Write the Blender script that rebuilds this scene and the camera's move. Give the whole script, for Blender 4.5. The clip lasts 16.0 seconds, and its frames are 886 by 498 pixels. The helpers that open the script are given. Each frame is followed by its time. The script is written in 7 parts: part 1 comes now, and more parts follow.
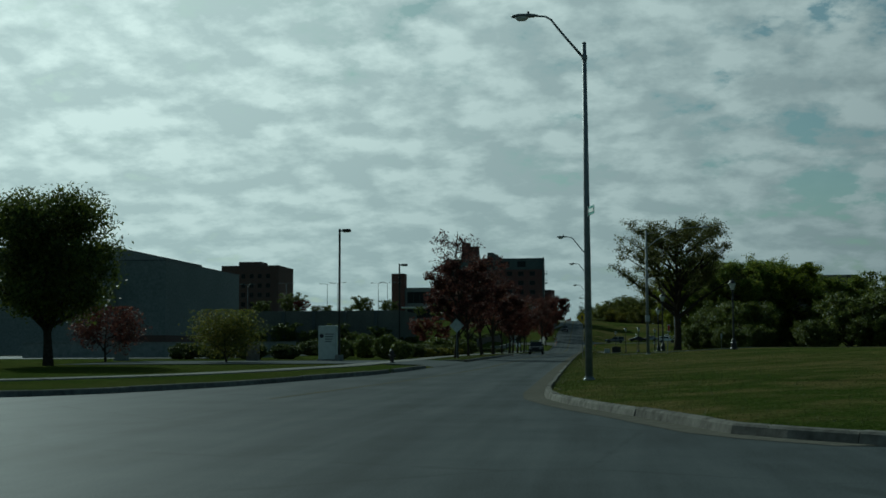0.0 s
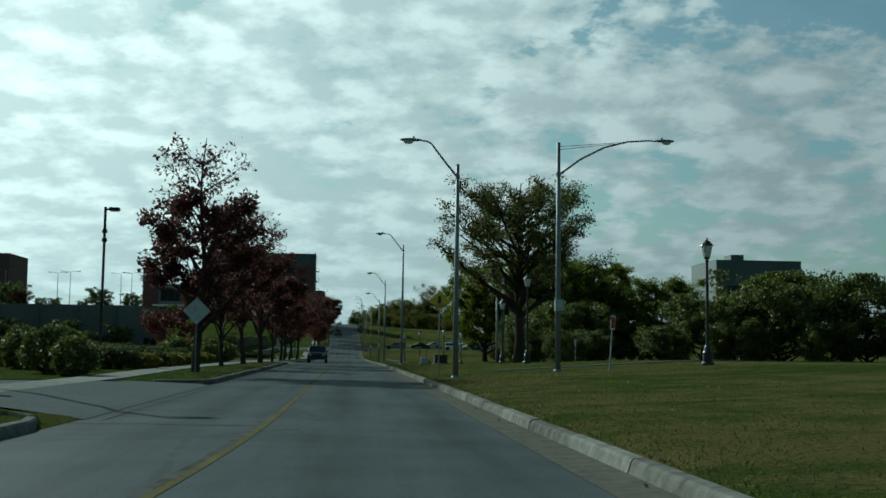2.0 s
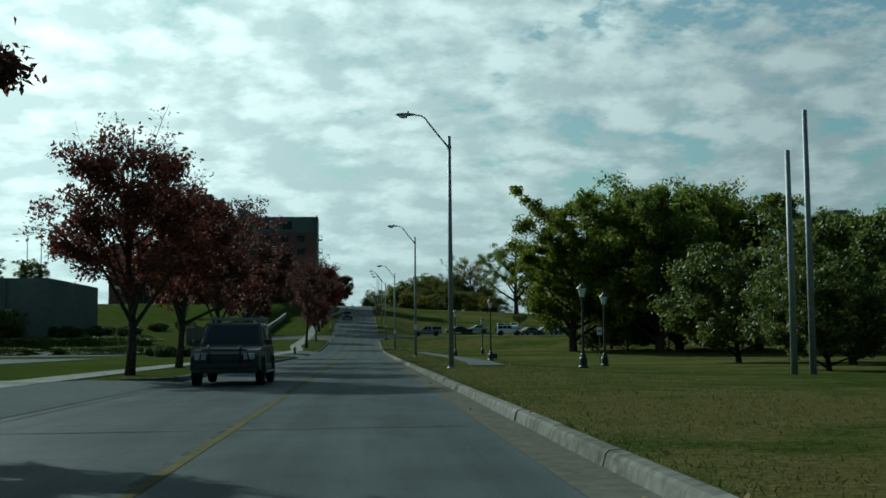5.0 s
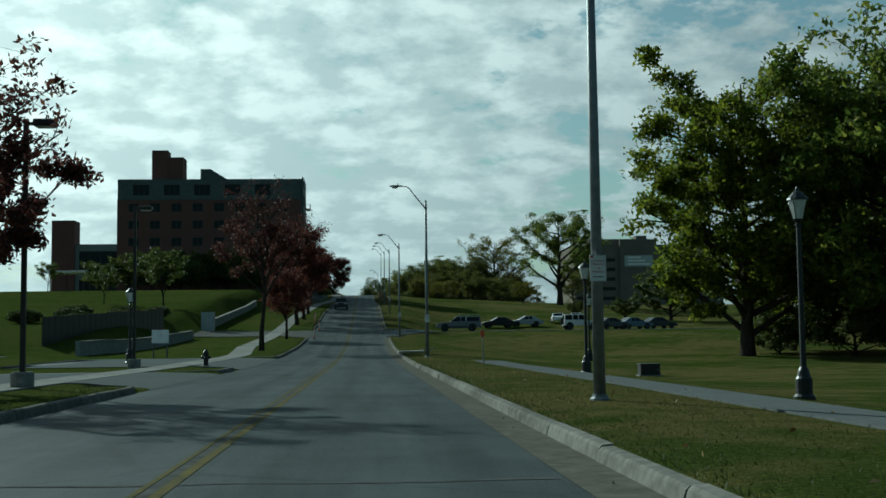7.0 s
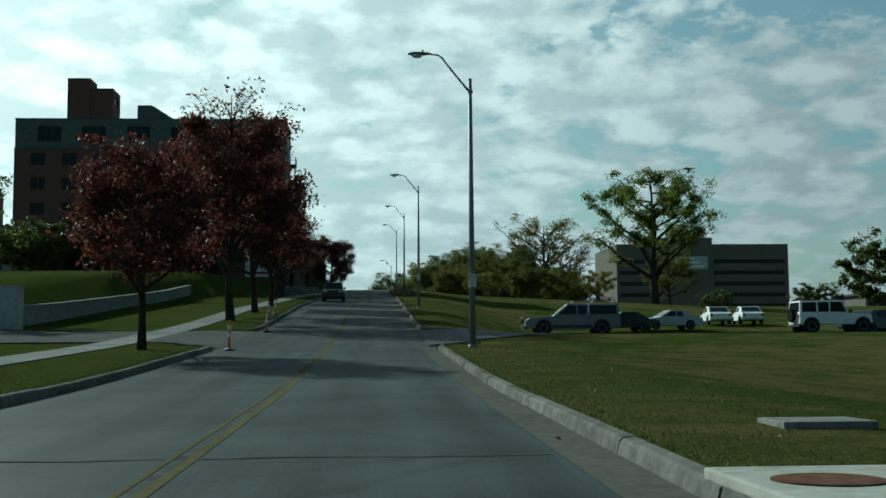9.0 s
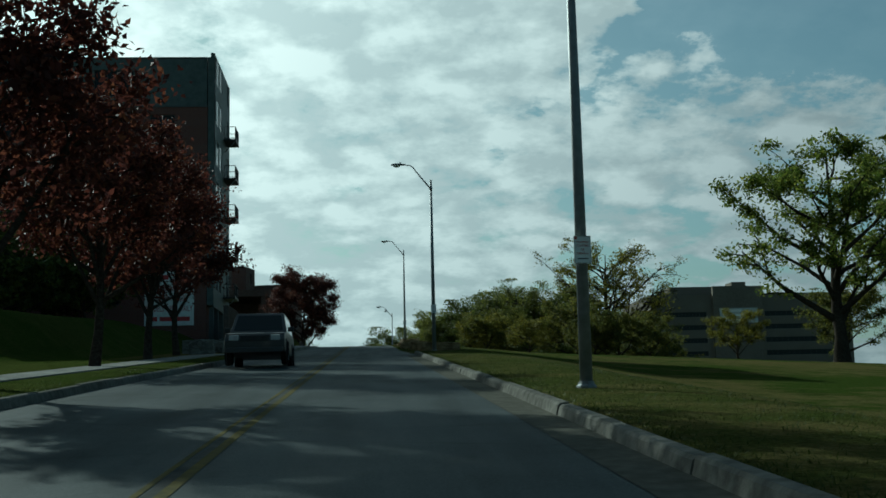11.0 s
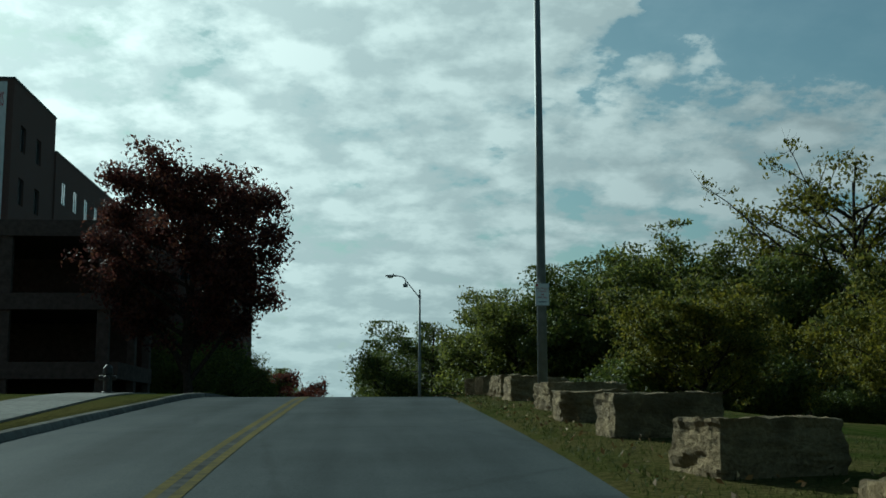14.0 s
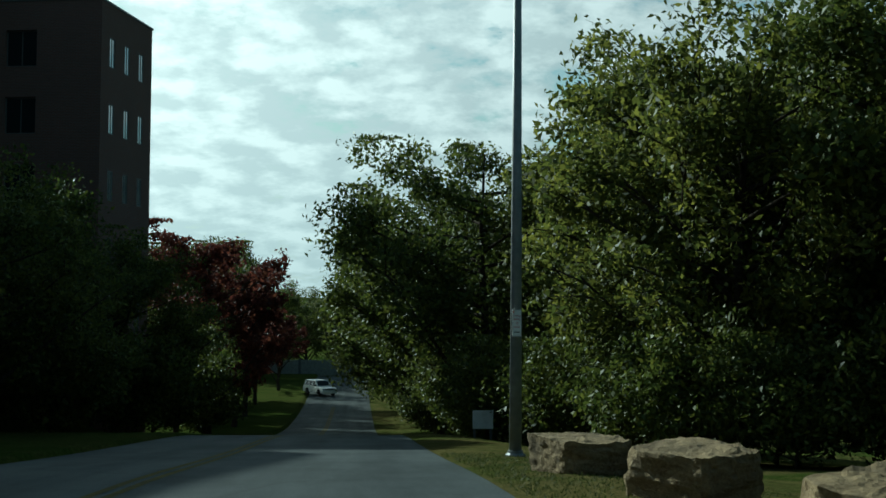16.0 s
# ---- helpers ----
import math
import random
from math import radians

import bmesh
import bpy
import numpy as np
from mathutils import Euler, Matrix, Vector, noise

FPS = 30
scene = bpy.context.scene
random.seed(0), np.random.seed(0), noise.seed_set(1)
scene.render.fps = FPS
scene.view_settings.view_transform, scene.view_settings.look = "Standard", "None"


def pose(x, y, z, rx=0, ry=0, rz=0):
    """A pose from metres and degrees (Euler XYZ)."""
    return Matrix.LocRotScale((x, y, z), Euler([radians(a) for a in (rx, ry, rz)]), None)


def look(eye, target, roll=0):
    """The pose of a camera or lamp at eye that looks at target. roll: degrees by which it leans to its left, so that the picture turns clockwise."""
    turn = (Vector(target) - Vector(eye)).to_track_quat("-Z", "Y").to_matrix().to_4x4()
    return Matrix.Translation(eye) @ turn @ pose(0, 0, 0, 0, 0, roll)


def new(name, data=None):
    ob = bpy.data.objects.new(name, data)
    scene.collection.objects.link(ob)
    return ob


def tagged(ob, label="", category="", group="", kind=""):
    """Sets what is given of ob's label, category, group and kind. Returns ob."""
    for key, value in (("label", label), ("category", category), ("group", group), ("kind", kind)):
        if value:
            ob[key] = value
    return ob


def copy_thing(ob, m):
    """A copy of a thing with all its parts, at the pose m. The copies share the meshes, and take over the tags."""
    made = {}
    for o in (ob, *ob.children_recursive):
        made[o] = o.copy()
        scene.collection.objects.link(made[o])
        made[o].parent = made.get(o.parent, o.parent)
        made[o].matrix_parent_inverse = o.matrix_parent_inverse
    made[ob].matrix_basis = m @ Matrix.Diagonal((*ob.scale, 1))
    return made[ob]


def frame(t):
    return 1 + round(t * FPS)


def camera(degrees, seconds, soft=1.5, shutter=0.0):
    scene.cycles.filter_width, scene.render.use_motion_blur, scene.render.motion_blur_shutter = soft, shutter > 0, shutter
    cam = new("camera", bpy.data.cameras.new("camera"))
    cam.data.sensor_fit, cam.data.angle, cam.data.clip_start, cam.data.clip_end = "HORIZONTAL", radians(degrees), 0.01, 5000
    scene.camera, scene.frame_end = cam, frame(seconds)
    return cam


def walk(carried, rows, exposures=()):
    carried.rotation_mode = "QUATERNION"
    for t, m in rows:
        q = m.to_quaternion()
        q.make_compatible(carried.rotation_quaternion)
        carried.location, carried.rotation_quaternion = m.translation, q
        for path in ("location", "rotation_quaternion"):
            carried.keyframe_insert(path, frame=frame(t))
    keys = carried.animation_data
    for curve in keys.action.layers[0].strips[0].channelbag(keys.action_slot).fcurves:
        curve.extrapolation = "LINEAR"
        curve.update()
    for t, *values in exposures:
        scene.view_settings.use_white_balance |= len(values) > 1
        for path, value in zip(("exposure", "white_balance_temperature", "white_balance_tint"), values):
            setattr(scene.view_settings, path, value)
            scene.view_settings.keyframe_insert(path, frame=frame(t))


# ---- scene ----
# ---------------------------------------------------------------- camera
cam = camera(42.0, 16.0, soft=1.6)
# seconds, x, y, z, yaw, pitch, roll (degrees): a car driving up the street, over a crest
PATH = [
    (0, 4.98, 12.02, 1.16, 7.08, 4.88, -0.26),
    (0.5, 3.26, 20.85, 1.08, 7.75, 5.16, 0.32),
    (1, 1.76, 30.41, 1.08, 4.95, 4.61, -0.26),
    (1.5, 1.09, 40.18, 1.10, -0.41, 5.11, 0.77),
    (2, 1.28, 52.31, 1.23, -4.55, 5.20, 0.74),
    (2.5, 1.48, 64.31, 1.27, -5.46, 4.99, 0.65),
    (3, 1.70, 77.35, 1.35, -4.80, 4.52, 1.32),
    (3.5, 1.97, 91.64, 1.40, -4.21, 4.73, 0.81),
    (4, 1.96, 106.39, 1.36, -4.01, 4.61, 0.40),
    (6.5, 1.62, 187.04, 1.31, -3.68, 4.51, -1.56),
    (7, 1.70, 205.08, 1.24, -3.88, 4.49, -0.73),
    (7.5, 1.85, 223.16, 1.24, -4.22, 4.61, -1.59),
    (8, 1.82, 240.97, 1.21, -3.60, 4.73, -1.95),
    (8.5, 1.79, 259.25, 1.24, -3.59, 4.18, -0.64),
    (9, 1.70, 277.68, 1.29, -3.43, 5.16, -0.45),
    (9.5, 1.46, 296.15, 1.73, -3.58, 5.92, -1.48),
    (10, 1.51, 313.41, 2.43, -4.02, 6.99, -1.08),
    (12.5, 1.38, 386.93, 7.46, -3.64, 8.67, -1.70),
    (13, 1.30, 401.11, 8.54, -3.49, 8.53, -1.38),
    (13.5, 1.52, 415.94, 9.72, -3.86, 8.5, 0.69),
    (14, 1.49, 428.90, 10.70, -4.02, 8.19, -0.18),
    (14.5, 1.44, 441.79, 11.45, -4.31, 8.19, 1.30),
    (15, 1.75, 455.19, 12.20, -4.19, 8.15, -0.94),
    (15.5, 1.93, 467.98, 12.25, -3.74, 6.10, 0.33),
    (16, 2.31, 479.38, 11.90, -4.22, 2.31, 0.44),
]


def aim(x, y, z, yaw, pitch, roll):
    a, p = radians(yaw), radians(pitch)
    eye = Vector((x, y, z))
    return look(eye, eye + Vector((-math.sin(a) * math.cos(p), math.cos(a) * math.cos(p), math.sin(p))), roll)


walk(cam, [(t, aim(*row)) for t, *row in PATH], exposures=[(0.0, -0.75, 5600, -17), (0.8, -0.55, 5600, -17), (2.0, -0.12, 5600, -17), (3.0, 0.4, 5600, -17), (3.6, 0.1, 5600, -17), (4.2, 0.0, 5600, -17), (6.5, 0.0, 5600, -17), (7.5, -0.2, 5600, -17), (8.1, -0.22, 5600, -17), (9.0, 0.04, 5600, -17), (10.0, -0.05, 5600, -17), (12.5, -0.22, 5600, -17), (14.0, -0.2, 5600, -17), (16.0, 0.15, 5600, -17)])

# ---------------------------------------------------------------- light
SUN_AZ, SUN_EL = 34.0, 27.5      # degrees to the left of the street's direction, and above the horizon
toward_sun = Vector((-math.sin(radians(SUN_AZ)) * math.cos(radians(SUN_EL)), math.cos(radians(SUN_AZ)) * math.cos(radians(SUN_EL)), math.sin(radians(SUN_EL))))
sun = new("sun", bpy.data.lights.new("sun", "SUN"))
sun.data.energy, sun.data.angle, sun.data.color = 4.7, radians(0.6), (1.0, 0.98, 0.92)
sun.matrix_world = look((0, 0, 60), Vector((0, 0, 60)) - toward_sun)

world = bpy.data.worlds.new("world")
scene.world = world
world.use_nodes = True


class Nodes:
    """Short calls for building node trees."""

    def __init__(self, tree):
        self.tree = tree
        tree.nodes.clear()

    def add(self, kind, inputs=(), **props):
        n = self.tree.nodes.new(kind)
        for key, value in props.items():
            setattr(n, key, value)
        for key, value in dict(inputs).items():
            if isinstance(value, bpy.types.NodeSocket):
                self.tree.links.new(value, n.inputs[key])
            else:
                n.inputs[key].default_value = value
        return n

    def math(self, op, a, b=0.0, clamp=False):
        return self.add("ShaderNodeMath", {0: a, 1: b}, operation=op, use_clamp=clamp).outputs[0]

    def noise(self, vec, scale, detail=4.0, rough=0.55, distortion=0.0):
        return self.add("ShaderNodeTexNoise", {"Vector": vec, "Scale": scale, "Detail": detail, "Roughness": rough, "Distortion": distortion}).outputs["Fac"]

    def ramp(self, fac, *stops):
        n = self.add("ShaderNodeValToRGB", {"Fac": fac})
        el = n.color_ramp.elements
        while len(el) < len(stops):
            el.new(0.5)
        for e, (pos, col) in zip(el, stops):
            e.position = pos
            e.color = (*col, 1) if len(col) == 3 else col
        return n.outputs["Color"]

    def mix(self, fac, a, b, blend="MIX"):
        n = self.add("ShaderNodeMix", data_type="RGBA", blend_type=blend)
        for sock, value in ((n.inputs[0], fac), (n.inputs[6], a), (n.inputs[7], b)):
            if isinstance(value, bpy.types.NodeSocket):
                self.tree.links.new(value, sock)
            else:
                sock.default_value = (*value, 1) if isinstance(value, tuple) and len(value) == 3 else value
        return n.outputs[2]


def build_sky():
    n = Nodes(world.node_tree)
    sky = n.add("ShaderNodeTexSky", sky_type="NISHITA", sun_disc=False, sun_elevation=radians(SUN_EL), sun_rotation=radians(-SUN_AZ), air_density=1.0, dust_density=1.6, ozone_density=1.2)
    co = n.add("ShaderNodeTexCoord").outputs["Generated"]
    xyz = n.add("ShaderNodeSeparateXYZ", {0: co})
    x, y, z = xyz.outputs
    up = n.math("ADD", n.math("MAXIMUM", z, 0.0), 0.3)
    plane = n.add("ShaderNodeCombineXYZ", {0: n.math("DIVIDE", x, up), 1: n.math("DIVIDE", y, up), 2: 3.7}).outputs[0]
    # sheets of altocumulus: broad fields broken into small puffs, thinning away from the sun
    near = n.add("ShaderNodeVectorMath", {0: co, 1: toward_sun}, operation="DOT_PRODUCT").outputs["Value"]
    aside = n.add("ShaderNodeVectorMath", {0: plane, 1: (-0.03, 0.04, 0.0)}, operation="ADD").outputs[0]
    broad = n.noise(plane, 1.5, 2.0, 0.5)
    puffs = n.noise(plane, 7.5, 7.0, 0.55)
    puffs_aside = n.noise(aside, 7.5, 7.0, 0.55)
    fine = n.noise(plane, 24.0, 6.0, 0.66)
    dens = n.math("ADD", n.math("MULTIPLY", broad, 0.5), n.math("MULTIPLY", puffs, 0.62))
    warp = n.add("ShaderNodeTexNoise", {"Vector": plane, "Scale": 6.0, "Detail": 3.0}).outputs["Color"]
    bent = n.add("ShaderNodeVectorMath", {0: plane, 1: n.add("ShaderNodeVectorMath", {0: warp, 3: 0.14}, operation="SCALE").outputs[0]}, operation="ADD").outputs[0]
    cell = n.add("ShaderNodeTexVoronoi", {"Vector": bent, "Scale": 9.5, "Smoothness": 0.5}, feature="SMOOTH_F1").outputs["Distance"]
    cell = n.math("SUBTRACT", 0.4, cell)
    dens = n.math("ADD", dens, n.math("MULTIPLY", cell, 0.3))
    dens = n.math("ADD", dens, n.math("MULTIPLY", fine, 0.34))
    dens = n.math("ADD", dens, n.math("MULTIPLY", n.math("SUBTRACT", near, 0.79), 0.3))
    dens = n.math("ADD", dens, 0.18)
    # a clear field high on the right, a bank above it, and a few small gaps
    field = n.math("MINIMUM", n.math("ADD", n.math("SUBTRACT", x, 0.19), n.math("MULTIPLY", n.math("SUBTRACT", puffs, 0.5), 0.3)), n.math("ADD", n.math("SUBTRACT", z, 0.225), n.math("MULTIPLY", n.math("SUBTRACT", broad, 0.5), 0.3)))
    dens = n.math("SUBTRACT", dens, n.math("MINIMUM", n.math("MULTIPLY", n.math("MAXIMUM", field, 0.0), 7.0), 0.48))
    for az, el, wide, high, depth in ((2.7, 13.5, 0.9, 0.55, 0.15), (5.4, 12.0, 0.9, 0.4, 0.13), (-1.0, 10.6, 2.2, 0.45, 0.12), (8.3, 15.8, 0.7, 0.7, 0.15), (12.0, 15.2, 1.2, 0.6, 0.13), (-13.5, 15.5, 3.5, 2.2, 0.1), (-27.0, 17.0, 4.0, 2.5, 0.12), (14.5, 7.0, 6.0, 1.0, 0.1), (10.0, 20.3, 4.6, 1.0, -0.34)):
        a, e = radians(az), radians(el)
        way = Vector((math.sin(a) * math.cos(e), math.cos(a) * math.cos(e), math.sin(e)))
        side = Vector((math.cos(a), -math.sin(a), 0.0))
        off = [n.add("ShaderNodeVectorMath", {0: co, 1: axis}, operation="DOT_PRODUCT").outputs["Value"] for axis in (side, Vector((0.0, 0.0, 1.0)))]
        across = n.math("DIVIDE", n.math("ADD", off[0], n.math("MULTIPLY", n.math("SUBTRACT", puffs, 0.5), 0.2)), radians(wide))
        upward = n.math("DIVIDE", n.math("SUBTRACT", n.math("ADD", off[1], n.math("MULTIPLY", n.math("SUBTRACT", puffs_aside, 0.5), 0.1)), way.z), radians(high))
        far = n.math("ADD", n.math("MULTIPLY", across, across), n.math("MULTIPLY", upward, upward))
        dens = n.math("SUBTRACT", dens, n.math("DIVIDE", depth, n.math("ADD", 1.0, n.math("MULTIPLY", far, far))))
    # cloud thinned overhead, out of view, to weaken the fill light on the ground
    dens = n.math("SUBTRACT", dens, n.math("MULTIPLY", n.math("MAXIMUM", n.math("SUBTRACT", z, 0.4), 0.0), 1.1))
    cover = n.ramp(dens, (0.675, (0.12, 0.12, 0.12)), (0.735, (0.7, 0.7, 0.7)), (0.82, (1, 1, 1)))
    relief = n.math("ADD", n.math("MULTIPLY", n.math("SUBTRACT", puffs, puffs_aside), 1.5), n.math("ADD", n.math("MULTIPLY", fine, 0.35), n.math("ADD", n.math("MULTIPLY", cell, 0.45), 0.32)))
    bright = n.ramp(relief, (0.3, (0.65, 0.68, 0.695)), (0.47, (0.79, 0.81, 0.815)), (0.66, (0.98, 0.98, 0.975)))
    # clouds dimmed away from the sun, unseen sky included, to weaken the fill light
    glow = n.ramp(near, (0.0, (0.2, 0.21, 0.22)), (0.6, (0.5, 0.51, 0.53)), (0.84, (0.93, 0.94, 0.94)), (0.985, (1.5, 1.48, 1.44)))
    bright = n.mix(1.0, bright, glow, "MULTIPLY")
    # haze toward the horizon
    haze = n.math("POWER", n.math("SUBTRACT", 1.0, n.math("MAXIMUM", z, 0.0), clamp=True), 9.0)
    blue = n.mix(1.0, sky.outputs[0], (0.056, 0.068, 0.063), "MULTIPLY")
    col = n.mix(cover, blue, bright)
    col = n.mix(n.math("MULTIPLY", haze, 0.6), col, n.mix(1.0, glow, (0.56, 0.64, 0.66), "MULTIPLY"))
    bg = n.add("ShaderNodeBackground", {"Color": col, "Strength": 1.0})
    n.add("ShaderNodeOutputWorld", {"Surface": bg.outputs[0]})


build_sky()

# ---------------------------------------------------------------- materials


def material(name, colours, scale=4.0, rough=0.8, metal=0.0, bump=0.0, bump_scale=None, coarse=0.25, spec=0.4, island=0.0, piece=0.0, coat=0.0):
    """A surface with grain and broad stains. colours: dark, middle, light. island / piece: how far loose parts / objects differ."""
    m = bpy.data.materials.new(name)
    m.use_nodes = True
    n = Nodes(m.node_tree)
    co = n.add("ShaderNodeNewGeometry").outputs["Position"]
    grain = n.noise(co, scale, 5.0, 0.62)
    broad = n.noise(co, scale * 0.06, 4.0, 0.55)
    fac = n.math("ADD", n.math("MULTIPLY", grain, 1.0 - coarse), n.math("MULTIPLY", broad, coarse))
    col = n.ramp(fac, (0.33, colours[0]), (0.5, colours[1]), (0.68, colours[2]))
    if island or piece:
        rnd = n.add("ShaderNodeNewGeometry").outputs["Random Per Island"] if island else n.add("ShaderNodeObjectInfo").outputs["Random"]
        k = island or piece
        val = n.math("ADD", n.math("MULTIPLY", rnd, 2 * k), 1 - k)
        col = n.add("ShaderNodeHueSaturation", {"Value": val, "Color": col}).outputs[0]
    bsdf = n.add("ShaderNodeBsdfPrincipled", {"Base Color": col, "Metallic": metal, "Specular IOR Level": 0.0 if rough >= 0.8 else spec, "Coat Weight": coat})
    r = n.math("ADD", n.math("MULTIPLY", grain, 0.25), rough - 0.12, clamp=True)
    n.tree.links.new(r, bsdf.inputs["Roughness"])
    if bump:
        h = n.noise(co, bump_scale or scale * 3, 4.0, 0.6)
        b = n.add("ShaderNodeBump", {"Strength": min(1.0, bump), "Distance": 0.02, "Height": h})
        n.tree.links.new(b.outputs[0], bsdf.inputs["Normal"])
    n.add("ShaderNodeOutputMaterial", {"Surface": bsdf.outputs[0]})
    return m


def leafy(name, *cols, glow=0.35, gloss=0.15, rough=0.7):
    """Leaves: each its own tone, some light passing through."""
    m = bpy.data.materials.new(name)
    m.use_nodes = True
    n = Nodes(m.node_tree)
    geo = n.add("ShaderNodeNewGeometry")
    rnd = n.noise(geo.outputs["Position"], 0.55, 2.0)
    t = n.math("ADD", n.math("MULTIPLY", geo.outputs["Random Per Island"], 0.6), n.math("MULTIPLY", rnd, 0.45))
    col = n.ramp(t, *[(0.12 + 0.76 * i / (len(cols) - 1), c) for i, c in enumerate(cols)])
    a = n.add("ShaderNodeBsdfPrincipled", {"Base Color": col, "Roughness": rough, "Specular IOR Level": gloss})
    b = n.add("ShaderNodeBsdfTranslucent", {"Color": col})
    s = n.add("ShaderNodeMixShader", {0: glow, 1: a.outputs[0], 2: b.outputs[0]})
    n.add("ShaderNodeOutputMaterial", {"Surface": s.outputs[0]})
    return m


def glassy(name, tint, rough=0.05, spec=0.45, metal=0.0):
    """Window glass seen from outside: a dark, shiny pane."""
    m = bpy.data.materials.new(name)
    m.use_nodes = True
    n = Nodes(m.node_tree)
    co = n.add("ShaderNodeNewGeometry").outputs["Position"]
    wave = n.noise(co, 1.3, 2.0)
    b = n.add("ShaderNodeBump", {"Strength": 0.05, "Distance": 0.05, "Height": wave})
    bsdf = n.add("ShaderNodeBsdfPrincipled", {"Base Color": (*tint, 1), "Roughness": rough, "Metallic": metal, "Specular IOR Level": spec, "Normal": b.outputs[0]})
    n.add("ShaderNodeOutputMaterial", {"Surface": bsdf.outputs[0]})
    return m


def grass_material():
    m = bpy.data.materials.new("grass")
    m.use_nodes = True
    n = Nodes(m.node_tree)
    co = n.add("ShaderNodeNewGeometry").outputs["Position"]
    fine, mid, wide = n.noise(co, 14.0, 6.0, 0.7), n.noise(co, 0.9, 4.0), n.noise(co, 0.09, 3.0, 0.6)
    green = n.ramp(fine, (0.3, (0.015, 0.021, 0.0045)), (0.5, (0.036, 0.053, 0.011)), (0.72, (0.07, 0.09, 0.021)))
    dry = n.ramp(fine, (0.3, (0.045, 0.04, 0.014)), (0.55, (0.1, 0.086, 0.032)), (0.75, (0.17, 0.142, 0.06)))
    t = n.ramp(n.math("ADD", n.math("MULTIPLY", mid, 0.45), n.math("MULTIPLY", wide, 0.6)), (0.46, (0, 0, 0)), (0.58, (0.95, 0.95, 0.95)))
    # greener on the left of the street; worn, dry strips along the right-hand kerb
    p = n.add("ShaderNodeSeparateXYZ", {0: co}).outputs
    t = n.math("MULTIPLY", t, n.ramp(n.math("ADD", n.math("MULTIPLY", p[0], 0.1), 0.5), (0.1, (0.3, 0.3, 0.3)), (0.5, (1, 1, 1))))
    strip_x = n.ramp(n.math("MULTIPLY", n.math("ABSOLUTE", n.math("SUBTRACT", p[0], 4.8)), 0.3), (0.2, (1, 1, 1)), (1.0, (0, 0, 0)))
    far_y = n.ramp(n.math("MULTIPLY", p[1], 0.002), (0.45, (0.25, 0.25, 0.25)), (0.52, (0.7, 0.7, 0.7)), (0.8, (0.8, 0.8, 0.8)), (0.84, (1, 1, 1)))
    worn = n.math("MULTIPLY", n.math("MULTIPLY", strip_x, far_y), n.ramp(n.math("ADD", n.math("MULTIPLY", mid, 0.6), n.math("MULTIPLY", wide, 0.4)), (0.4, (0.25, 0.25, 0.25)), (0.55, (1, 1, 1))))
    left_x = n.ramp(n.math("MULTIPLY", p[0], -0.1), (0.22, (0, 0, 0)), (0.26, (0.9, 0.9, 0.9)), (0.95, (0.9, 0.9, 0.9)), (1.0, (0, 0, 0)))
    left_y = n.ramp(n.math("MULTIPLY", p[1], 0.002), (0.78, (0, 0, 0)), (0.8, (1, 1, 1)), (0.9, (1, 1, 1)), (0.93, (0, 0, 0)))
    worn = n.math("MAXIMUM", worn, n.math("MULTIPLY", left_x, left_y))
    col = n.mix(n.math("MAXIMUM", t, worn), green, dry)
    b = n.add("ShaderNodeBump", {"Strength": 0.9, "Distance": 0.06, "Height": n.noise(co, 22.0, 5.0, 0.7)})
    bsdf = n.add("ShaderNodeBsdfPrincipled", {"Base Color": col, "Roughness": 0.9, "Specular IOR Level": 0.0, "Normal": b.outputs[0]})
    n.add("ShaderNodeOutputMaterial", {"Surface": bsdf.outputs[0]})
    return m


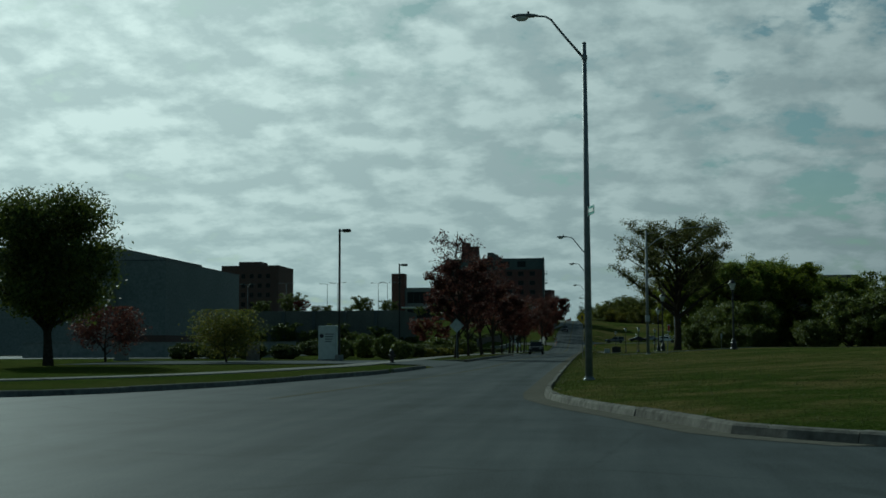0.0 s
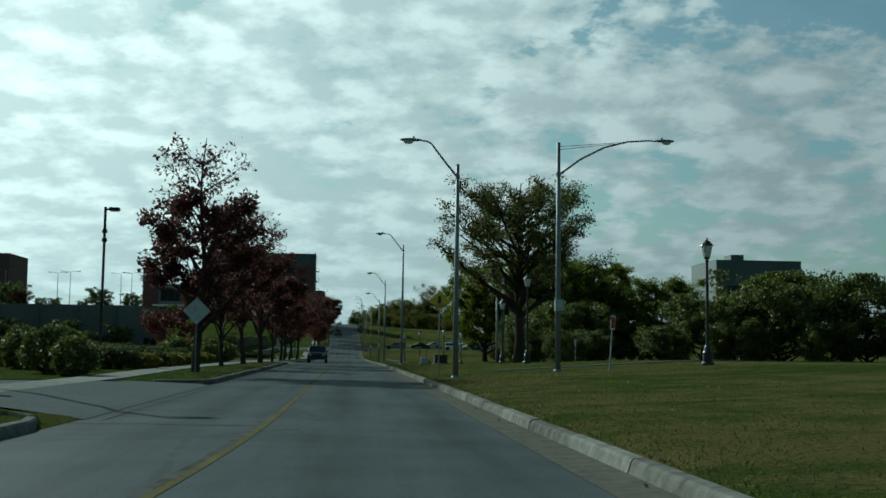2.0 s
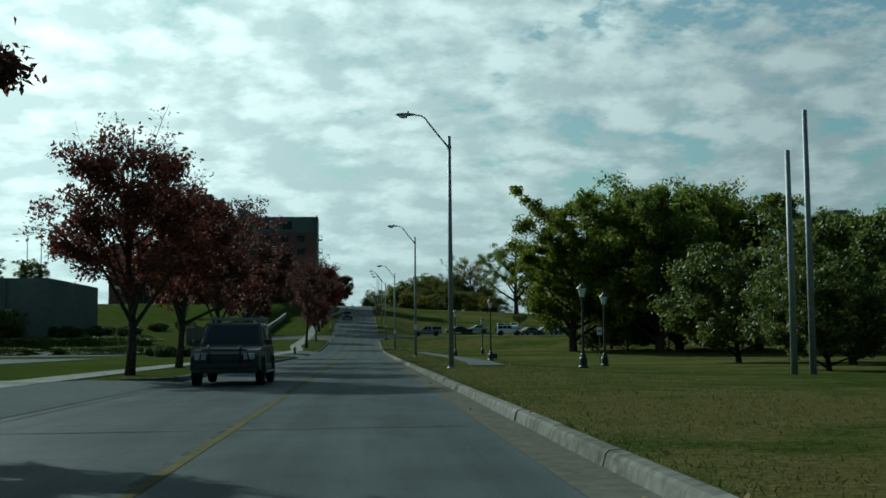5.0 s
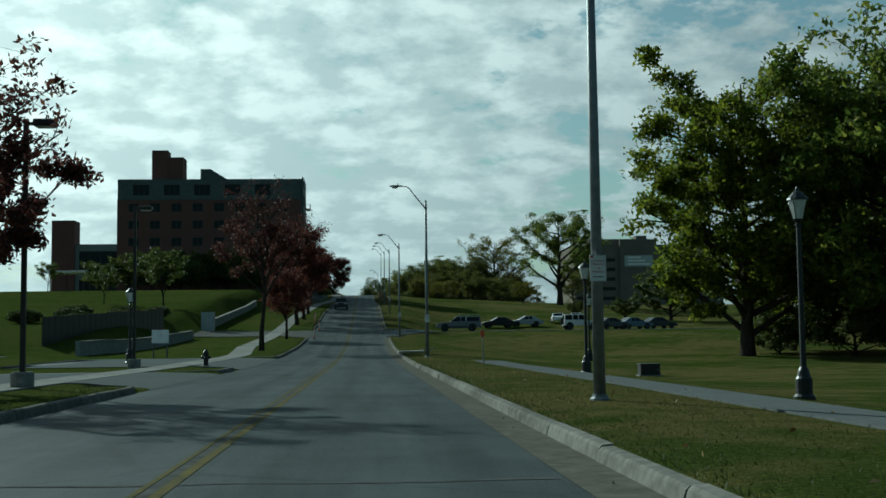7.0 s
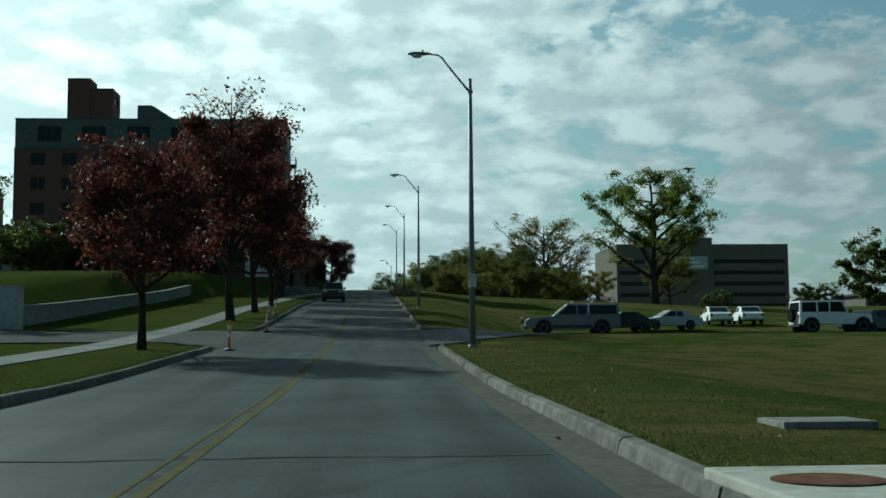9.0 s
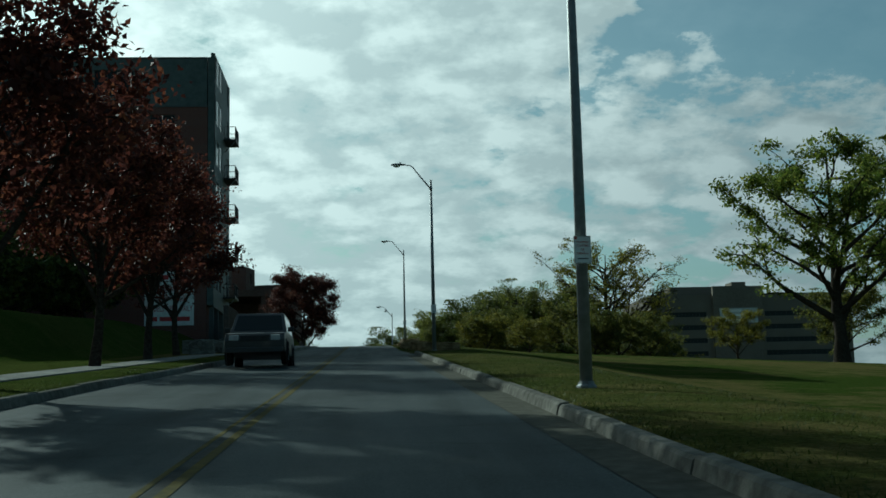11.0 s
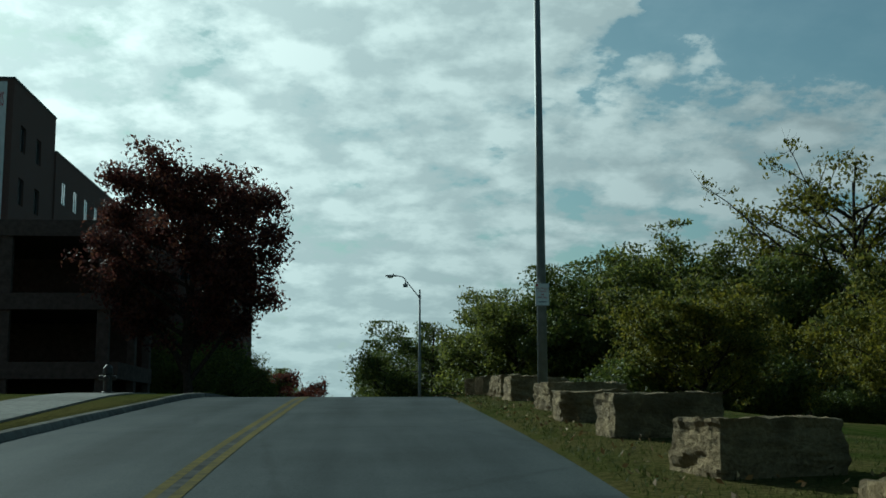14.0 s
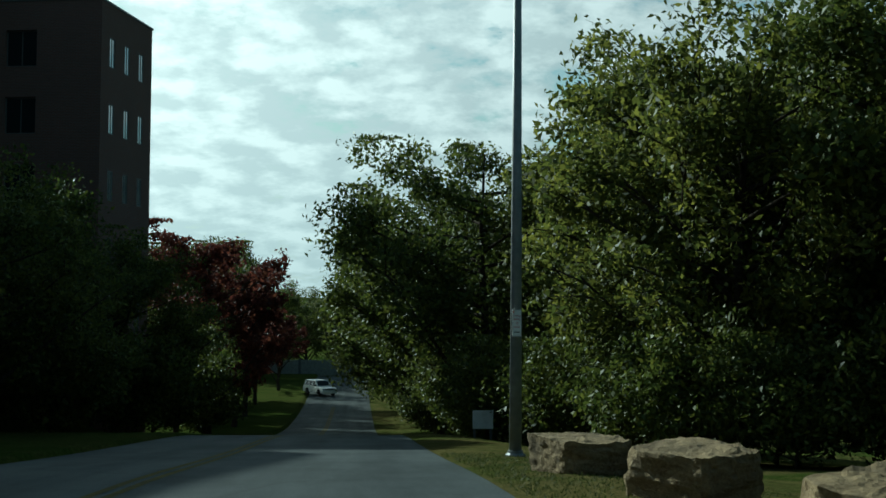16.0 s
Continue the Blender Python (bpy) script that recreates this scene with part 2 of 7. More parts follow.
def asphalt_material(name="asphalt", lift=1.0):
    m = bpy.data.materials.new(name)
    m.use_nodes = True
    n = Nodes(m.node_tree)
    co = n.add("ShaderNodeNewGeometry").outputs["Position"]
    x = n.add("ShaderNodeSeparateXYZ", {0: co}).outputs[0]
    long = n.add("ShaderNodeMapping", {"Vector": co, "Scale": (1.0, 0.06, 1.0)}).outputs[0]
    grain, patch, streak = n.noise(co, 40.0, 4.0, 0.7), n.noise(co, 0.35, 4.0, 0.6), n.noise(long, 1.6, 4.0, 0.6)
    t = n.math("ADD", n.math("MULTIPLY", grain, 0.4), n.math("ADD", n.math("MULTIPLY", patch, 0.3), n.math("MULTIPLY", streak, 0.3)))
    col = n.ramp(t, (0.4, tuple(lift * c for c in (0.051, 0.058, 0.058))), (0.5, tuple(lift * c for c in (0.08, 0.09, 0.09))), (0.6, tuple(lift * c for c in (0.11, 0.121, 0.12))))
    # wheel paths worn a little darker
    wheel = n.math("ABSOLUTE", n.math("SUBTRACT", n.math("ABSOLUTE", x), 2.0))
    worn = n.ramp(n.math("ABSOLUTE", n.math("SUBTRACT", wheel, 0.8)), (0.0, (0.82, 0.83, 0.84)), (0.55, (1, 1, 1)))
    col = n.mix(1.0, col, worn, "MULTIPLY")
    crack = n.add("ShaderNodeTexVoronoi", {"Vector": co, "Scale": 0.16}, feature="DISTANCE_TO_EDGE").outputs["Distance"]
    col = n.mix(n.ramp(n.math("ADD", crack, n.math("MULTIPLY", n.noise(co, 1.5), 0.05)), (0.026, (0.22, 0.22, 0.22)), (0.034, (0, 0, 0))), col, (0.02, 0.02, 0.02))
    b = n.add("ShaderNodeBump", {"Strength": 0.35, "Distance": 0.01, "Height": grain})
    bsdf = n.add("ShaderNodeBsdfPrincipled", {"Base Color": col, "Roughness": 0.6, "Specular IOR Level": 0.25, "Normal": b.outputs[0]})
    dull = n.add("ShaderNodeBsdfDiffuse", {"Color": col, "Roughness": 0.6, "Normal": b.outputs[0]})
    both = n.add("ShaderNodeMixShader", {0: 0.22, 1: dull.outputs[0], 2: bsdf.outputs[0]})
    n.add("ShaderNodeOutputMaterial", {"Surface": both.outputs[0]})
    return m


def brick_material(name, cols, mortar, scale=1.0):
    m = bpy.data.materials.new(name)
    m.use_nodes = True
    n = Nodes(m.node_tree)
    geo = n.add("ShaderNodeNewGeometry")
    p = n.add("ShaderNodeSeparateXYZ", {0: geo.outputs["Position"]}).outputs
    vec = n.add("ShaderNodeCombineXYZ", {0: n.math("ADD", p[0], p[1]), 1: p[2], 2: 0.0}).outputs[0]
    br = n.add("ShaderNodeTexBrick", {"Vector": vec, "Color1": (*cols[0], 1), "Color2": (*cols[1], 1), "Mortar": (*mortar, 1), "Scale": 1.0, "Mortar Size": 0.012, "Brick Width": 0.24 * scale, "Row Height": 0.08 * scale, "Bias": -0.1})
    stain = n.noise(geo.outputs["Position"], 0.35, 4.0)
    col = n.mix(n.math("MULTIPLY", stain, 0.6), br.outputs["Color"], cols[2])
    bsdf = n.add("ShaderNodeBsdfPrincipled", {"Base Color": col, "Roughness": 0.88, "Specular IOR Level": 0.2})
    n.add("ShaderNodeOutputMaterial", {"Surface": bsdf.outputs[0]})
    return m


GRASS = grass_material()
ASPHALT = asphalt_material()
DRIVE = material("drive_concrete", ((0.09, 0.096, 0.095), (0.108, 0.115, 0.113), (0.13, 0.137, 0.134)), 6.0, 0.85, bump=0.2)
CONCRETE = material("concrete", ((0.13, 0.125, 0.115), (0.21, 0.205, 0.19), (0.29, 0.283, 0.26)), 7.0, 0.85, bump=0.3, piece=0.1)
KERB = material("kerb_concrete", ((0.07, 0.067, 0.06), (0.14, 0.135, 0.12), (0.22, 0.212, 0.19)), 5.0, 0.88, bump=0.5, piece=0.16, coarse=0.4)
GUTTER = material("gutter_concrete", ((0.075, 0.072, 0.06), (0.1, 0.096, 0.081), (0.13, 0.125, 0.105)), 5.0, 0.88, bump=0.25)
GRAVEL = material("gravel", ((0.05, 0.05, 0.046), (0.11, 0.108, 0.1), (0.18, 0.176, 0.165)), 9.0, 0.95, bump=1.0, coarse=0.15)
YELLOW = material("yellow_paint", ((0.066, 0.068, 0.054), (0.112, 0.099, 0.053), (0.16, 0.133, 0.056)), 9.0, 0.8, coarse=0.4)
# same line paint, coloured brighter for the stretch past the building's shadow
YELLOW_SUNLIT = material("sunlit_yellow_paint", ((0.078, 0.075, 0.056), (0.138, 0.117, 0.056), (0.19, 0.155, 0.066)), 9.0, 0.8, coarse=0.4)
GALV = material("galvanised_steel", ((0.15, 0.16, 0.165), (0.2, 0.21, 0.215), (0.26, 0.27, 0.275)), 6.0, 0.6, 0.3)
BRONZE = material("dark_bronze_paint", ((0.015, 0.013, 0.012), (0.025, 0.022, 0.02), (0.04, 0.035, 0.03)), 6.0, 0.5, 0.2)
BLACK = material("black_paint", ((0.01, 0.01, 0.011), (0.018, 0.018, 0.02), (0.03, 0.03, 0.032)), 8.0, 0.45, 0.1)
LAMPGLASS = material("lamp_lens", ((0.5, 0.5, 0.46), (0.62, 0.62, 0.58), (0.7, 0.7, 0.66)), 9.0, 0.3)
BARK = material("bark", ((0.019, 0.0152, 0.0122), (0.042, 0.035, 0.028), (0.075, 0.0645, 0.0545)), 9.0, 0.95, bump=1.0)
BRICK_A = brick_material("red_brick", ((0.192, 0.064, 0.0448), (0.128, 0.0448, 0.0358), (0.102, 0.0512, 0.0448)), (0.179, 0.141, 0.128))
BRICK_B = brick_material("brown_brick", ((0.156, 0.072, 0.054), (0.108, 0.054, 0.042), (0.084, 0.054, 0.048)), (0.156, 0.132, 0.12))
PANEL = material("green_grey_panel", ((0.0562, 0.0688, 0.065), (0.0875, 0.104, 0.1), (0.119, 0.138, 0.131)), 2.0, 0.6)
STUCCO = material("grey_stucco", ((0.17, 0.176, 0.164), (0.23, 0.236, 0.224), (0.29, 0.296, 0.278)), 3.0, 0.9, bump=0.2)
TAN = material("tan_precast", ((0.115, 0.101, 0.085), (0.155, 0.138, 0.117), (0.195, 0.175, 0.148)), 3.0, 0.85)
GLASS = glassy("window_glass", (0.014, 0.018, 0.02), 0.25, 0.15)
SKYGLASS = glassy("reflective_glass", (0.5, 0.55, 0.56), 0.06, 0.5, 0.75)
FRAME = material("window_frame", ((0.05, 0.05, 0.05), (0.075, 0.075, 0.075), (0.1, 0.1, 0.1)), 5.0, 0.5)
ROOFING = material("roofing", ((0.05, 0.05, 0.05), (0.09, 0.09, 0.085), (0.13, 0.13, 0.12)), 3.0, 0.95)
WHITE = material("white_sheet", ((0.6, 0.6, 0.58), (0.72, 0.72, 0.7), (0.8, 0.8, 0.78)), 3.0, 0.6)
SIGNBACK = material("bare_aluminium", ((0.28, 0.29, 0.29), (0.36, 0.37, 0.37), (0.44, 0.45, 0.45)), 4.0, 0.45, 0.7)
REDPAINT = material("red_paint", ((0.25, 0.02, 0.015), (0.4, 0.03, 0.02), (0.5, 0.05, 0.03)), 7.0, 0.5)
ORANGE = material("orange_plastic", ((0.5, 0.1, 0.02), (0.65, 0.14, 0.03), (0.7, 0.2, 0.05)), 7.0, 0.5)
SIGNYELLOW = material("yellow_sign_sheet", ((0.5, 0.33, 0.02), (0.6, 0.4, 0.02), (0.66, 0.45, 0.04)), 4.0, 0.45)
INK = material("dark_lettering", ((0.03, 0.03, 0.035), (0.04, 0.04, 0.045), (0.05, 0.05, 0.055)), 5.0, 0.6)
REDINK = material("red_lettering", ((0.3, 0.03, 0.03), (0.38, 0.04, 0.04), (0.44, 0.05, 0.05)), 5.0, 0.6)


def rock_material(name, dark, mid, light):
    """Bedded stone: tilted layers, dark cracks, lichen blotches."""
    m = bpy.data.materials.new(name)
    m.use_nodes = True
    n = Nodes(m.node_tree)
    co = n.add("ShaderNodeNewGeometry").outputs["Position"]
    flat = n.add("ShaderNodeMapping", {"Vector": co, "Scale": (1.0, 1.0, 2.2), "Rotation": (0.1, 0.14, 0.0)}).outputs[0]
    layer, grain, blotch = n.noise(flat, 2.2, 6.0, 0.65, 0.6), n.noise(co, 26.0, 5.0, 0.7), n.noise(co, 1.7, 4.0, 0.6)
    col = n.ramp(n.math("ADD", n.math("MULTIPLY", layer, 0.5), n.math("MULTIPLY", grain, 0.5)), (0.36, dark), (0.5, mid), (0.68, light))
    col = n.mix(n.ramp(blotch, (0.5, (0, 0, 0)), (0.62, (0.7, 0.7, 0.7))), col, tuple(0.45 * c for c in mid))
    crack = n.add("ShaderNodeTexVoronoi", {"Vector": flat, "Scale": 1.3}, feature="DISTANCE_TO_EDGE").outputs["Distance"]
    gap = n.ramp(n.math("ADD", crack, n.math("MULTIPLY", grain, 0.04)), (0.03, (1, 1, 1)), (0.06, (0, 0, 0)))
    col = n.mix(n.math("MULTIPLY", gap, 0.08), col, tuple(0.5 * c for c in dark))
    h = n.math("SUBTRACT", n.math("ADD", n.math("MULTIPLY", layer, 1.0), n.math("MULTIPLY", grain, 0.55)), n.math("MULTIPLY", gap, 0.05))
    b = n.add("ShaderNodeBump", {"Strength": 1.0, "Distance": 0.06, "Height": h})
    bsdf = n.add("ShaderNodeBsdfPrincipled", {"Base Color": col, "Roughness": 0.92, "Specular IOR Level": 0.2, "Normal": b.outputs[0]})
    n.add("ShaderNodeOutputMaterial", {"Surface": bsdf.outputs[0]})
    return m


SANDSTONE = rock_material("sandstone", (0.1, 0.067, 0.032), (0.215, 0.152, 0.076), (0.33, 0.243, 0.13))
DECKWALL = material("weathered_precast", ((0.09, 0.09, 0.078), (0.13, 0.13, 0.113), (0.17, 0.168, 0.146)), 2.0, 0.9, bump=0.2, coarse=0.5)
GARAGE = material("brown_concrete", ((0.07, 0.055, 0.048), (0.1, 0.08, 0.07), (0.13, 0.106, 0.094)), 4.0, 0.9, bump=0.2)
GREYROCK = rock_material("grey_rock", (0.07, 0.07, 0.065), (0.15, 0.148, 0.136), (0.26, 0.255, 0.235))
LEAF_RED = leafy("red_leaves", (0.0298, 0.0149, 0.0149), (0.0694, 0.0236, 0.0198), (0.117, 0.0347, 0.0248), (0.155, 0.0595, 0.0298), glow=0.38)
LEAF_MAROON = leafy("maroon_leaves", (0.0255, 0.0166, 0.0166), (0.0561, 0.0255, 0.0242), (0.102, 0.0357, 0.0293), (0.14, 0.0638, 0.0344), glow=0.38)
LEAF_GREEN = leafy("green_leaves", (0.0374, 0.0624, 0.00936), (0.0749, 0.106, 0.0187), (0.137, 0.168, 0.0281), (0.25, 0.244, 0.0406), glow=0.5)
LEAF_OLIVE = leafy("olive_leaves", (0.028, 0.036, 0.01), (0.065, 0.078, 0.018), (0.12, 0.12, 0.024), (0.2, 0.165, 0.03), glow=0.45)
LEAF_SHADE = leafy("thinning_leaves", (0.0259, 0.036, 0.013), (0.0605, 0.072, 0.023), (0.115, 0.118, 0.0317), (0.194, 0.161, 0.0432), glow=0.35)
LEAF_DARK = leafy("dark_leaves", (0.0232, 0.0338, 0.00967), (0.0541, 0.0727, 0.0169), (0.1, 0.119, 0.0241), (0.164, 0.169, 0.0314), glow=0.35, gloss=0.2, rough=0.58)
LEAF_YELLOW = leafy("yellowing_leaves", (0.04, 0.045, 0.01), (0.1, 0.1, 0.015), (0.18, 0.16, 0.02), (0.26, 0.21, 0.03))
LEAF_LIME = leafy("lime_green_leaves", (0.03, 0.045, 0.006), (0.075, 0.1, 0.01), (0.14, 0.165, 0.016), (0.25, 0.25, 0.025), glow=0.55)
LEAF_WOOD = leafy("woodland_leaves", (0.03, 0.043, 0.012), (0.068, 0.083, 0.02), (0.128, 0.137, 0.028), (0.23, 0.22, 0.04), glow=0.5, gloss=0.2, rough=0.58)
LEAF_HEDGE = leafy("hedge_leaves", (0.0156, 0.0234, 0.0104), (0.039, 0.052, 0.0182), (0.078, 0.091, 0.026), (0.13, 0.13, 0.039), glow=0.25)

# ---------------------------------------------------------------- the lie of the land
ROAD_Y = [-200, 0, 40, 60, 80, 100, 140, 180, 220, 260, 280, 300, 320, 340, 360, 380, 400, 420, 440, 460, 470, 480, 490, 500, 515, 530, 550, 570, 590, 610, 650, 1200]
ROAD_Z = [0, 0, 0, 0.13, 0.18, 0.21, 0.24, 0.15, 0.06, 0.04, 0.18, 0.66, 1.53, 2.79, 4.32, 5.79, 7.27, 8.76, 10.26, 11.25, 11.21, 10.75, 10.12, 9.05, 7.65, 5.7, 3.2, 1.5, 0.6, 0.3, 0.2, 0.2]


def smooth_profile():
    ys = np.arange(-200.0, 1200.5, 1.0)
    zs = np.interp(ys, ROAD_Y, ROAD_Z)
    k = np.hanning(17)
    k /= k.sum()
    return ys, np.convolve(np.pad(zs, 8, mode="edge"), k, "valid")


PROF_Y, PROF_Z = smooth_profile()


def road_z(y):
    return np.interp(y, PROF_Y, PROF_Z)


def right_edge(y):
    return np.interp(y, [20, 22, 24, 25.5, 27.5, 31.5, 33.2, 35.6, 38, 41, 402, 412, 436, 460], [95, 40, 14, 8.8, 6.9, 5.75, 5.2, 4.55, 4.05, 3.88, 3.85, 3.45, 3.5, 3.75])


def left_edge(y):
    return np.interp(y, [30, 33, 35, 37, 39, 40.5, 43, 46, 50, 54, 57, 62, 70, 110, 150, 300, 370, 404, 420, 470, 700], [-95, -40, -18, -12, -8.8, -7.6, -6.5, -5.4, -4.6, -3.75, -3.25, -2.9, -2.8, -3.2, -3.85, -3.75, -4.1, -3.5, -2.75, -2.7, -3.4])


# openings in the kerbs where drives come in
LEFT_DRIVES = [(70.5, 88.0), (153.0, 172.0), (235.0, 249.0), (256.0, 277.0), (319.5, 333.0)]
RIGHT_DRIVES = [(319.0, 333.0)]


def opening(y, spans):
    """1 in a drive's opening, 0 outside it, with short ramps."""
    y = np.asarray(y, float)
    out = np.zeros_like(y)
    for a, b in spans:
        out = np.maximum(out, np.clip(np.minimum(y - a + 0.9, b + 0.9 - y) / 0.9, 0, 1))
    return out


def step(x):
    x = np.clip(x, 0, 1)
    return x * x * (3 - 2 * x)


def right_land(o, y):
    """Height of the ground o metres right of the right kerb."""
    o, y = np.asarray(o, float), np.asarray(y, float)
    base = road_z(y) + 0.14 - 0.11 * step((y - 401) / 5) - 0.12 * opening(y, RIGHT_DRIVES) * (1 - step(o / 2.5))
    mound = 0.05 * np.clip(o, 0, 14) * step((170 - y) / 60)
    low = np.interp(y, [150, 200, 260, 300, 318, 326, 345, 356, 372, 400, 430, 460, 480, 500, 540, 600], [0.25, -0.2, -0.65, 0.1, 1.5, 2.05, 2.2, 2.35, 3.6, 6.6, 9.0, 10.6, 10.2, 8.7, 4.0, 0.2])
    t = step((o - np.interp(y, [318, 328, 346, 358, 460, 480], [2.0, 1.0, 1.0, 2.0, 2.0, 1.0])) / np.interp(y, [318, 328, 346, 358, 460, 480], [9.0, 5.0, 5.0, 9.0, 9.0, 5.0]))
    z = base * (1 - t) + t * np.where(y < 150, base, low) + mound
    z = z - 0.05 * np.clip(o - 8, 0, 45) * step((y - 365) / 40)
    return z


def left_land(o, y):
    """Height of the ground o metres left of the left kerb."""
    o, y = np.asarray(o, float), np.asarray(y, float)
    base = road_z(y) + 0.14 - 0.05 * step((y - 401) / 5) - 0.12 * opening(y, LEFT_DRIVES) * (1 - step(o / 2.5))
    hill = np.interp(y, [250, 285, 300, 340, 370, 400, 425, 450, 500, 540, 600], [0.2, 0.5, 2.4, 5.0, 8.0, 10.0, 11.2, 11.8, 10.5, 6.6, 2.5])
    t = step((o - np.interp(y, [300, 330, 400, 440], [12.2, 11.5, 9.5, 7.0])) / np.interp(y, [300, 430], [3.0, 4.0])) * step((y - 270) / 20)
    return base * (1 - t) + t * np.maximum(base, hill)


def land(x, y):
    le, re = left_edge(y), right_edge(y)
    return float(np.where(x < le, left_land(le - x, y), np.where(x > re, right_land(x - re, y), road_z(y))))


# ---------------------------------------------------------------- building blocks


def mesh_object(name, verts, faces, mat, parent=None, smooth=False):
    me = bpy.data.meshes.new(name)
    me.from_pydata(verts if isinstance(verts, list) else np.asarray(verts).tolist(), [], faces if isinstance(faces, list) else np.asarray(faces).tolist())
    me.materials.append(mat)
    if smooth:
        me.polygons.foreach_set("use_smooth", [True] * len(me.polygons))
    ob = new(name, me)
    ob.parent = parent
    return ob


def part(name, bm, mat, parent=None, label="", smooth=False):
    me = bpy.data.meshes.new(name)
    bmesh.ops.recalc_face_normals(bm, faces=bm.faces)
    bm.to_mesh(me)
    bm.free()
    me.materials.append(mat)
    if smooth:
        me.polygons.foreach_set("use_smooth", [True] * len(me.polygons))
    ob = new(name, me)
    ob.parent = parent
    if label:
        tagged(ob, label)
    return ob


def root(name, x, y, z, label, category, group="", turn=0.0, kind=""):
    ob = new(name)
    ob.matrix_world = pose(x, y, z, 0, 0, turn)
    ob.empty_display_size = 0.2
    return tagged(ob, label, category, group, kind)


def box(bm, x0, x1, y0, y1, z0, z1, bevel=0.0, m=None):
    r = bmesh.ops.create_cube(bm, size=1.0)
    mat = Matrix.Translation(((x0 + x1) / 2, (y0 + y1) / 2, (z0 + z1) / 2)) @ Matrix.Diagonal((x1 - x0, y1 - y0, z1 - z0, 1))
    bmesh.ops.transform(bm, matrix=(m @ mat) if m else mat, verts=r["verts"])
    if bevel:
        edges = list({e for v in r["verts"] for e in v.link_edges})
        bmesh.ops.bevel(bm, geom=edges, offset=bevel, segments=2, affect="EDGES", profile=0.6)
    return bm


def boxed(x0, x1, y0, y1, z0, z1, bevel=0.0):
    return box(bmesh.new(), x0, x1, y0, y1, z0, z1, bevel)


def ring_tube(points, radii, sides=8, cap=True):
    """Vertices and faces of a tube along points."""
    pts = [Vector(p) for p in points]
    verts, faces = [], []
    ref = Vector((0.31, 0.17, 0.93))
    for i, p in enumerate(pts):
        d = (pts[min(i + 1, len(pts) - 1)] - pts[max(i - 1, 0)]).normalized()
        r = ref if abs(d.dot(ref)) < 0.95 else Vector((1, 0, 0))
        u = d.cross(r).normalized()
        w = d.cross(u)
        for k in range(sides):
            a = 2 * math.pi * k / sides
            verts.append(tuple(p + radii[i] * (math.cos(a) * u + math.sin(a) * w)))
    for i in range(len(pts) - 1):
        for k in range(sides):
            a, b = i * sides + k, i * sides + (k + 1) % sides
            faces.append((a, b, b + sides, a + sides))
    if cap:
        faces.append(tuple(range(sides))[::-1])
        faces.append(tuple(range((len(pts) - 1) * sides, len(pts) * sides)))
    return verts, faces


def tube(name, points, radii, mat, parent=None, sides=10, label=""):
    if not isinstance(radii, (list, tuple)):
        radii = [radii] * len(points)
    v, f = ring_tube(points, radii, sides)
    ob = mesh_object(name, v, f, mat, parent, smooth=True)
    if label:
        tagged(ob, label)
    return ob


def lathe(bm, profile, sides=16, m=None):
    """A turned shape from (radius, height) pairs."""
    rings = []
    for r, z in profile:
        ring = []
        for k in range(sides):
            a = 2 * math.pi * k / sides
            co = Vector((r * math.cos(a), r * math.sin(a), z))
            ring.append(bm.verts.new(m @ co if m else co))
        rings.append(ring)
    for a, b in zip(rings, rings[1:]):
        for k in range(sides):
            bm.faces.new((a[k], a[(k + 1) % sides], b[(k + 1) % sides], b[k]))
    bm.faces.new(rings[0][::-1])
    bm.faces.new(rings[-1])
    return bm


def turned(name, profile, mat, parent, sides=16, label=""):
    return part(name, lathe(bmesh.new(), profile, sides), mat, parent, label, smooth=False)


def strip(name, ys, xa, xb, za, zb, mat, parent=None, across=1):
    """A ribbon along the street between two edges given at each y."""
    verts, faces = [], []
    n = across + 1
    for y, x0, x1, z0, z1 in zip(ys, xa, xb, za, zb):
        for k in range(n):
            t = k / across
            verts.append((x0 + (x1 - x0) * t, y, z0 + (z1 - z0) * t))
    for i in range(len(ys) - 1):
        for k in range(across):
            a = i * n + k
            faces.append((a, a + 1, a + n + 1, a + n))
    return mesh_object(name, verts, faces, mat, parent)


def slab(name, outline, thick, mat, lift=0.03, parent=None):
    """A paved slab that follows the land: outline of (x, y) rows of left and right points."""
    verts, faces = [], []
    for (xa, ya), (xb, yb) in outline:
        for k in range(7):
            t = k / 6
            x, y = xa + (xb - xa) * t, ya + (yb - ya) * t
            verts.append((x, y, land(x, y) + lift))
    n = len(outline)
    for i in range(n - 1):
        for k in range(6):
            a = i * 7 + k
            faces.append((a, a + 1, a + 8, a + 7))
    ob = mesh_object(name, verts, faces, mat, parent)
    bm = bmesh.new()
    bm.from_mesh(ob.data)
    bmesh.ops.recalc_face_normals(bm, faces=bm.faces)
    if sum(f.normal.z for f in bm.faces) < 0:
        bmesh.ops.reverse_faces(bm, faces=bm.faces)
    r = bmesh.ops.extrude_face_region(bm, geom=list(bm.faces))
    low = [v for v in r["geom"] if isinstance(v, bmesh.types.BMVert)]
    bmesh.ops.translate(bm, verts=low, vec=(0, 0, -thick))
    bmesh.ops.recalc_face_normals(bm, faces=bm.faces)
    bm.to_mesh(ob.data)
    bm.free()
    return ob

# ---------------------------------------------------------------- ground, road, kerbs, pavements


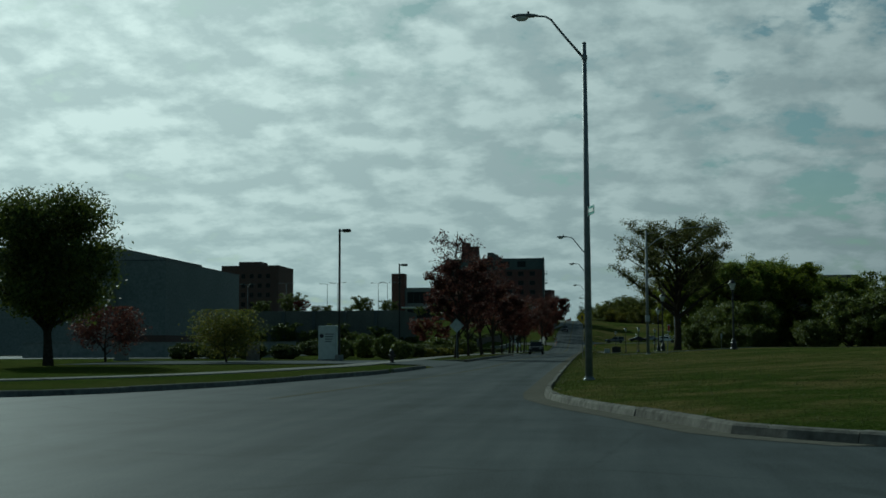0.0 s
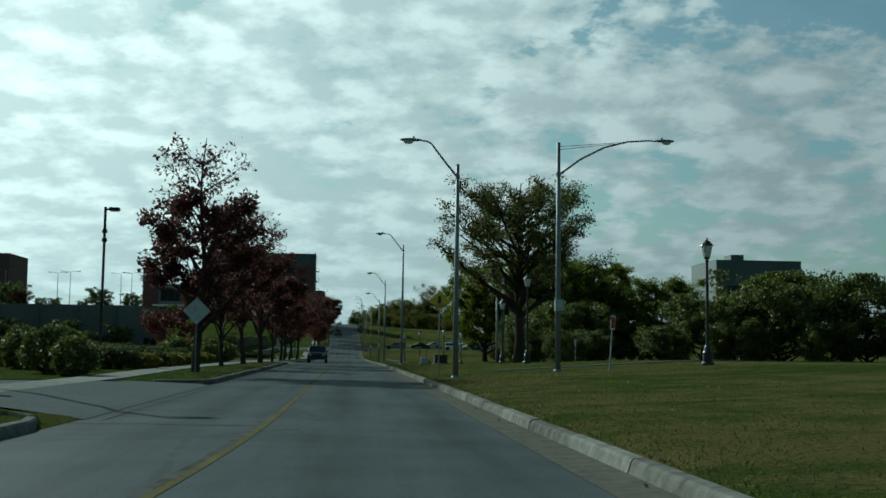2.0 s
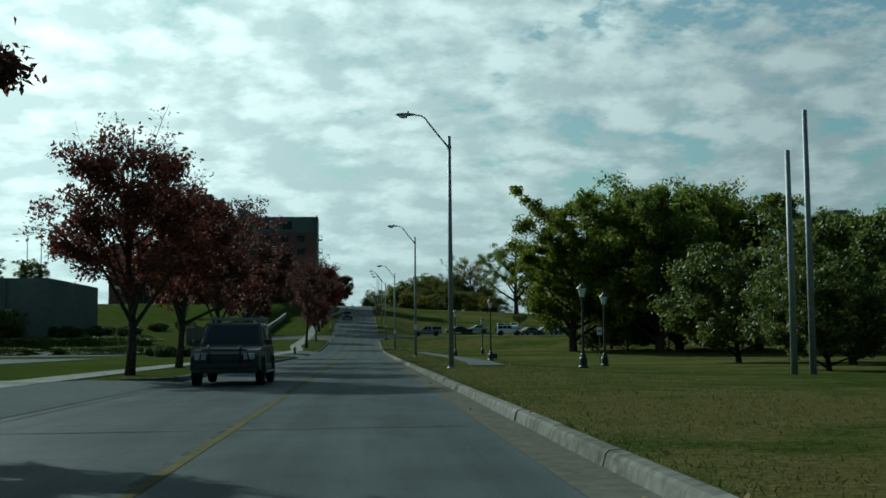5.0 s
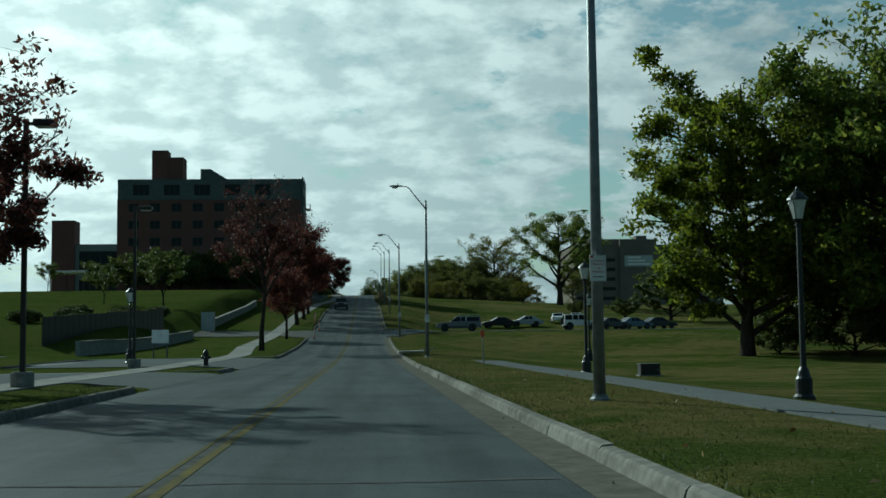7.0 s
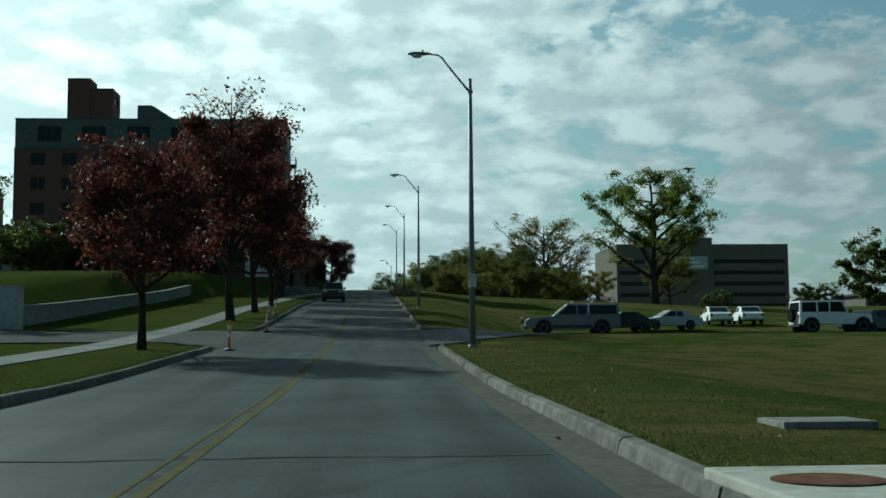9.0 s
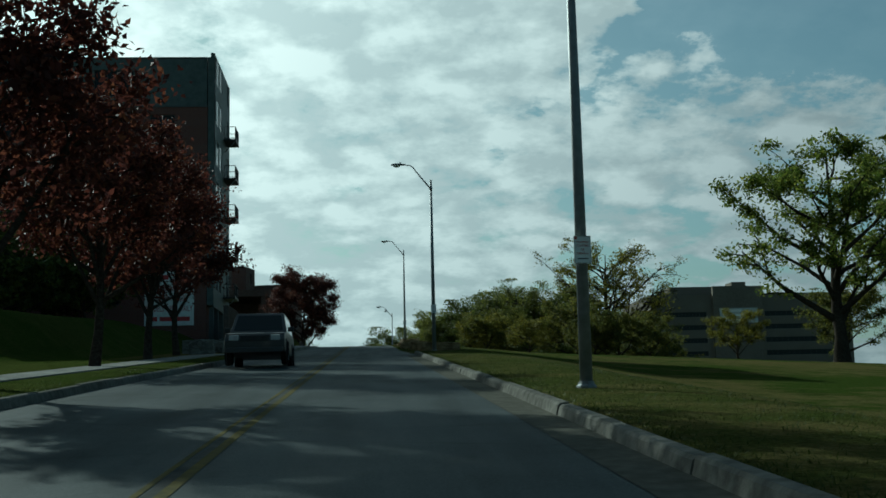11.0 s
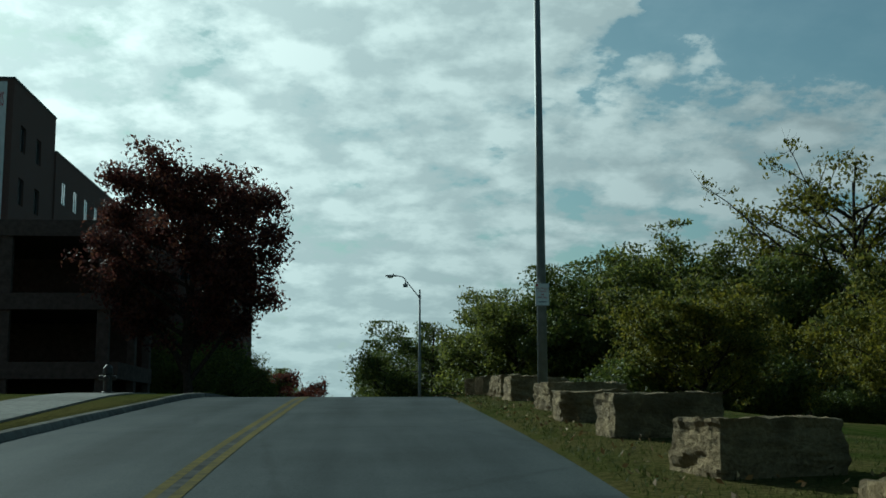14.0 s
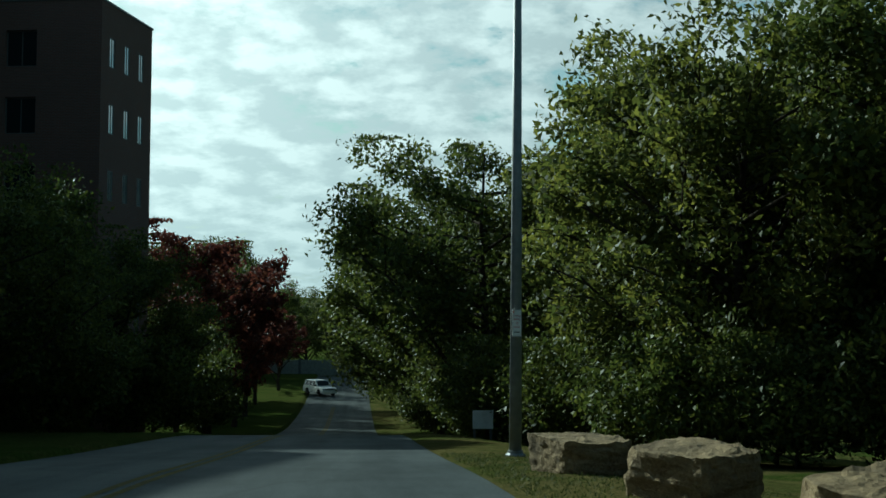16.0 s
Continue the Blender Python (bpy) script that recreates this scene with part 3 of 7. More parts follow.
def build_ground():
    ys = np.concatenate([[-3000, -1200, -500, -220], np.arange(-100, 18, 6.0), np.arange(18, 64, 1.0), np.arange(64, 660, 2.0), [680, 720, 800, 950, 1300, 2000, 4000]])
    offs = [0, 0.25, 0.6, 1, 1.6, 2.4, 3.4, 4.6, 6, 7.5, 9, 10.5, 12, 13.5, 15, 17, 20, 24, 29, 35, 42, 52, 65, 85, 120, 180, 300, 600, 1500, 4000]
    n = 2 * len(offs)
    verts = []
    for y in ys:
        le, re = float(left_edge(y)) - 0.02, float(right_edge(y)) + 0.02
        for o in offs[::-1]:
            z = float(left_land(o, y)) if o else float(road_z(y)) - (0.006 if any(a - 4 < y < b + 4 for a, b in LEFT_DRIVES) else 0.2)
            if o == 0.25 and opening(y, LEFT_DRIVES) < 0.5:
                z = float(left_land(0.0, y)) - 0.02
            verts.append((le - o, y, z))
        for o in offs:
            z = float(right_land(o, y)) if o else float(road_z(y)) - (0.006 if y > 400 or any(a - 4 < y < b + 4 for a, b in RIGHT_DRIVES) else 0.2)
            if o == 0.25 and opening(y, RIGHT_DRIVES) < 0.5:
                z = float(right_land(0.0, y)) - 0.02
            verts.append((re + o, y, z))
    faces = []
    for i in range(len(ys) - 1):
        for k in range(n - 1):
            a = i * n + k
            faces.append((a, a + 1, a + n + 1, a + n))
    ob = mesh_object("ground", verts, faces, GRASS, smooth=True)
    tagged(ob, "mown green lawn with dry brown patches beside the street", "lawn", kind="structure")


def build_road():
    ys = np.concatenate([np.arange(-14, 18, 2.0), np.arange(18, 64, 1.0), np.arange(64, 647, 2.0)])
    ob = strip("road", ys, np.maximum(left_edge(ys), -90), np.minimum(right_edge(ys), 90), road_z(ys), road_z(ys), ASPHALT, across=6)
    tagged(ob, "worn grey asphalt street with patched cracks", "road", kind="structure")


def yellow_x(y):
    y = np.asarray(y, float)[..., None] + np.linspace(-5, 5, 11)
    return np.interp(y, [36, 41, 46, 50, 55, 62, 70, 700], [-2.6, -2.1, -1.55, -1.15, -0.7, -0.2, 0.0, 0.0]).mean(-1)


def build_lines():
    for k, off in enumerate((-0.095, 0.095)):
        ys = np.arange(38, 600, 2.0)
        if k == 0:
            ys = np.arange(186, 600, 2.0)
        x = yellow_x(ys) + off
        z = road_z(ys) + 0.005
        half = 0.05 if k else np.interp(ys, [186, 415, 430], [0.028, 0.028, 0.05])
        half = half + 0 * ys
        # from y=424 the brighter colour stands in for sun beyond the shadow's edge
        for keep, mat, words in ((ys <= 424, YELLOW, "faded yellow paint line along the middle of the street"), (ys >= 424, YELLOW_SUNLIT, "yellow paint line over the crest, coloured brighter as if sunlit")):
            ob = strip("centre_line", ys[keep], (x - half)[keep], (x + half)[keep], z[keep], z[keep], mat)
            tagged(ob, words, "road marking", kind="structure")
    # tar seams across the lanes, and the joints along the drives
    rnd = random.Random(3)
    for yc, x0, x1 in ((69.7, -2.9, 0.6), (84.0, -2.7, -0.6), (100.5, -0.2, 3.3), (118.0, -3.0, 3.2), (152.0, -3.4, 3.3), (203.0, -3.4, 0.2), (215.0, -2.6, 3.3), (243.0, -3.3, -0.4), (262.0, 0.3, 3.3), (288.0, -3.3, 3.3), (305.0, -3.3, 3.3), (341.0, -3.5, 3.3), (398.0, -3.2, 3.3), (437.0, -2.4, 3.2)):
        xs = np.linspace(x0, x1, 12)
        off = np.cumsum([rnd.uniform(-0.12, 0.12) for _ in xs])
        wide = [rnd.uniform(0.02, 0.055) for _ in xs]
        verts = [(float(x), float(yc + o + s * w), float(road_z(yc + o)) + 0.005) for x, o, w in zip(xs, off, wide) for s in (-1, 1)]
        ob = mesh_object("tar_seam", verts, [(2 * k, 2 * k + 2, 2 * k + 3, 2 * k + 1) for k in range(11)], ROOFING)
        tagged(ob, "wandering dark tar seam across the worn asphalt", "road marking", kind="structure")
    for y0, y1 in LEFT_DRIVES[:4]:
        ys = np.arange(y0, y1, 1.0)
        x = left_edge(ys) + 0.35
        ob = strip("tar_seam", ys, x - 0.02, x + 0.02, road_z(ys) + 0.006, road_z(ys) + 0.006, ROOFING)
        tagged(ob, "dark joint between the drive and the street", "road marking", kind="structure")
    # dark sealed joint between the two yellow lines
    ys = np.arange(60, 480, 2.0)
    x = yellow_x(ys) + 0.01 * np.sin(ys * 1.7)
    ob = strip("joint_seal", ys, x - 0.045, x + 0.045, road_z(ys) + 0.004, road_z(ys) + 0.004, ROOFING)
    tagged(ob, "dark tar seam in the asphalt", "road marking", kind="structure")


def kerb_piece(pts, side, parent, seed, high=0.15):
    """One length of kerb: pts of (x, y, z of road); side +1 when the lawn lies to the right."""
    rnd = random.Random(seed)
    h, w = high + rnd.uniform(-0.012, 0.012), 0.17
    prof = [(-0.02, -0.15), (0.0, 0.01), (0.03, h - 0.03), (0.06, h), (w, h + 0.01), (w + 0.01, -0.15)]
    verts, faces = [], []
    jog = rnd.uniform(-0.012, 0.012)
    for i, (x, y, z) in enumerate(pts):
        xa, ya, _ = pts[max(i - 1, 0)]
        xb, yb, _ = pts[min(i + 1, len(pts) - 1)]
        d = Vector((xb - xa, yb - ya, 0)).normalized()
        nrm = Vector((d.y, -d.x, 0)) * side
        for o, hh in prof:
            verts.append((x + nrm.x * (o + jog), y + nrm.y * (o + jog), z + hh))
    m = len(prof)
    for i in range(len(pts) - 1):
        for k in range(m - 1):
            a = i * m + k
            faces.append((a, a + 1, a + m + 1, a + m))
    faces.append(tuple(range(m)))
    faces.append(tuple(range((len(pts) - 1) * m, len(pts) * m))[::-1])
    return mesh_object("kerb_stone", verts, faces, KERB, parent)


def resample(pts, gap):
    out, acc = [pts[0]], 0.0
    for a, b in zip(pts, pts[1:]):
        va, vb = Vector(a), Vector(b)
        length = (vb - va).length
        t = gap - acc
        while t <= length:
            out.append(tuple(va.lerp(vb, t / length)))
            t += gap
        acc = (acc + length) % gap
    return out


def kerb_run(pts, side, gap=3.0):
    r = root("kerb", *pts[0], "weathered concrete kerb with open joints along the lawn", "kerb", kind="structure")
    inv = r.matrix_world.inverted()
    fine = resample(pts, gap / 3)
    fine.append(tuple(pts[-1]))
    for i in range(0, len(fine) - 1, 3):
        seg = [Vector(p) for p in fine[i:i + 4]]
        if (seg[-1] - seg[0]).length < 0.3:
            continue
        d = (seg[-1] - seg[-2]).normalized() * 0.02
        seg[-1] = seg[-1] - d
        seg = [inv @ p for p in seg]
        kerb_piece([tuple(p) for p in seg], side, r, i + int(pts[0][1]), 0.15 if fine[i][1] < 404 else 0.1)


def edge_points(edge, y0, y1, back=0.0, turn0=0.0, turn1=0.0, side=1):
    """Points along a kerb from y0 to y1; at the ends it may turn away from the street over a small radius."""
    pts = []
    if turn0:
        for k in range(6, 0, -1):
            a = radians(90 * k / 6)
            y = y0 + turn0 * (1 - math.sin(a))
            x = float(edge(y0 + turn0)) + side * turn0 * (1 - math.cos(a)) 
            pts.append((x, y, float(road_z(y))))
    for y in np.arange(y0 + turn0, y1 - turn1 + 0.01, 1.0):
        pts.append((float(edge(y)), float(y), float(road_z(y))))
    if turn1:
        for k in range(1, 7):
            a = radians(90 * k / 6)
            y = y1 - turn1 * (1 - math.sin(a))
            x = float(edge(y1 - turn1)) + side * turn1 * (1 - math.cos(a))
            pts.append((x, y, float(road_z(y))))
    return pts


def build_kerbs():
    corner = [(float(right_edge(y)), float(y), float(road_z(y))) for y in np.concatenate([np.arange(21, 26, 0.25), np.arange(26, 42.2, 0.5)])]
    kerb_run(corner, 1)
    kerb_run(edge_points(right_edge, 42, 319, turn1=1.6, side=1), 1)
    kerb_run(edge_points(right_edge, 333, 402, turn0=1.6, side=1), 1)
    kerb_run([(float(left_edge(y)), float(y), float(road_z(y))) for y in np.concatenate([np.arange(31.5, 44, 0.25), np.arange(44, 60, 0.5)])], -1)
    kerb_run(edge_points(left_edge, 60, 70.5, turn1=2.4, side=-1), -1)
    ends = [88, 153, 172, 235, 249, 256, 277, 319.5, 333, 480]
    for a, b in zip(ends[::2], ends[1::2]):
        kerb_run(edge_points(left_edge, a, b, turn0=1.6, turn1=1.6, side=-1), -1)
    for y0, y1 in ((26, 318), (334, 400)):
        ys = np.arange(y0, y1, 1.0)
        x = right_edge(ys)
        ob = strip("gutter", ys, x - 0.5, x, road_z(ys) + 0.006, road_z(ys) + 0.012, GUTTER)
        tagged(ob, "stained concrete gutter along the kerb", "gutter", kind="structure")


def walkway(name, centre, width, label, slab_len=1.8, mat=CONCRETE):
    """A pavement of separate slabs along a centre line of (x, y)."""
    pts = resample([(x, y, 0.0) for x, y in centre], slab_len)
    r = root(name, pts[0][0], pts[0][1], land(pts[0][0], pts[0][1]), label, "pavement", kind="structure")
    inv = r.matrix_world.inverted()
    for (xa, ya, _), (xb, yb, _) in zip(pts, pts[1:]):
        d = Vector((xb - xa, yb - ya)).normalized()
        nx, ny = d.y * width / 2, -d.x * width / 2
        e = d * 0.012
        rows = [((xa + e.x, ya + e.y)), ((xb - e.x, yb - e.y))]
        verts = []
        for (x, y) in rows:
            for s in (-1, 1):
                px, py = x + s * nx, y + s * ny
                verts.append(inv @ Vector((px, py, max(land(px, py), land(x, y)) + 0.035)))
        verts += [v - Vector((0, 0, 0.12)) for v in verts]
        faces = [(0, 1, 3, 2), (4, 6, 7, 5), (0, 4, 5, 1), (2, 3, 7, 6), (0, 2, 6, 4), (1, 5, 7, 3)]
        mesh_object("paving_slab", [tuple(v) for v in verts], faces, mat, r)


def left_walk_x(y):
    return np.interp(y, [40, 46, 52, 58, 66, 90, 110, 130, 190, 262, 282, 300, 330, 360, 400, 416, 430, 442, 456, 470, 700], [-30, -13.5, -9.4, -7.7, -6.5, -6.5, -7.3, -7.1, -7.4, -6.9, -6.6, -8.0, -7.6, -7.7, -6.2, -4.1, -3.85, -4.0, -5.1, -5.5, -6.0])


def build_pavements():
    walkway("pavement", [(float(left_walk_x(y)), float(y)) for y in np.arange(41, 440, 2.0)], 1.5, "pale concrete pavement running beside the lawn strip")
    walkway("pavement", [(float(left_walk_x(y)), float(y)) for y in np.arange(440, 500, 2.0)], 1.6, "pale concrete pavement at the top of the hill")
    path = [(7.0, 186.0), (7.8, 198.0), (8.3, 212.0), (8.4, 228.0), (8.2, 244.0), (7.9, 256.0), (7.9, 265.0)]
    walkway("footpath", path, 1.5, "curving concrete footpath across the lawn", mat=DRIVE)
    walkway("footpath", [(7.6, 102.0), (9.5, 103.1), (18.0, 108.2), (30.0, 115.0), (44.0, 122.0)], 0.55, "narrow concrete footpath crossing the lawn", mat=DRIVE)
    for (y0, y1), far, mat in zip(LEFT_DRIVES, (-24.0, -24.0, -16.0, -14.0, -22.0), (DRIVE, DRIVE, DRIVE, DRIVE, GRAVEL)):
        outs = [-0.06, 0.3, 0.7, 1.3, 2.0, 3.0, 4.5, 6.5, 9.0, 12.0, -3.0 - far]
        ys = np.linspace(y0 - 0.3, y1 + 0.3, 12)
        verts, faces = [], []
        for y in ys:
            for o in outs:
                inset = 1.5 * max(0.0, 1 - max(o, 0) / 2.0)
                yy = float(np.clip(y, y0 + 1.5 - inset, y1 - 1.5 + inset))
                z = float(road_z(yy)) + 0.008 if o < 0 else max(float(left_land(o, yy)), float(road_z(yy))) + 0.03
                verts.append((float(left_edge(yy)) - o, yy, z))
        m = len(outs)
        faces = [(a * m + b, a * m + b + 1, (a + 1) * m + b + 1, (a + 1) * m + b) for a in range(len(ys) - 1) for b in range(m - 1)]
        ob = mesh_object("driveway", verts, faces, mat, smooth=True)
        tagged(ob, "loose grey gravel drive crossing the pavement" if mat is GRAVEL else "pale concrete drive leading off the street", "driveway", kind="structure")
    rows = [((x, float(ya)), (x, float(yb))) for x, ya, yb in zip((3.7, 4.8, 6, 8, 10, 13, 17, 22, 30, 45, 70), (319.8, 320.4, 322, 325, 327, 328, 328, 328, 328, 328, 328), (332.4, 332.5, 333, 336, 342, 347, 348, 348, 348, 348, 348))]
    ob = slab("parking_lot", rows, 0.12, asphalt_material("lot_asphalt", 1.1), lift=0.05)
    tagged(ob, "grey asphalt drive and parking lot below the grassy hill", "parking lot", kind="structure")


def car_parks():
    for x0, x1, y0, y1 in ((-95.0, -19.0, 182.0, 230.0), (-95.0, -22.0, 250.0, 284.0), (-60.0, -24.0, 103.0, 144.0)):
        ys = np.linspace(y0, y1, 7)
        rows = [((x0, float(y)), (x1, float(y))) for y in ys]
        ob = slab("car_park", rows, 0.1, ASPHALT, lift=0.03)
        tagged(ob, "flat grey asphalt car park behind the planting", "car park", kind="structure")


build_ground()
car_parks()
build_road()
build_lines()
build_kerbs()
build_pavements()

# ---------------------------------------------------------------- trees


def make_tree(seed, height, trunk_h, radius, leaves, leaf, mat, limbs=12, trunk_r=0.14, lift=0.6, spread=0.2, bare=0.0, twiggy=3, label="", name="tree", lean=0.0, top=1.0, parent=None, droop=0.0, crown="", clump=2.2):
    """A tree at the origin: trunk with limbs and twigs, and a crown of single leaves gathered round the twigs."""
    rng = np.random.default_rng(seed)
    rnd = random.Random(seed)
    segs = []
    tips = []
    h_top = height * 0.93
    trunk = [(lean * (z / h_top) ** 2 + 0.12 * math.sin(z * 0.9 + seed), 0.12 * math.cos(z * 0.7 + seed * 2), z) for z in np.linspace(0, h_top, 9)]
    rad = [trunk_r * (1.25 if i == 0 else 1.0) * (1 - 0.9 * i / 8) for i in range(9)]
    segs.append((trunk, rad, 9))
    mid, half = (trunk_h + height) / 2, (height - trunk_h) / 2
    for i in range(limbs):
        f = (i + 0.5) / limbs
        z0 = trunk_h * 0.85 + (h_top * 0.9 - trunk_h * 0.85) * f ** 1.1
        a = i * 2.399963 + rnd.uniform(-0.4, 0.4)
        k = np.interp(z0, np.linspace(0, h_top, 9), [p[0] for p in trunk]), np.interp(z0, np.linspace(0, h_top, 9), [p[1] for p in trunk])
        start = Vector((k[0], k[1], z0))
        zt = z0 + (height - z0) * lift * rnd.uniform(0.6, 1.1)
        e = max(0.0, 1 - ((zt - mid) / (half * 1.04)) ** 2) ** 0.5
        if crown:
            # cone: broad low tiers under a narrow top; dome: wide almost to the top
            shape = [0.8, 1.05, 0.85, 0.5, 0.22] if crown == "cone" else [0.85, 1.05, 1.1, 0.95, 0.6]
            e = float(np.interp((zt - trunk_h) / (height - trunk_h), [0.0, 0.2, 0.45, 0.7, 1.0], shape))
        r = radius * max(0.25, e) * rnd.choice((0.6, 0.85, 1.0, 1.1, 1.22))
        end = Vector((k[0] + r * math.cos(a), k[1] + r * math.sin(a), zt - droop * r * 0.3))
        bend = start.lerp(end, 0.5) + Vector((rnd.uniform(-0.15, 0.15) * r, rnd.uniform(-0.15, 0.15) * r, -0.1 * r + 0.12 * (zt - z0)))
        pts = [start.lerp(bend, 2 * t).lerp(bend.lerp(end, 2 * t - 1) if t > 0.5 else start.lerp(bend, 2 * t), 1.0) for t in (0, 0.25, 0.5, 0.75, 1.0)]
        r0 = max(0.02, trunk_r * 0.55 * (1 - 0.6 * f))
        segs.append(([tuple(p) for p in pts], [r0 * (1 - 0.82 * j / 4) for j in range(5)], 6))
        for j in range(5):
            t = 0.35 + 0.65 * (j + 0.5) / 5
            q = pts[min(3, int(t * 4))].lerp(pts[min(4, int(t * 4) + 1)], (t * 4) % 1)
            b = a + rnd.uniform(-1.25, 1.25)
            length = radius * rnd.uniform(0.22, 0.5)
            tip = q + Vector((math.cos(b) * length, math.sin(b) * length, length * rnd.uniform(0.0, 1.0) - droop * length))
            mid2 = q.lerp(tip, 0.5) + Vector((0, 0, 0.06 * length))
            segs.append(([tuple(q), tuple(mid2), tuple(tip)], [r0 * 0.32, r0 * 0.22, r0 * 0.08], 4))
            for _ in range(twiggy):
                s = q.lerp(tip, rnd.uniform(0.35, 1.0))
                v = Vector((rnd.gauss(0, 1), rnd.gauss(0, 1), rnd.gauss(0.25, 0.8))).normalized() * length * rnd.uniform(0.25, 0.6)
                segs.append(([tuple(s), tuple(s + v)], [r0 * 0.1 + 0.004, 0.004], 3))
                tips.append((s, s + v, length))
    verts, faces = [], []
    for pts, rr, sides in segs:
        v, f = ring_tube(pts, rr, sides, cap=False)
        base = len(verts)
        verts += v
        faces += [tuple(i + base for i in face) for face in f]
    thing = root(name, 0, 0, 0, label, "tree") if parent is None else parent
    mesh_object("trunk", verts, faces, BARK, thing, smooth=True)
    # leaves
    a = np.array([tuple(t[0]) for t in tips])
    b = np.array([tuple(t[1]) for t in tips])
    size = np.array([t[2] for t in tips])
    weight = rng.random(len(tips)) ** clump + 0.05
    if bare:
        weight *= np.where(a[:, 2] > height * (1 - bare), 0.12, 1.0)
    pick = rng.choice(len(tips), leaves, p=weight / weight.sum())
    t = rng.random((leaves, 1)) ** 0.7
    c = a[pick] + (b[pick] - a[pick]) * t + np.clip(rng.normal(0, 1, (leaves, 3)), -1.7, 1.7) * spread * np.array([1, 1, 0.7])
    c[:, 2] = np.clip(c[:, 2], trunk_h * 0.7, height * top)
    crown_mesh(c, leaf, rng, mat, thing)
    return thing


def crown_mesh(c, leaf, rng, mat, thing, name="crown"):
    n = len(c)
    u = rng.normal(0, 1, (n, 3))
    u /= np.linalg.norm(u, axis=1)[:, None]
    w = np.cross(u, rng.normal(0, 1, (n, 3)))
    w /= np.linalg.norm(w, axis=1)[:, None]
    s = leaf * rng.uniform(0.6, 1.3, (n, 1))
    nn = np.cross(u, w) * s * 0.16
    verts = np.stack([c - u * s * 0.62, c + w * s * 0.3 + nn, c + u * s * 0.62, c - w * s * 0.3 + nn], 1).reshape(-1, 3)
    me = bpy.data.meshes.new(name)
    me.vertices.add(4 * n)
    me.vertices.foreach_set("co", verts.ravel())
    me.loops.add(4 * n)
    me.loops.foreach_set("vertex_index", np.arange(4 * n, dtype=np.int32))
    me.polygons.add(n)
    me.polygons.foreach_set("loop_start", np.arange(0, 4 * n, 4, dtype=np.int32))
    me.update(calc_edges=True)
    me.materials.append(mat)
    ob = new(name, me)
    ob.parent = thing
    return ob


def place(thing, x, y, turn=0.0, size=1.0, sink=0.06, z=None):
    g = land(x, y) if z is None else z
    thing.scale = (size, size, size)
    thing.location = (x, y, g - sink)
    thing.rotation_euler = (0, 0, radians(turn))
    return thing


def copy_at(thing, x, y, turn=0.0, size=1.0, sink=0.06, label="", z=None):
    c = copy_thing(thing, Matrix.Identity(4))
    place(c, x, y, turn, size, sink, z)
    if label:
        tagged(c, label)
    return c


def street_trees():
    red = [
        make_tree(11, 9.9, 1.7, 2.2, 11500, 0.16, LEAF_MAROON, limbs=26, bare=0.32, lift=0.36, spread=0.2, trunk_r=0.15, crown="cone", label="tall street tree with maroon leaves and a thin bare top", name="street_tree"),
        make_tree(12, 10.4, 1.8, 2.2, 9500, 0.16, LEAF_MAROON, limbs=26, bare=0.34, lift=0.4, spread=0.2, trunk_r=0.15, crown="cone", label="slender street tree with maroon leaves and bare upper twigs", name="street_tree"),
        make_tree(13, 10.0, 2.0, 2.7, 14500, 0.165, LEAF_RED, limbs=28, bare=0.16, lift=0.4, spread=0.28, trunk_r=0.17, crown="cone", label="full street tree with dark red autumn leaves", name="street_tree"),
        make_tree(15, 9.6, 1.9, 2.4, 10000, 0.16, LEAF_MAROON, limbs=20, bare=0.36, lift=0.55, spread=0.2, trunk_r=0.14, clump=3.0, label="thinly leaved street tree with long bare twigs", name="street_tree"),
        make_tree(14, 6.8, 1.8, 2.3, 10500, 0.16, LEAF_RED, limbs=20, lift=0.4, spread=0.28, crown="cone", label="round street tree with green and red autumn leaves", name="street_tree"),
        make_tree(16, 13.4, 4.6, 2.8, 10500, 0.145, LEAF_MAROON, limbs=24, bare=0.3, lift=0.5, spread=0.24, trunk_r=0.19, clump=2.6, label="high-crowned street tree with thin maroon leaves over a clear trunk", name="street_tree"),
    ]
    # the last tree, y=404.5, is unseen and added only to shade the road
    spots = [(-5.0, 101.5, 0, 1.08), (-6.1, 119.6, 0, 0.8), (-5.9, 131.7, 1, 1.12), (-5.6, 143.0, 0, 1.2), (-5.3, 151.6, 3, 0.78), (-6.0, 176.0, 2, 0.9), (-6.2, 188.0, 2, 0.9), (-6.2, 200.0, 3, 1.0), (-5.9, 212.0, 3, 1.08), (-7.6, 232.5, 3, 0.9),
             (-5.9, 291.5, 5, 1.0), (-5.8, 315.3, 4, 1.0), (-6.4, 343.8, 2, 1.38), (-6.3, 355.0, 2, 1.18), (-6.4, 368.0, 2, 1.12), (-7.2, 382.5, 2, 1.0), (-7.6, 394.0, 2, 1.0), (-8.2, 404.5, 2, 1.0)]
    used = set()
    for i, (x, y, k, s) in enumerate(spots):
        if k not in used:
            used.add(k)
            t = place(red[k], x, y, i * 77, s)
        else:
            t = copy_at(red[k], x, y, i * 77, s)
        tagged(t, group="red trees along the street")
    crest = make_tree(21, 11.0, 1.2, 2.9, 42000, 0.17, LEAF_MAROON, limbs=34, trunk_r=0.2, lift=0.4, spread=0.34, label="broad dark red tree beside the top of the hill", name="maple_tree")
    place(crest, -5.6, 477.0, 30)


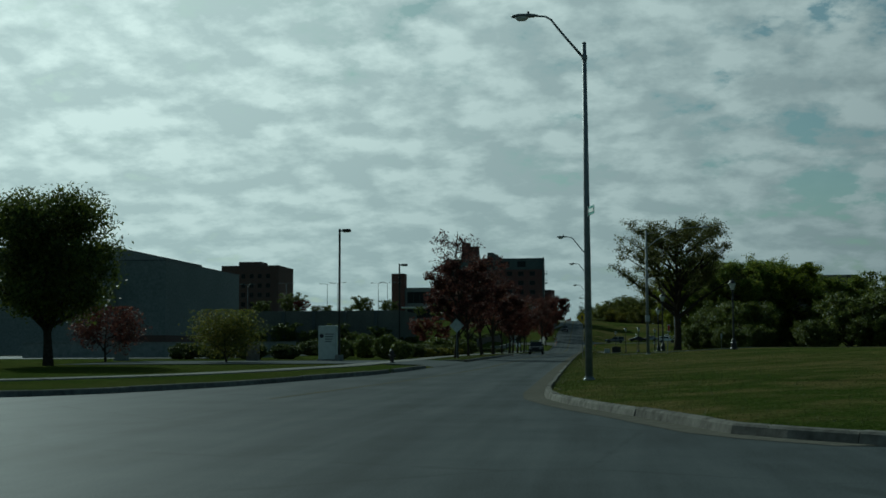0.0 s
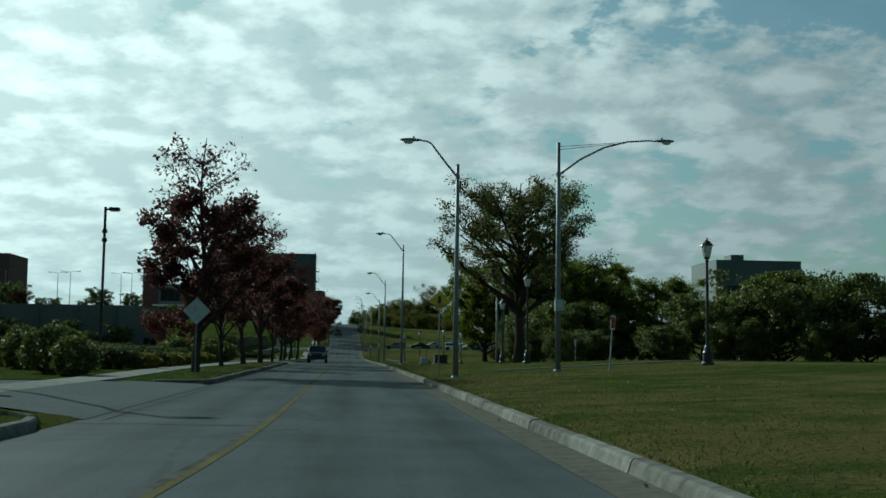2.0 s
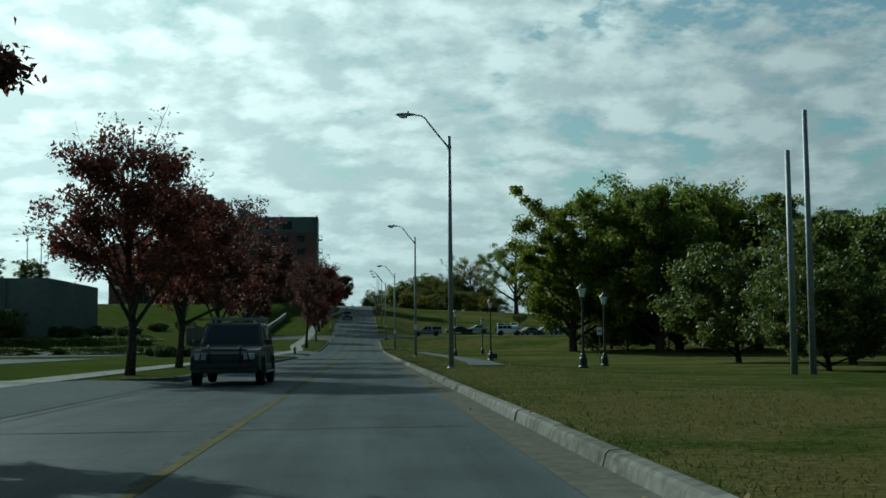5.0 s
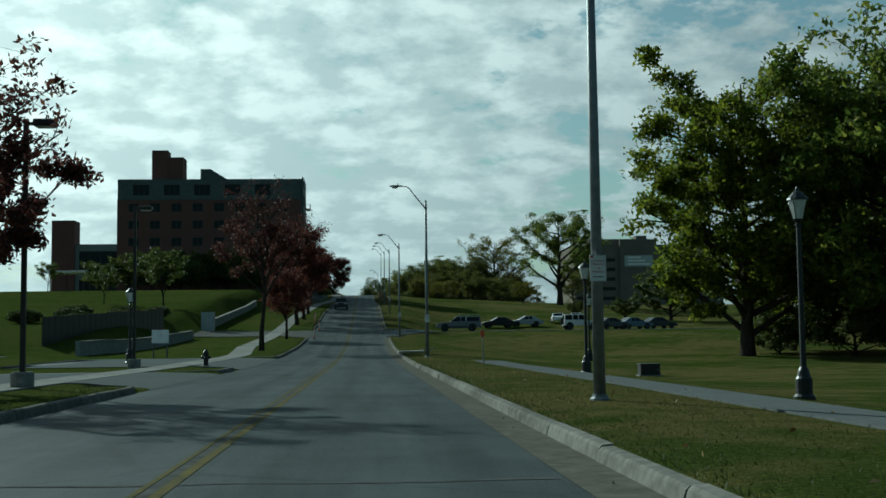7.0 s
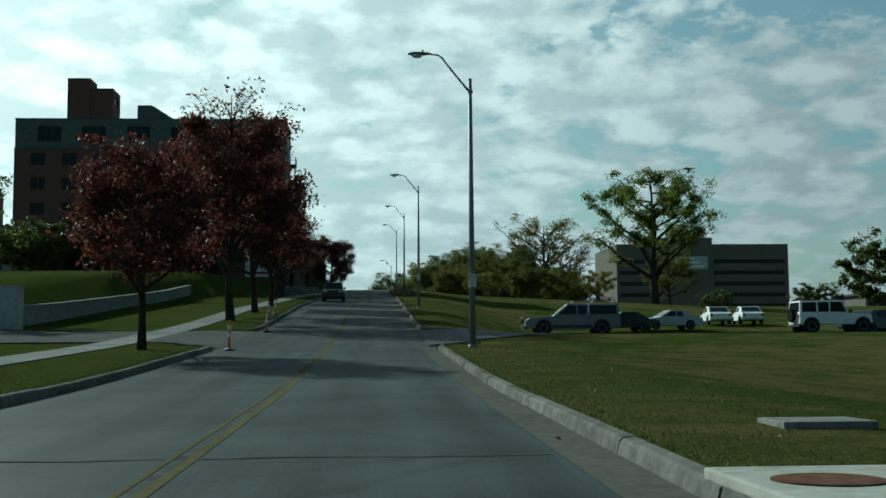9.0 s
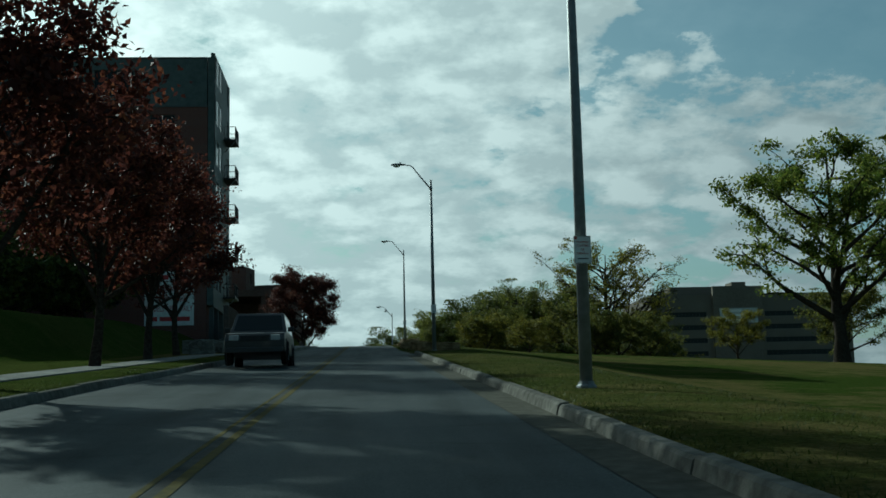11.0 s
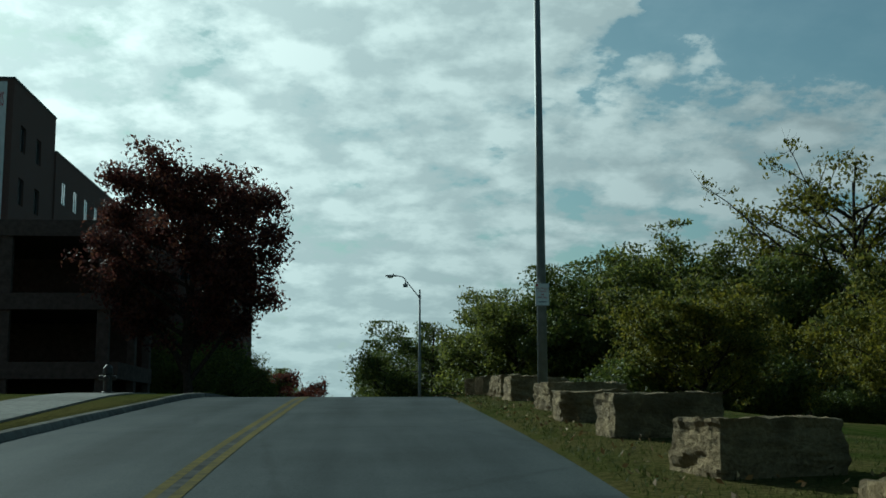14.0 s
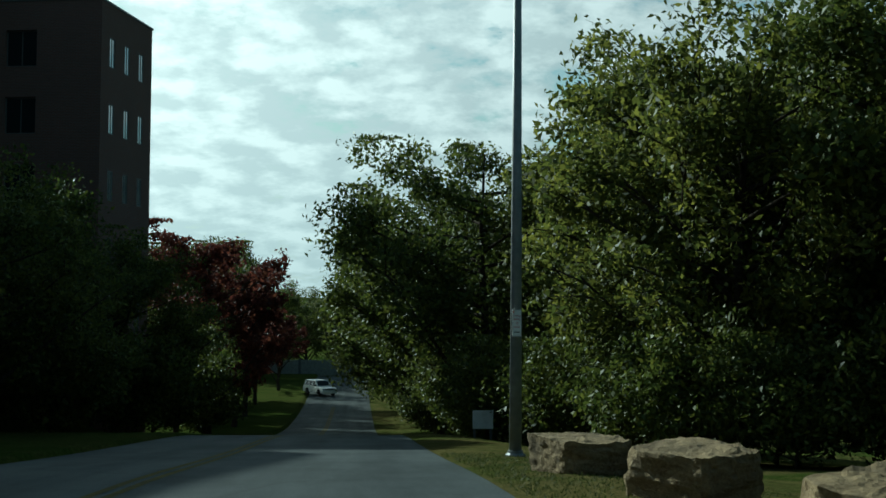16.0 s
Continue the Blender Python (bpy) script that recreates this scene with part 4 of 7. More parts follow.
def big_trees():
    big = make_tree(31, 16.4, 4.5, 5.1, 27000, 0.2, LEAF_SHADE, limbs=38, trunk_r=0.42, lift=0.54, spread=0.34, bare=0.06, twiggy=6, clump=2.5, droop=0.06, crown="dome", label="large old shade tree with thinning olive-green leaves on the lawn", name="shade_tree")
    place(big, 15.4, 148.5, 10)
    wood = [
        make_tree(41, 22.0, 1.6, 7.0, 46000, 0.36, LEAF_LIME, limbs=46, trunk_r=0.5, lift=0.26, spread=0.45, clump=3.0, label="tall leafy green tree at the edge of the lawn", name="tall_tree"),
        make_tree(42, 20.0, 0.8, 6.8, 50000, 0.36, LEAF_GREEN, limbs=50, trunk_r=0.45, lift=0.3, spread=0.5, label="tall dense green tree", name="tall_tree"),
    ]
    spots = [(28.6, 285.0, 0, 0.95), (38.0, 278.0, 1, 1.12), (44.0, 291.0, 1, 1.15), (52.0, 282.0, 0, 0.95), (61.0, 270.0, 1, 0.9), (36.0, 296.0, 1, 0.55), (47.0, 300.0, 1, 0.7)]
    for i, (x, y, k, s) in enumerate(spots):
        t = place(wood[k], x, y, i * 70, s) if i < 2 else copy_at(wood[k], x, y, i * 70, s)
        tagged(t, group="tall trees beside the lawn")
    # thickets far to the right of the first lawn
    shrub = make_tree(43, 10.0, 0.3, 5.0, 19000, 0.36, LEAF_DARK, limbs=28, trunk_r=0.25, lift=0.35, spread=0.5, label="dark green tree in a thicket beyond the lawn", name="thicket_tree")
    n = 0
    for x, y, s in ((29, 200, 0.85), (44, 190, 0.9), (52, 186, 1.05), (61, 182, 1.1), (70, 176, 1.0), (79, 170, 1.15), (88, 164, 1.05), (97, 158, 1.0), (58, 200, 1.3), (76, 190, 1.3), (94, 180, 1.25), (27, 214, 0.8), (108, 158, 1.2), (38, 186, 0.5), (46, 182, 0.55), (55, 178, 0.55), (64, 172, 0.6), (73, 166, 0.55), (82, 160, 0.6), (91, 154, 0.55), (30, 190, 0.45), (25, 178, 0.4), (21, 184, 0.45), (35, 282, 0.5), (40, 281, 0.55), (45, 279, 0.6), (50, 277, 0.6), (56, 274, 0.65), (33, 291, 0.45), (31.5, 287, 0.3)):
        t = place(shrub, x, y, 40 * n, s) if n == 0 else copy_at(shrub, x, y, 40 * n, s)
        tagged(t, group="thicket beyond the lawn")
        n += 1
    # hill trees
    bare = make_tree(51, 19.5, 3.4, 7.4, 22000, 0.3, LEAF_GREEN, limbs=22, trunk_r=0.6, lift=0.5, spread=0.42, twiggy=4, label="gnarled tree with sparse green clumps on the hill", name="hill_tree")
    place(bare, 41.5, 440.0, 20)
    olive = make_tree(52, 10.4, 1.2, 4.8, 12000, 0.26, LEAF_OLIVE, limbs=22, trunk_r=0.3, lift=0.5, spread=0.38, label="olive autumn tree on the grassy hill", name="hill_tree")
    yell = make_tree(53, 10.0, 1.0, 4.4, 10000, 0.26, LEAF_YELLOW, limbs=22, trunk_r=0.25, lift=0.5, spread=0.38, label="yellow-green autumn tree behind the lawn", name="hill_tree")
    hill = [(15.0, 474.0, 0, 0.5), (15.0, 474.0, 1, 0.55), (33.0, 492.0, 0, 0.7), (44.0, 512.0, 0, 0.95), (25.6, 476.0, 0, 0.75), (17.5, 486.0, 0, 0.75), (31.0, 490.0, 1, 0.8), (25.3, 488.0, 1, 0.7), (18.3, 463.0, 1, 0.42), (29.5, 472.0, 0, 0.6), (34.0, 476.0, 0, 0.62), (26.5, 470.0, 0, 0.5), (34.6, 446.0, 1, 0.46), (46.0, 449.0, 0, 0.7)]
    first = set()
    for i, (x, y, k, s) in enumerate(hill):
        src = (olive, yell)[k]
        if k not in first:
            first.add(k)
            t = place(src, x, y, i * 60, s)
        else:
            t = copy_at(src, x, y, i * 60, s)
        tagged(t, group="trees on the hill")
    autumn = make_tree(58, 21.5, 2.6, 7.8, 12000, 0.3, LEAF_YELLOW, limbs=40, trunk_r=0.55, lift=0.62, spread=0.34, twiggy=9, clump=5.0, crown="dome", label="broad half-bare autumn tree with yellowing leaves behind the blocks", name="autumn_tree")
    place(autumn, 35.6, 506.0, 40)
    # the wood on the far slope
    dark = make_tree(61, 13.0, 0.8, 4.6, 32000, 0.22, LEAF_DARK, limbs=36, trunk_r=0.28, lift=0.36, spread=0.45, clump=1.6, label="dense dark green tree on the far slope", name="woodland_tree")
    light = make_tree(62, 13.2, 0.8, 4.5, 34000, 0.21, LEAF_WOOD, limbs=36, trunk_r=0.28, lift=0.45, spread=0.42, clump=2.6, label="yellow-green woodland tree above the boulders", name="woodland_tree")
    wood = [(12.0, 508.0, 1, 0.85), (17.0, 506.0, 0, 0.98), (22.5, 503.0, 1, 1.12), (28.5, 505.0, 0, 1.15), (13.5, 515.0, 1, 1.0), (20.0, 513.0, 0, 1.22), (7.6, 528.0, 0, 1.02), (16.0, 526.0, 1, 1.18), (7.0, 545.0, 0, 1.1), (15.0, 543.0, 0, 1.15),
            (7.2, 560.0, 0, 1.2), (8.0, 576.0, 0, 1.25), (11.0, 590.0, 0, 1.3), (40.0, 515.0, 0, 1.05), (26.0, 515.0, 0, 1.25), (12.0, 612.0, 0, 1.2), (22.0, 545.0, 0, 1.3)]
    first = set()
    for i, (x, y, k, s) in enumerate(wood):
        src = (dark, light)[k]
        if k not in first:
            first.add(k)
            t = place(src, x, y, i * 50, s)
        else:
            t = copy_at(src, x, y, i * 50, s)
        tagged(t, group="wood on the far slope")
    # left of the far slope
    redd = make_tree(63, 10.0, 0.9, 3.0, 11000, 0.22, LEAF_RED, limbs=18, trunk_r=0.2, lift=0.5, label="red autumn tree on the far slope", name="slope_tree")
    n = 0
    for x, y, s in ((-9.8, 566.0, 1.45), (-7.4, 556.0, 1.4), (-7.0, 570.0, 1.0), (-7.5, 584.0, 1.05), (-8.0, 600.0, 1.05), (-7.0, 620.0, 0.9)):
        t = place(redd, x, y, 33 * n, s) if n == 0 else copy_at(redd, x, y, 33 * n, s)
        tagged(t, group="red trees on the far slope")
        n += 1
    # the small tree at (-9.4, 497.5) is added for its shadow on the road
    for x, y, s in ((-8.5, 512.0, 0.6), (-8.5, 550.0, 0.6), (-11.0, 640.0, 1.0), (8.0, 660.0, 0.9), (1.5, 662.0, 0.75), (-5.5, 661.0, 0.85), (-12.0, 660.0, 1.0), (15.0, 662.0, 1.05), (-19.0, 668.0, 1.1), (4.5, 676.0, 1.05), (-2.5, 678.0, 1.0), (12.0, 680.0, 1.2), (7.2, 622.0, 0.8), (7.6, 600.0, 0.75), (7.4, 580.0, 0.7), (-12.0, 575.0, 1.0), (-13.0, 592.0, 1.1), (-14.0, 610.0, 1.2), (-20.0, 660.0, 1.3), (-30.0, 700.0, 1.4), (30.0, 690.0, 1.4), (-42.0, 720.0, 1.5), (45.0, 700.0, 1.5), (14.0, 640.0, 1.2), (20.0, 600.0, 1.3), (20.0, 575.0, 1.3), (60.0, 690.0, 1.5), (-25.0, 600.0, 1.3), (-9.5, 505.0, 0.6), (-9.4, 497.5, 0.42), (-10.0, 518.0, 0.7), (-9.0, 535.0, 0.75)):
        tagged(copy_at(dark, x, y, 33 * x, s), group="trees at the foot of the far slope")
    # the first corner, left
    oak = make_tree(71, 9.9, 1.9, 2.25, 36000, 0.18, LEAF_DARK, limbs=40, trunk_r=0.25, lift=0.28, spread=0.5, crown="dome", clump=0.8, label="dense dark green tree on the corner lawn", name="lawn_tree")
    place(oak, -23.5, 70.5, 0)
    small = make_tree(72, 3.2, 0.25, 1.2, 8000, 0.12, LEAF_OLIVE, limbs=22, trunk_r=0.07, lift=0.35, crown="dome", clump=1.0, spread=0.55, label="small yellow-green tree on the lawn", name="small_tree")
    place(small, -16.5, 79.2, 0)
    maroon = make_tree(73, 4.2, 0.6, 2.1, 4500, 0.18, LEAF_MAROON, limbs=14, trunk_r=0.09, lift=0.5, spread=0.55, label="small reddish-brown tree on the lawn", name="small_tree")
    place(maroon, -26.0, 84.0, 0, 0.85)


street_trees()
big_trees()

# ---------------------------------------------------------------- street lamps


def street_lamp(x, y, height, label, sign=False, reach=1.32, bell=False):
    """A galvanised pole with a bent arm over the street and a cobra-head lamp."""
    z = land(x, y)
    r = root("street_lamp", x, y, z, label, "street lamp", "lamps along the street")
    turned("base_plate", [(0.17, -0.05), (0.17, 0.03), (0.13, 0.06), (0.13, 0.1)], GALV, r, 8)
    tube("pole", [(0, 0, 0.0), (0, 0, height * 0.5), (0, 0, height)], [0.105, 0.085, 0.06], GALV, r, 12)
    turned("cap", [(0.065, height), (0.06, height + 0.03), (0.01, height + 0.05)], GALV, r, 10)
    turned("collar", [(0.085, height - 0.48), (0.085, height - 0.36)], GALV, r, 10)
    tube("arm", [(-0.04, 0, height - 0.4), (-0.45, 0, height + 0.1), (-0.78, 0, height + 0.52), (-0.94, 0, height + 0.74), (-1.1, 0, height + 0.84), (-reach, 0, height + 0.86)], [0.04, 0.037, 0.034, 0.032, 0.03, 0.03], GALV, r, 8)
    cobra_head(r, -reach, height + 0.86, -1)
    if bell:
        b = lathe(bmesh.new(), [(0.03, 0.3), (0.05, 0.22), (0.14, 0.16), (0.16, 0.0), (0.05, -0.02)], 12, Matrix.Translation((-0.86, 0, height + 0.2)))
        part("bell_fixture", b, GALV, r, "small bell-shaped fixture hung under the arm")
        tube("hanger", [(-0.86, 0, height + 0.64), (-0.86, 0, height + 0.48)], 0.015, GALV, r, 6)
    if sign:
        parking_sign(r, sign)
    return r


def cobra_head(r, x, z, s):
    """The flattened lamp head with its lens; s: +1 or -1, the way it points."""
    bm = bmesh.new()
    prof = [(0.0, 0.05, 0.05), (0.12, 0.09, 0.08), (0.3, 0.13, 0.1), (0.55, 0.14, 0.1), (0.72, 0.1, 0.07), (0.78, 0.03, 0.03)]
    rings = []
    for d, w, h in prof:
        rings.append([bm.verts.new((x + s * d, w * math.cos(a), z + 0.01 + h * (0.75 * math.sin(a) if math.sin(a) > 0 else 0.45 * math.sin(a)))) for a in [2 * math.pi * k / 12 for k in range(12)]])
    for a, b in zip(rings, rings[1:]):
        for k in range(12):
            bm.faces.new((a[k], a[(k + 1) % 12], b[(k + 1) % 12], b[k]))
    bm.faces.new(rings[0])
    bm.faces.new(rings[-1][::-1])
    head = part("lamp_head", bm, GALV, r, smooth=True)
    lens = lathe(bmesh.new(), [(0.02, -0.13), (0.09, -0.11), (0.125, -0.05), (0.13, -0.02)], 12, Matrix.Translation((x + s * 0.47, 0, z - 0.0)) @ Matrix.Diagonal((1.5, 1, 1, 1)))
    part("lens", lens, LAMPGLASS, head, "milky glass lens")
    eye = lathe(bmesh.new(), [(0.035, 0.0), (0.035, 0.07), (0.02, 0.085)], 8, Matrix.Translation((x + s * 0.28, 0, z + 0.07)))
    part("photocell", eye, BLACK, head)


def lettering(text, sheet, x, y, z, wide, high, mat):
    """Raised letters on a plate that faces -y, fitted into wide by high about (x, z)."""
    cu = bpy.data.curves.new("lettering", "FONT")
    cu.body, cu.size, cu.extrude, cu.align_x, cu.resolution_u = text, 1.0, 0.003, "CENTER", 2
    ob = new("lettering", cu)
    bpy.context.view_layer.update()
    w, hh = max(0.1, ob.dimensions.x), max(0.1, ob.dimensions.y)
    me = bpy.data.meshes.new_from_object(ob.evaluated_get(bpy.context.evaluated_depsgraph_get()))
    bpy.data.objects.remove(ob)
    me.materials.clear()
    me.materials.append(mat)
    me.transform(Matrix.Translation((x, y, z - high / 2)) @ Matrix.Rotation(math.pi / 2, 4, "X") @ Matrix.Diagonal((wide / w, high / hh, 1, 1)))
    t = new("lettering", me)
    t.parent = sheet


def parking_sign(r, wide=1.0):
    """A small regulation plate strapped to the pole, facing traffic."""
    bm = bmesh.new()
    box(bm, -0.14 * wide, 0.14 * wide, -0.125, -0.11, 1.98, 2.43, 0.004)
    plate = part("sign_plate", bm, WHITE, r, "white parking sign with small dark lines")
    for text, z, w, h in (("STOPPING", 2.325, 0.2, 0.034), ("STANDING", 2.27, 0.2, 0.034), ("OR", 2.205, 0.06, 0.04), ("PARKING", 2.145, 0.18, 0.034)):
        lettering(text, plate, 0.0, -0.1262, z, w * wide, h, REDINK)
    part("arrow", boxed(-0.085 * wide, 0.085 * wide, -0.1305, -0.1255, 2.05, 2.066), INK, plate)
    corner = boxed(-0.125 * wide, -0.085 * wide, -0.1305, -0.1255, 2.375, 2.415)
    part("corner_mark", corner, REDPAINT, plate)
    rim = bmesh.new()
    for x0, x1, z0, z1 in ((-0.135, 0.135, 1.985, 1.991), (-0.135, 0.135, 2.419, 2.425), (-0.135, -0.129, 1.992, 2.418), (0.129, 0.135, 1.992, 2.418)):
        box(rim, x0 * wide, x1 * wide, -0.1305, -0.1255, z0, z1)
    part("border", rim, INK, plate)


LAMPS = [(5.02, 44.95, 9.65, False), (5.03, 93.2, 7.6, False), (5.2, 139.6, 9.0, False), (5.12, 181.5, 9.0, False), (5.6, 224.3, 9.0, True), (5.23, 271.5, 9.0, True),
         (4.95, 315.9, 9.0, True), (4.99, 362.9, 9.0, True), (5.0, 404.3, 9.0, True), (5.08, 451.8, 9.0, True), (4.95, 498.5, 8.95, 0.55)]
for i, (x, y, h, s) in enumerate(LAMPS):
    street_lamp(x, y, h, "grey steel street lamp with a bent arm" + (" and parking sign" if s else ""), float(s), bell=(i == 10))

# street name blade on the corner lamp


def street_name_sign():
    z = land(5.02, 44.95)
    r = root("street_name_sign", 5.02, 44.95, z + 4.75, "street name blade clamped high on the corner lamp", "street sign", turn=-76)
    part("bracket", boxed(0.1, 0.22, -0.02, 0.02, -0.16, 0.16, 0.005), GALV, r)
    blade = part("blade", boxed(0.22, 0.86, -0.006, 0.006, -0.12, 0.12, 0.004), material("green_sign_sheet", ((0.03, 0.2, 0.16), (0.05, 0.27, 0.22), (0.07, 0.32, 0.27)), 4.0, 0.5), r)
    for s in (-1, 1):
        part("lettering_bar", boxed(0.28, 0.8, s * 0.0095 - 0.003, s * 0.0095 + 0.003, -0.05, 0.05), WHITE, blade)


street_name_sign()


def curved_arm_lamp(x, y):
    z = land(x, y)
    r = root("street_lamp", x, y, z, "tall grey lamp with a long curved arm and a control box", "street lamp")
    h = 8.95
    turned("base_plate", [(0.18, -0.05), (0.18, 0.04), (0.13, 0.08)], GALV, r, 8)
    tube("pole", [(0, 0, 0), (0, 0, h / 2), (0, 0, h)], [0.11, 0.095, 0.07], GALV, r, 12)
    arm = [(0.05, 0, 7.7), (0.85, 0, 8.3), (1.8, 0, 8.8), (2.75, 0, 9.06), (3.65, 0, 9.13), (3.85, 0, 9.11)]
    tube("arm", arm, [0.045, 0.042, 0.04, 0.036, 0.032, 0.03], GALV, r, 8)
    for k in (0, 1):
        tube("stay_wire", [(0.05, 0, 8.8 - 0.12 * k), (2.6, 0, 9.03 - 0.03 * k)], 0.012, GALV, r, 5)
    cobra_head(r, 3.85, 9.11, 1)
    cb = part("control_box", boxed(-0.16, 0.16, -0.32, -0.1, 2.3, 2.8, 0.02), GALV, r)
    part("box_door", boxed(-0.13, 0.13, -0.332, -0.321, 2.34, 2.76, 0.004), SIGNBACK, cb)
    turned("collar", [(0.11, 7.62), (0.11, 7.77)], GALV, r, 10)


curved_arm_lamp(9.32, 96.65)


def lantern_lamp(x, y, height, group="black lanterns on the lawn"):
    """A black ornamental post with a tapering glass lantern."""
    r = root("lantern_post", x, y, land(x, y), "black ornamental lamp post with a pale glass lantern", "lamp post", group)
    turned("base", [(0.26, -0.05), (0.26, 0.08), (0.2, 0.14), (0.2, 0.5), (0.16, 0.56), (0.13, 0.7), (0.09, 0.78)], BLACK, r, 14)
    turned("shaft", [(0.075, 0.75), (0.055, height - 0.95), (0.075, height - 0.93), (0.075, height - 0.88), (0.05, height - 0.86)], BLACK, r, 12)
    turned("neck", [(0.05, height - 0.86), (0.11, height - 0.8), (0.13, height - 0.76)], BLACK, r, 12)
    turned("globe", [(0.12, height - 0.76), (0.22, height - 0.36), (0.22, height - 0.3)], LAMPGLASS, r, 8, "pale glass lantern panes")
    for k in range(4):
        a = math.pi / 4 + k * math.pi / 2
        tube("lantern_rib", [(0.125 * math.cos(a), 0.125 * math.sin(a), height - 0.76), (0.228 * math.cos(a), 0.228 * math.sin(a), height - 0.34)], 0.012, BLACK, r, 5)
    turned("roof", [(0.27, height - 0.3), (0.25, height - 0.26), (0.12, height - 0.12), (0.05, height - 0.08), (0.05, height - 0.03), (0.01, height + 0.04)], BLACK, r, 12)


for x, y, h in ((15.45, 97.3, 5.05), (12.0, 121.8, 5.4), (12.5, 137.0, 4.7), (12.15, 232.2, 5.1), (10.8, 252.5, 4.7), (16.3, 280.0, 4.4), (13.0, 196.0, 4.4), (16.0, 205.0, 4.4), (-10.2, 264.6, 3.9)):
    lantern_lamp(x, y, h)


def car_park_lamp(x, y, height, heads=1):
    r = root("car_park_lamp", x, y, land(x, y), "dark bronze car park lamp on a slim square pole", "lamp post", "car park lamps")
    turned("footing", [(0.28, -0.1), (0.28, 0.35), (0.25, 0.4)], CONCRETE, r, 14, "round concrete footing")
    part("pole", boxed(-0.06, 0.06, -0.06, 0.06, 0.4, height, 0.012), BRONZE, r)
    for s in (1, -1)[:heads]:
        part("arm", boxed(min(0.05, s * 0.3) if s < 0 else 0.05, 0.3 if s > 0 else -0.05, -0.03, 0.03, height - 0.16, height - 0.08), BRONZE, r)
        bm = boxed(0.2, 0.72, -0.2, 0.2, height - 0.2, height - 0.02, 0.04)
        if s < 0:
            bmesh.ops.transform(bm, matrix=Matrix.Rotation(math.pi, 4, "Z"), verts=bm.verts)
        h = part("lamp_head", bm, BRONZE, r)
        bm = boxed(0.26, 0.66, -0.15, 0.15, height - 0.215, height - 0.2)
        if s < 0:
            bmesh.ops.transform(bm, matrix=Matrix.Rotation(math.pi, 4, "Z"), verts=bm.verts)
        part("lens", bm, LAMPGLASS, h)
    return r


car_park_lamp(-10.8, 84.9, 8.5)
pole_cams = car_park_lamp(-11.4, 112.6, 8.2)
for z in (6.5, 6.95):
    turned("camera_dome", [(0.05, z - 0.14), (0.13, z - 0.08), (0.15, z), (0.1, z + 0.1), (0.06, z + 0.12)], BRONZE, pole_cams, 10)
car_park_lamp(-10.4, 233.5, 8.2)
car_park_lamp(-6.6, 233.8, 6.6)
car_park_lamp(-8.2, 255.5, 7.0)

# ---------------------------------------------------------------- buildings


def facade(name, parent, origin, along, width, height, holes, mat, thick=0.3, frame=True, pane=GLASS, bars=1, win_label="", inset=0.45):
    """A wall with window openings right through it, each with a frame and a pane. holes: (u0, u1, w0, w1) along and up."""
    o, a = Vector(origin), Vector(along).normalized()
    inward = Vector((-a.y, a.x, 0))
    us = sorted({0.0, width, *[h[0] for h in holes], *[h[1] for h in holes]})
    ws = sorted({0.0, height, *[h[2] for h in holes], *[h[3] for h in holes]})
    bm = bmesh.new()
    grid = {}

    def vert(i, j, k):
        if (i, j, k) not in grid:
            grid[i, j, k] = bm.verts.new(o + a * us[i] + inward * (thick * k) + Vector((0, 0, ws[j])))
        return grid[i, j, k]

    nu, nw = len(us) - 1, len(ws) - 1
    full = np.ones((nu, nw), bool)
    for h in holes:
        for i in range(nu):
            for j in range(nw):
                if us[i] >= h[0] - 1e-6 and us[i + 1] <= h[1] + 1e-6 and ws[j] >= h[2] - 1e-6 and ws[j + 1] <= h[3] + 1e-6:
                    full[i, j] = False
    for i in range(nu):
        for j in range(nw):
            if not full[i, j]:
                continue
            for k in (0, 1):
                bm.faces.new([vert(i, j, k), vert(i + 1, j, k), vert(i + 1, j + 1, k), vert(i, j + 1, k)])
            for di, dj, p, q in ((-1, 0, (i, j), (i, j + 1)), (1, 0, (i + 1, j), (i + 1, j + 1)), (0, -1, (i, j), (i + 1, j)), (0, 1, (i, j + 1), (i + 1, j + 1))):
                ni, nj = i + di, j + dj
                if not (0 <= ni < nu and 0 <= nj < nw) or not full[ni, nj]:
                    bm.faces.new([vert(*p, 0), vert(*q, 0), vert(*q, 1), vert(*p, 1)])
    wall = part(name, bm, mat, parent)
    m = Matrix(((a.x, inward.x, 0, o.x), (a.y, inward.y, 0, o.y), (0, 0, 1, o.z), (0, 0, 0, 1)))
    for u0, u1, w0, w1 in holes:
        fr = bmesh.new()
        t = 0.06
        for x0, x1, z0, z1 in ((u0, u1, w0, w0 + t), (u0, u1, w1 - t, w1), (u0, u0 + t, w0 + t, w1 - t), (u1 - t, u1, w0 + t, w1 - t)):
            box(fr, x0, x1, thick * inset, thick * inset + 0.08, z0, z1, m=m)
        for b in range(bars):
            c = u0 + (u1 - u0) * (b + 1) / (bars + 1)
            box(fr, c - 0.025, c + 0.025, thick * inset + 0.01, thick * inset + 0.07, w0 + t, w1 - t, m=m)
        win = part("window", fr, FRAME, parent, win_label)
        gl = bmesh.new()
        box(gl, u0 + t, u1 - t, thick * inset + 0.03, thick * inset + 0.045, w0 + t, w1 - t, m=m)
        part("pane", gl, pane, win)
    return wall


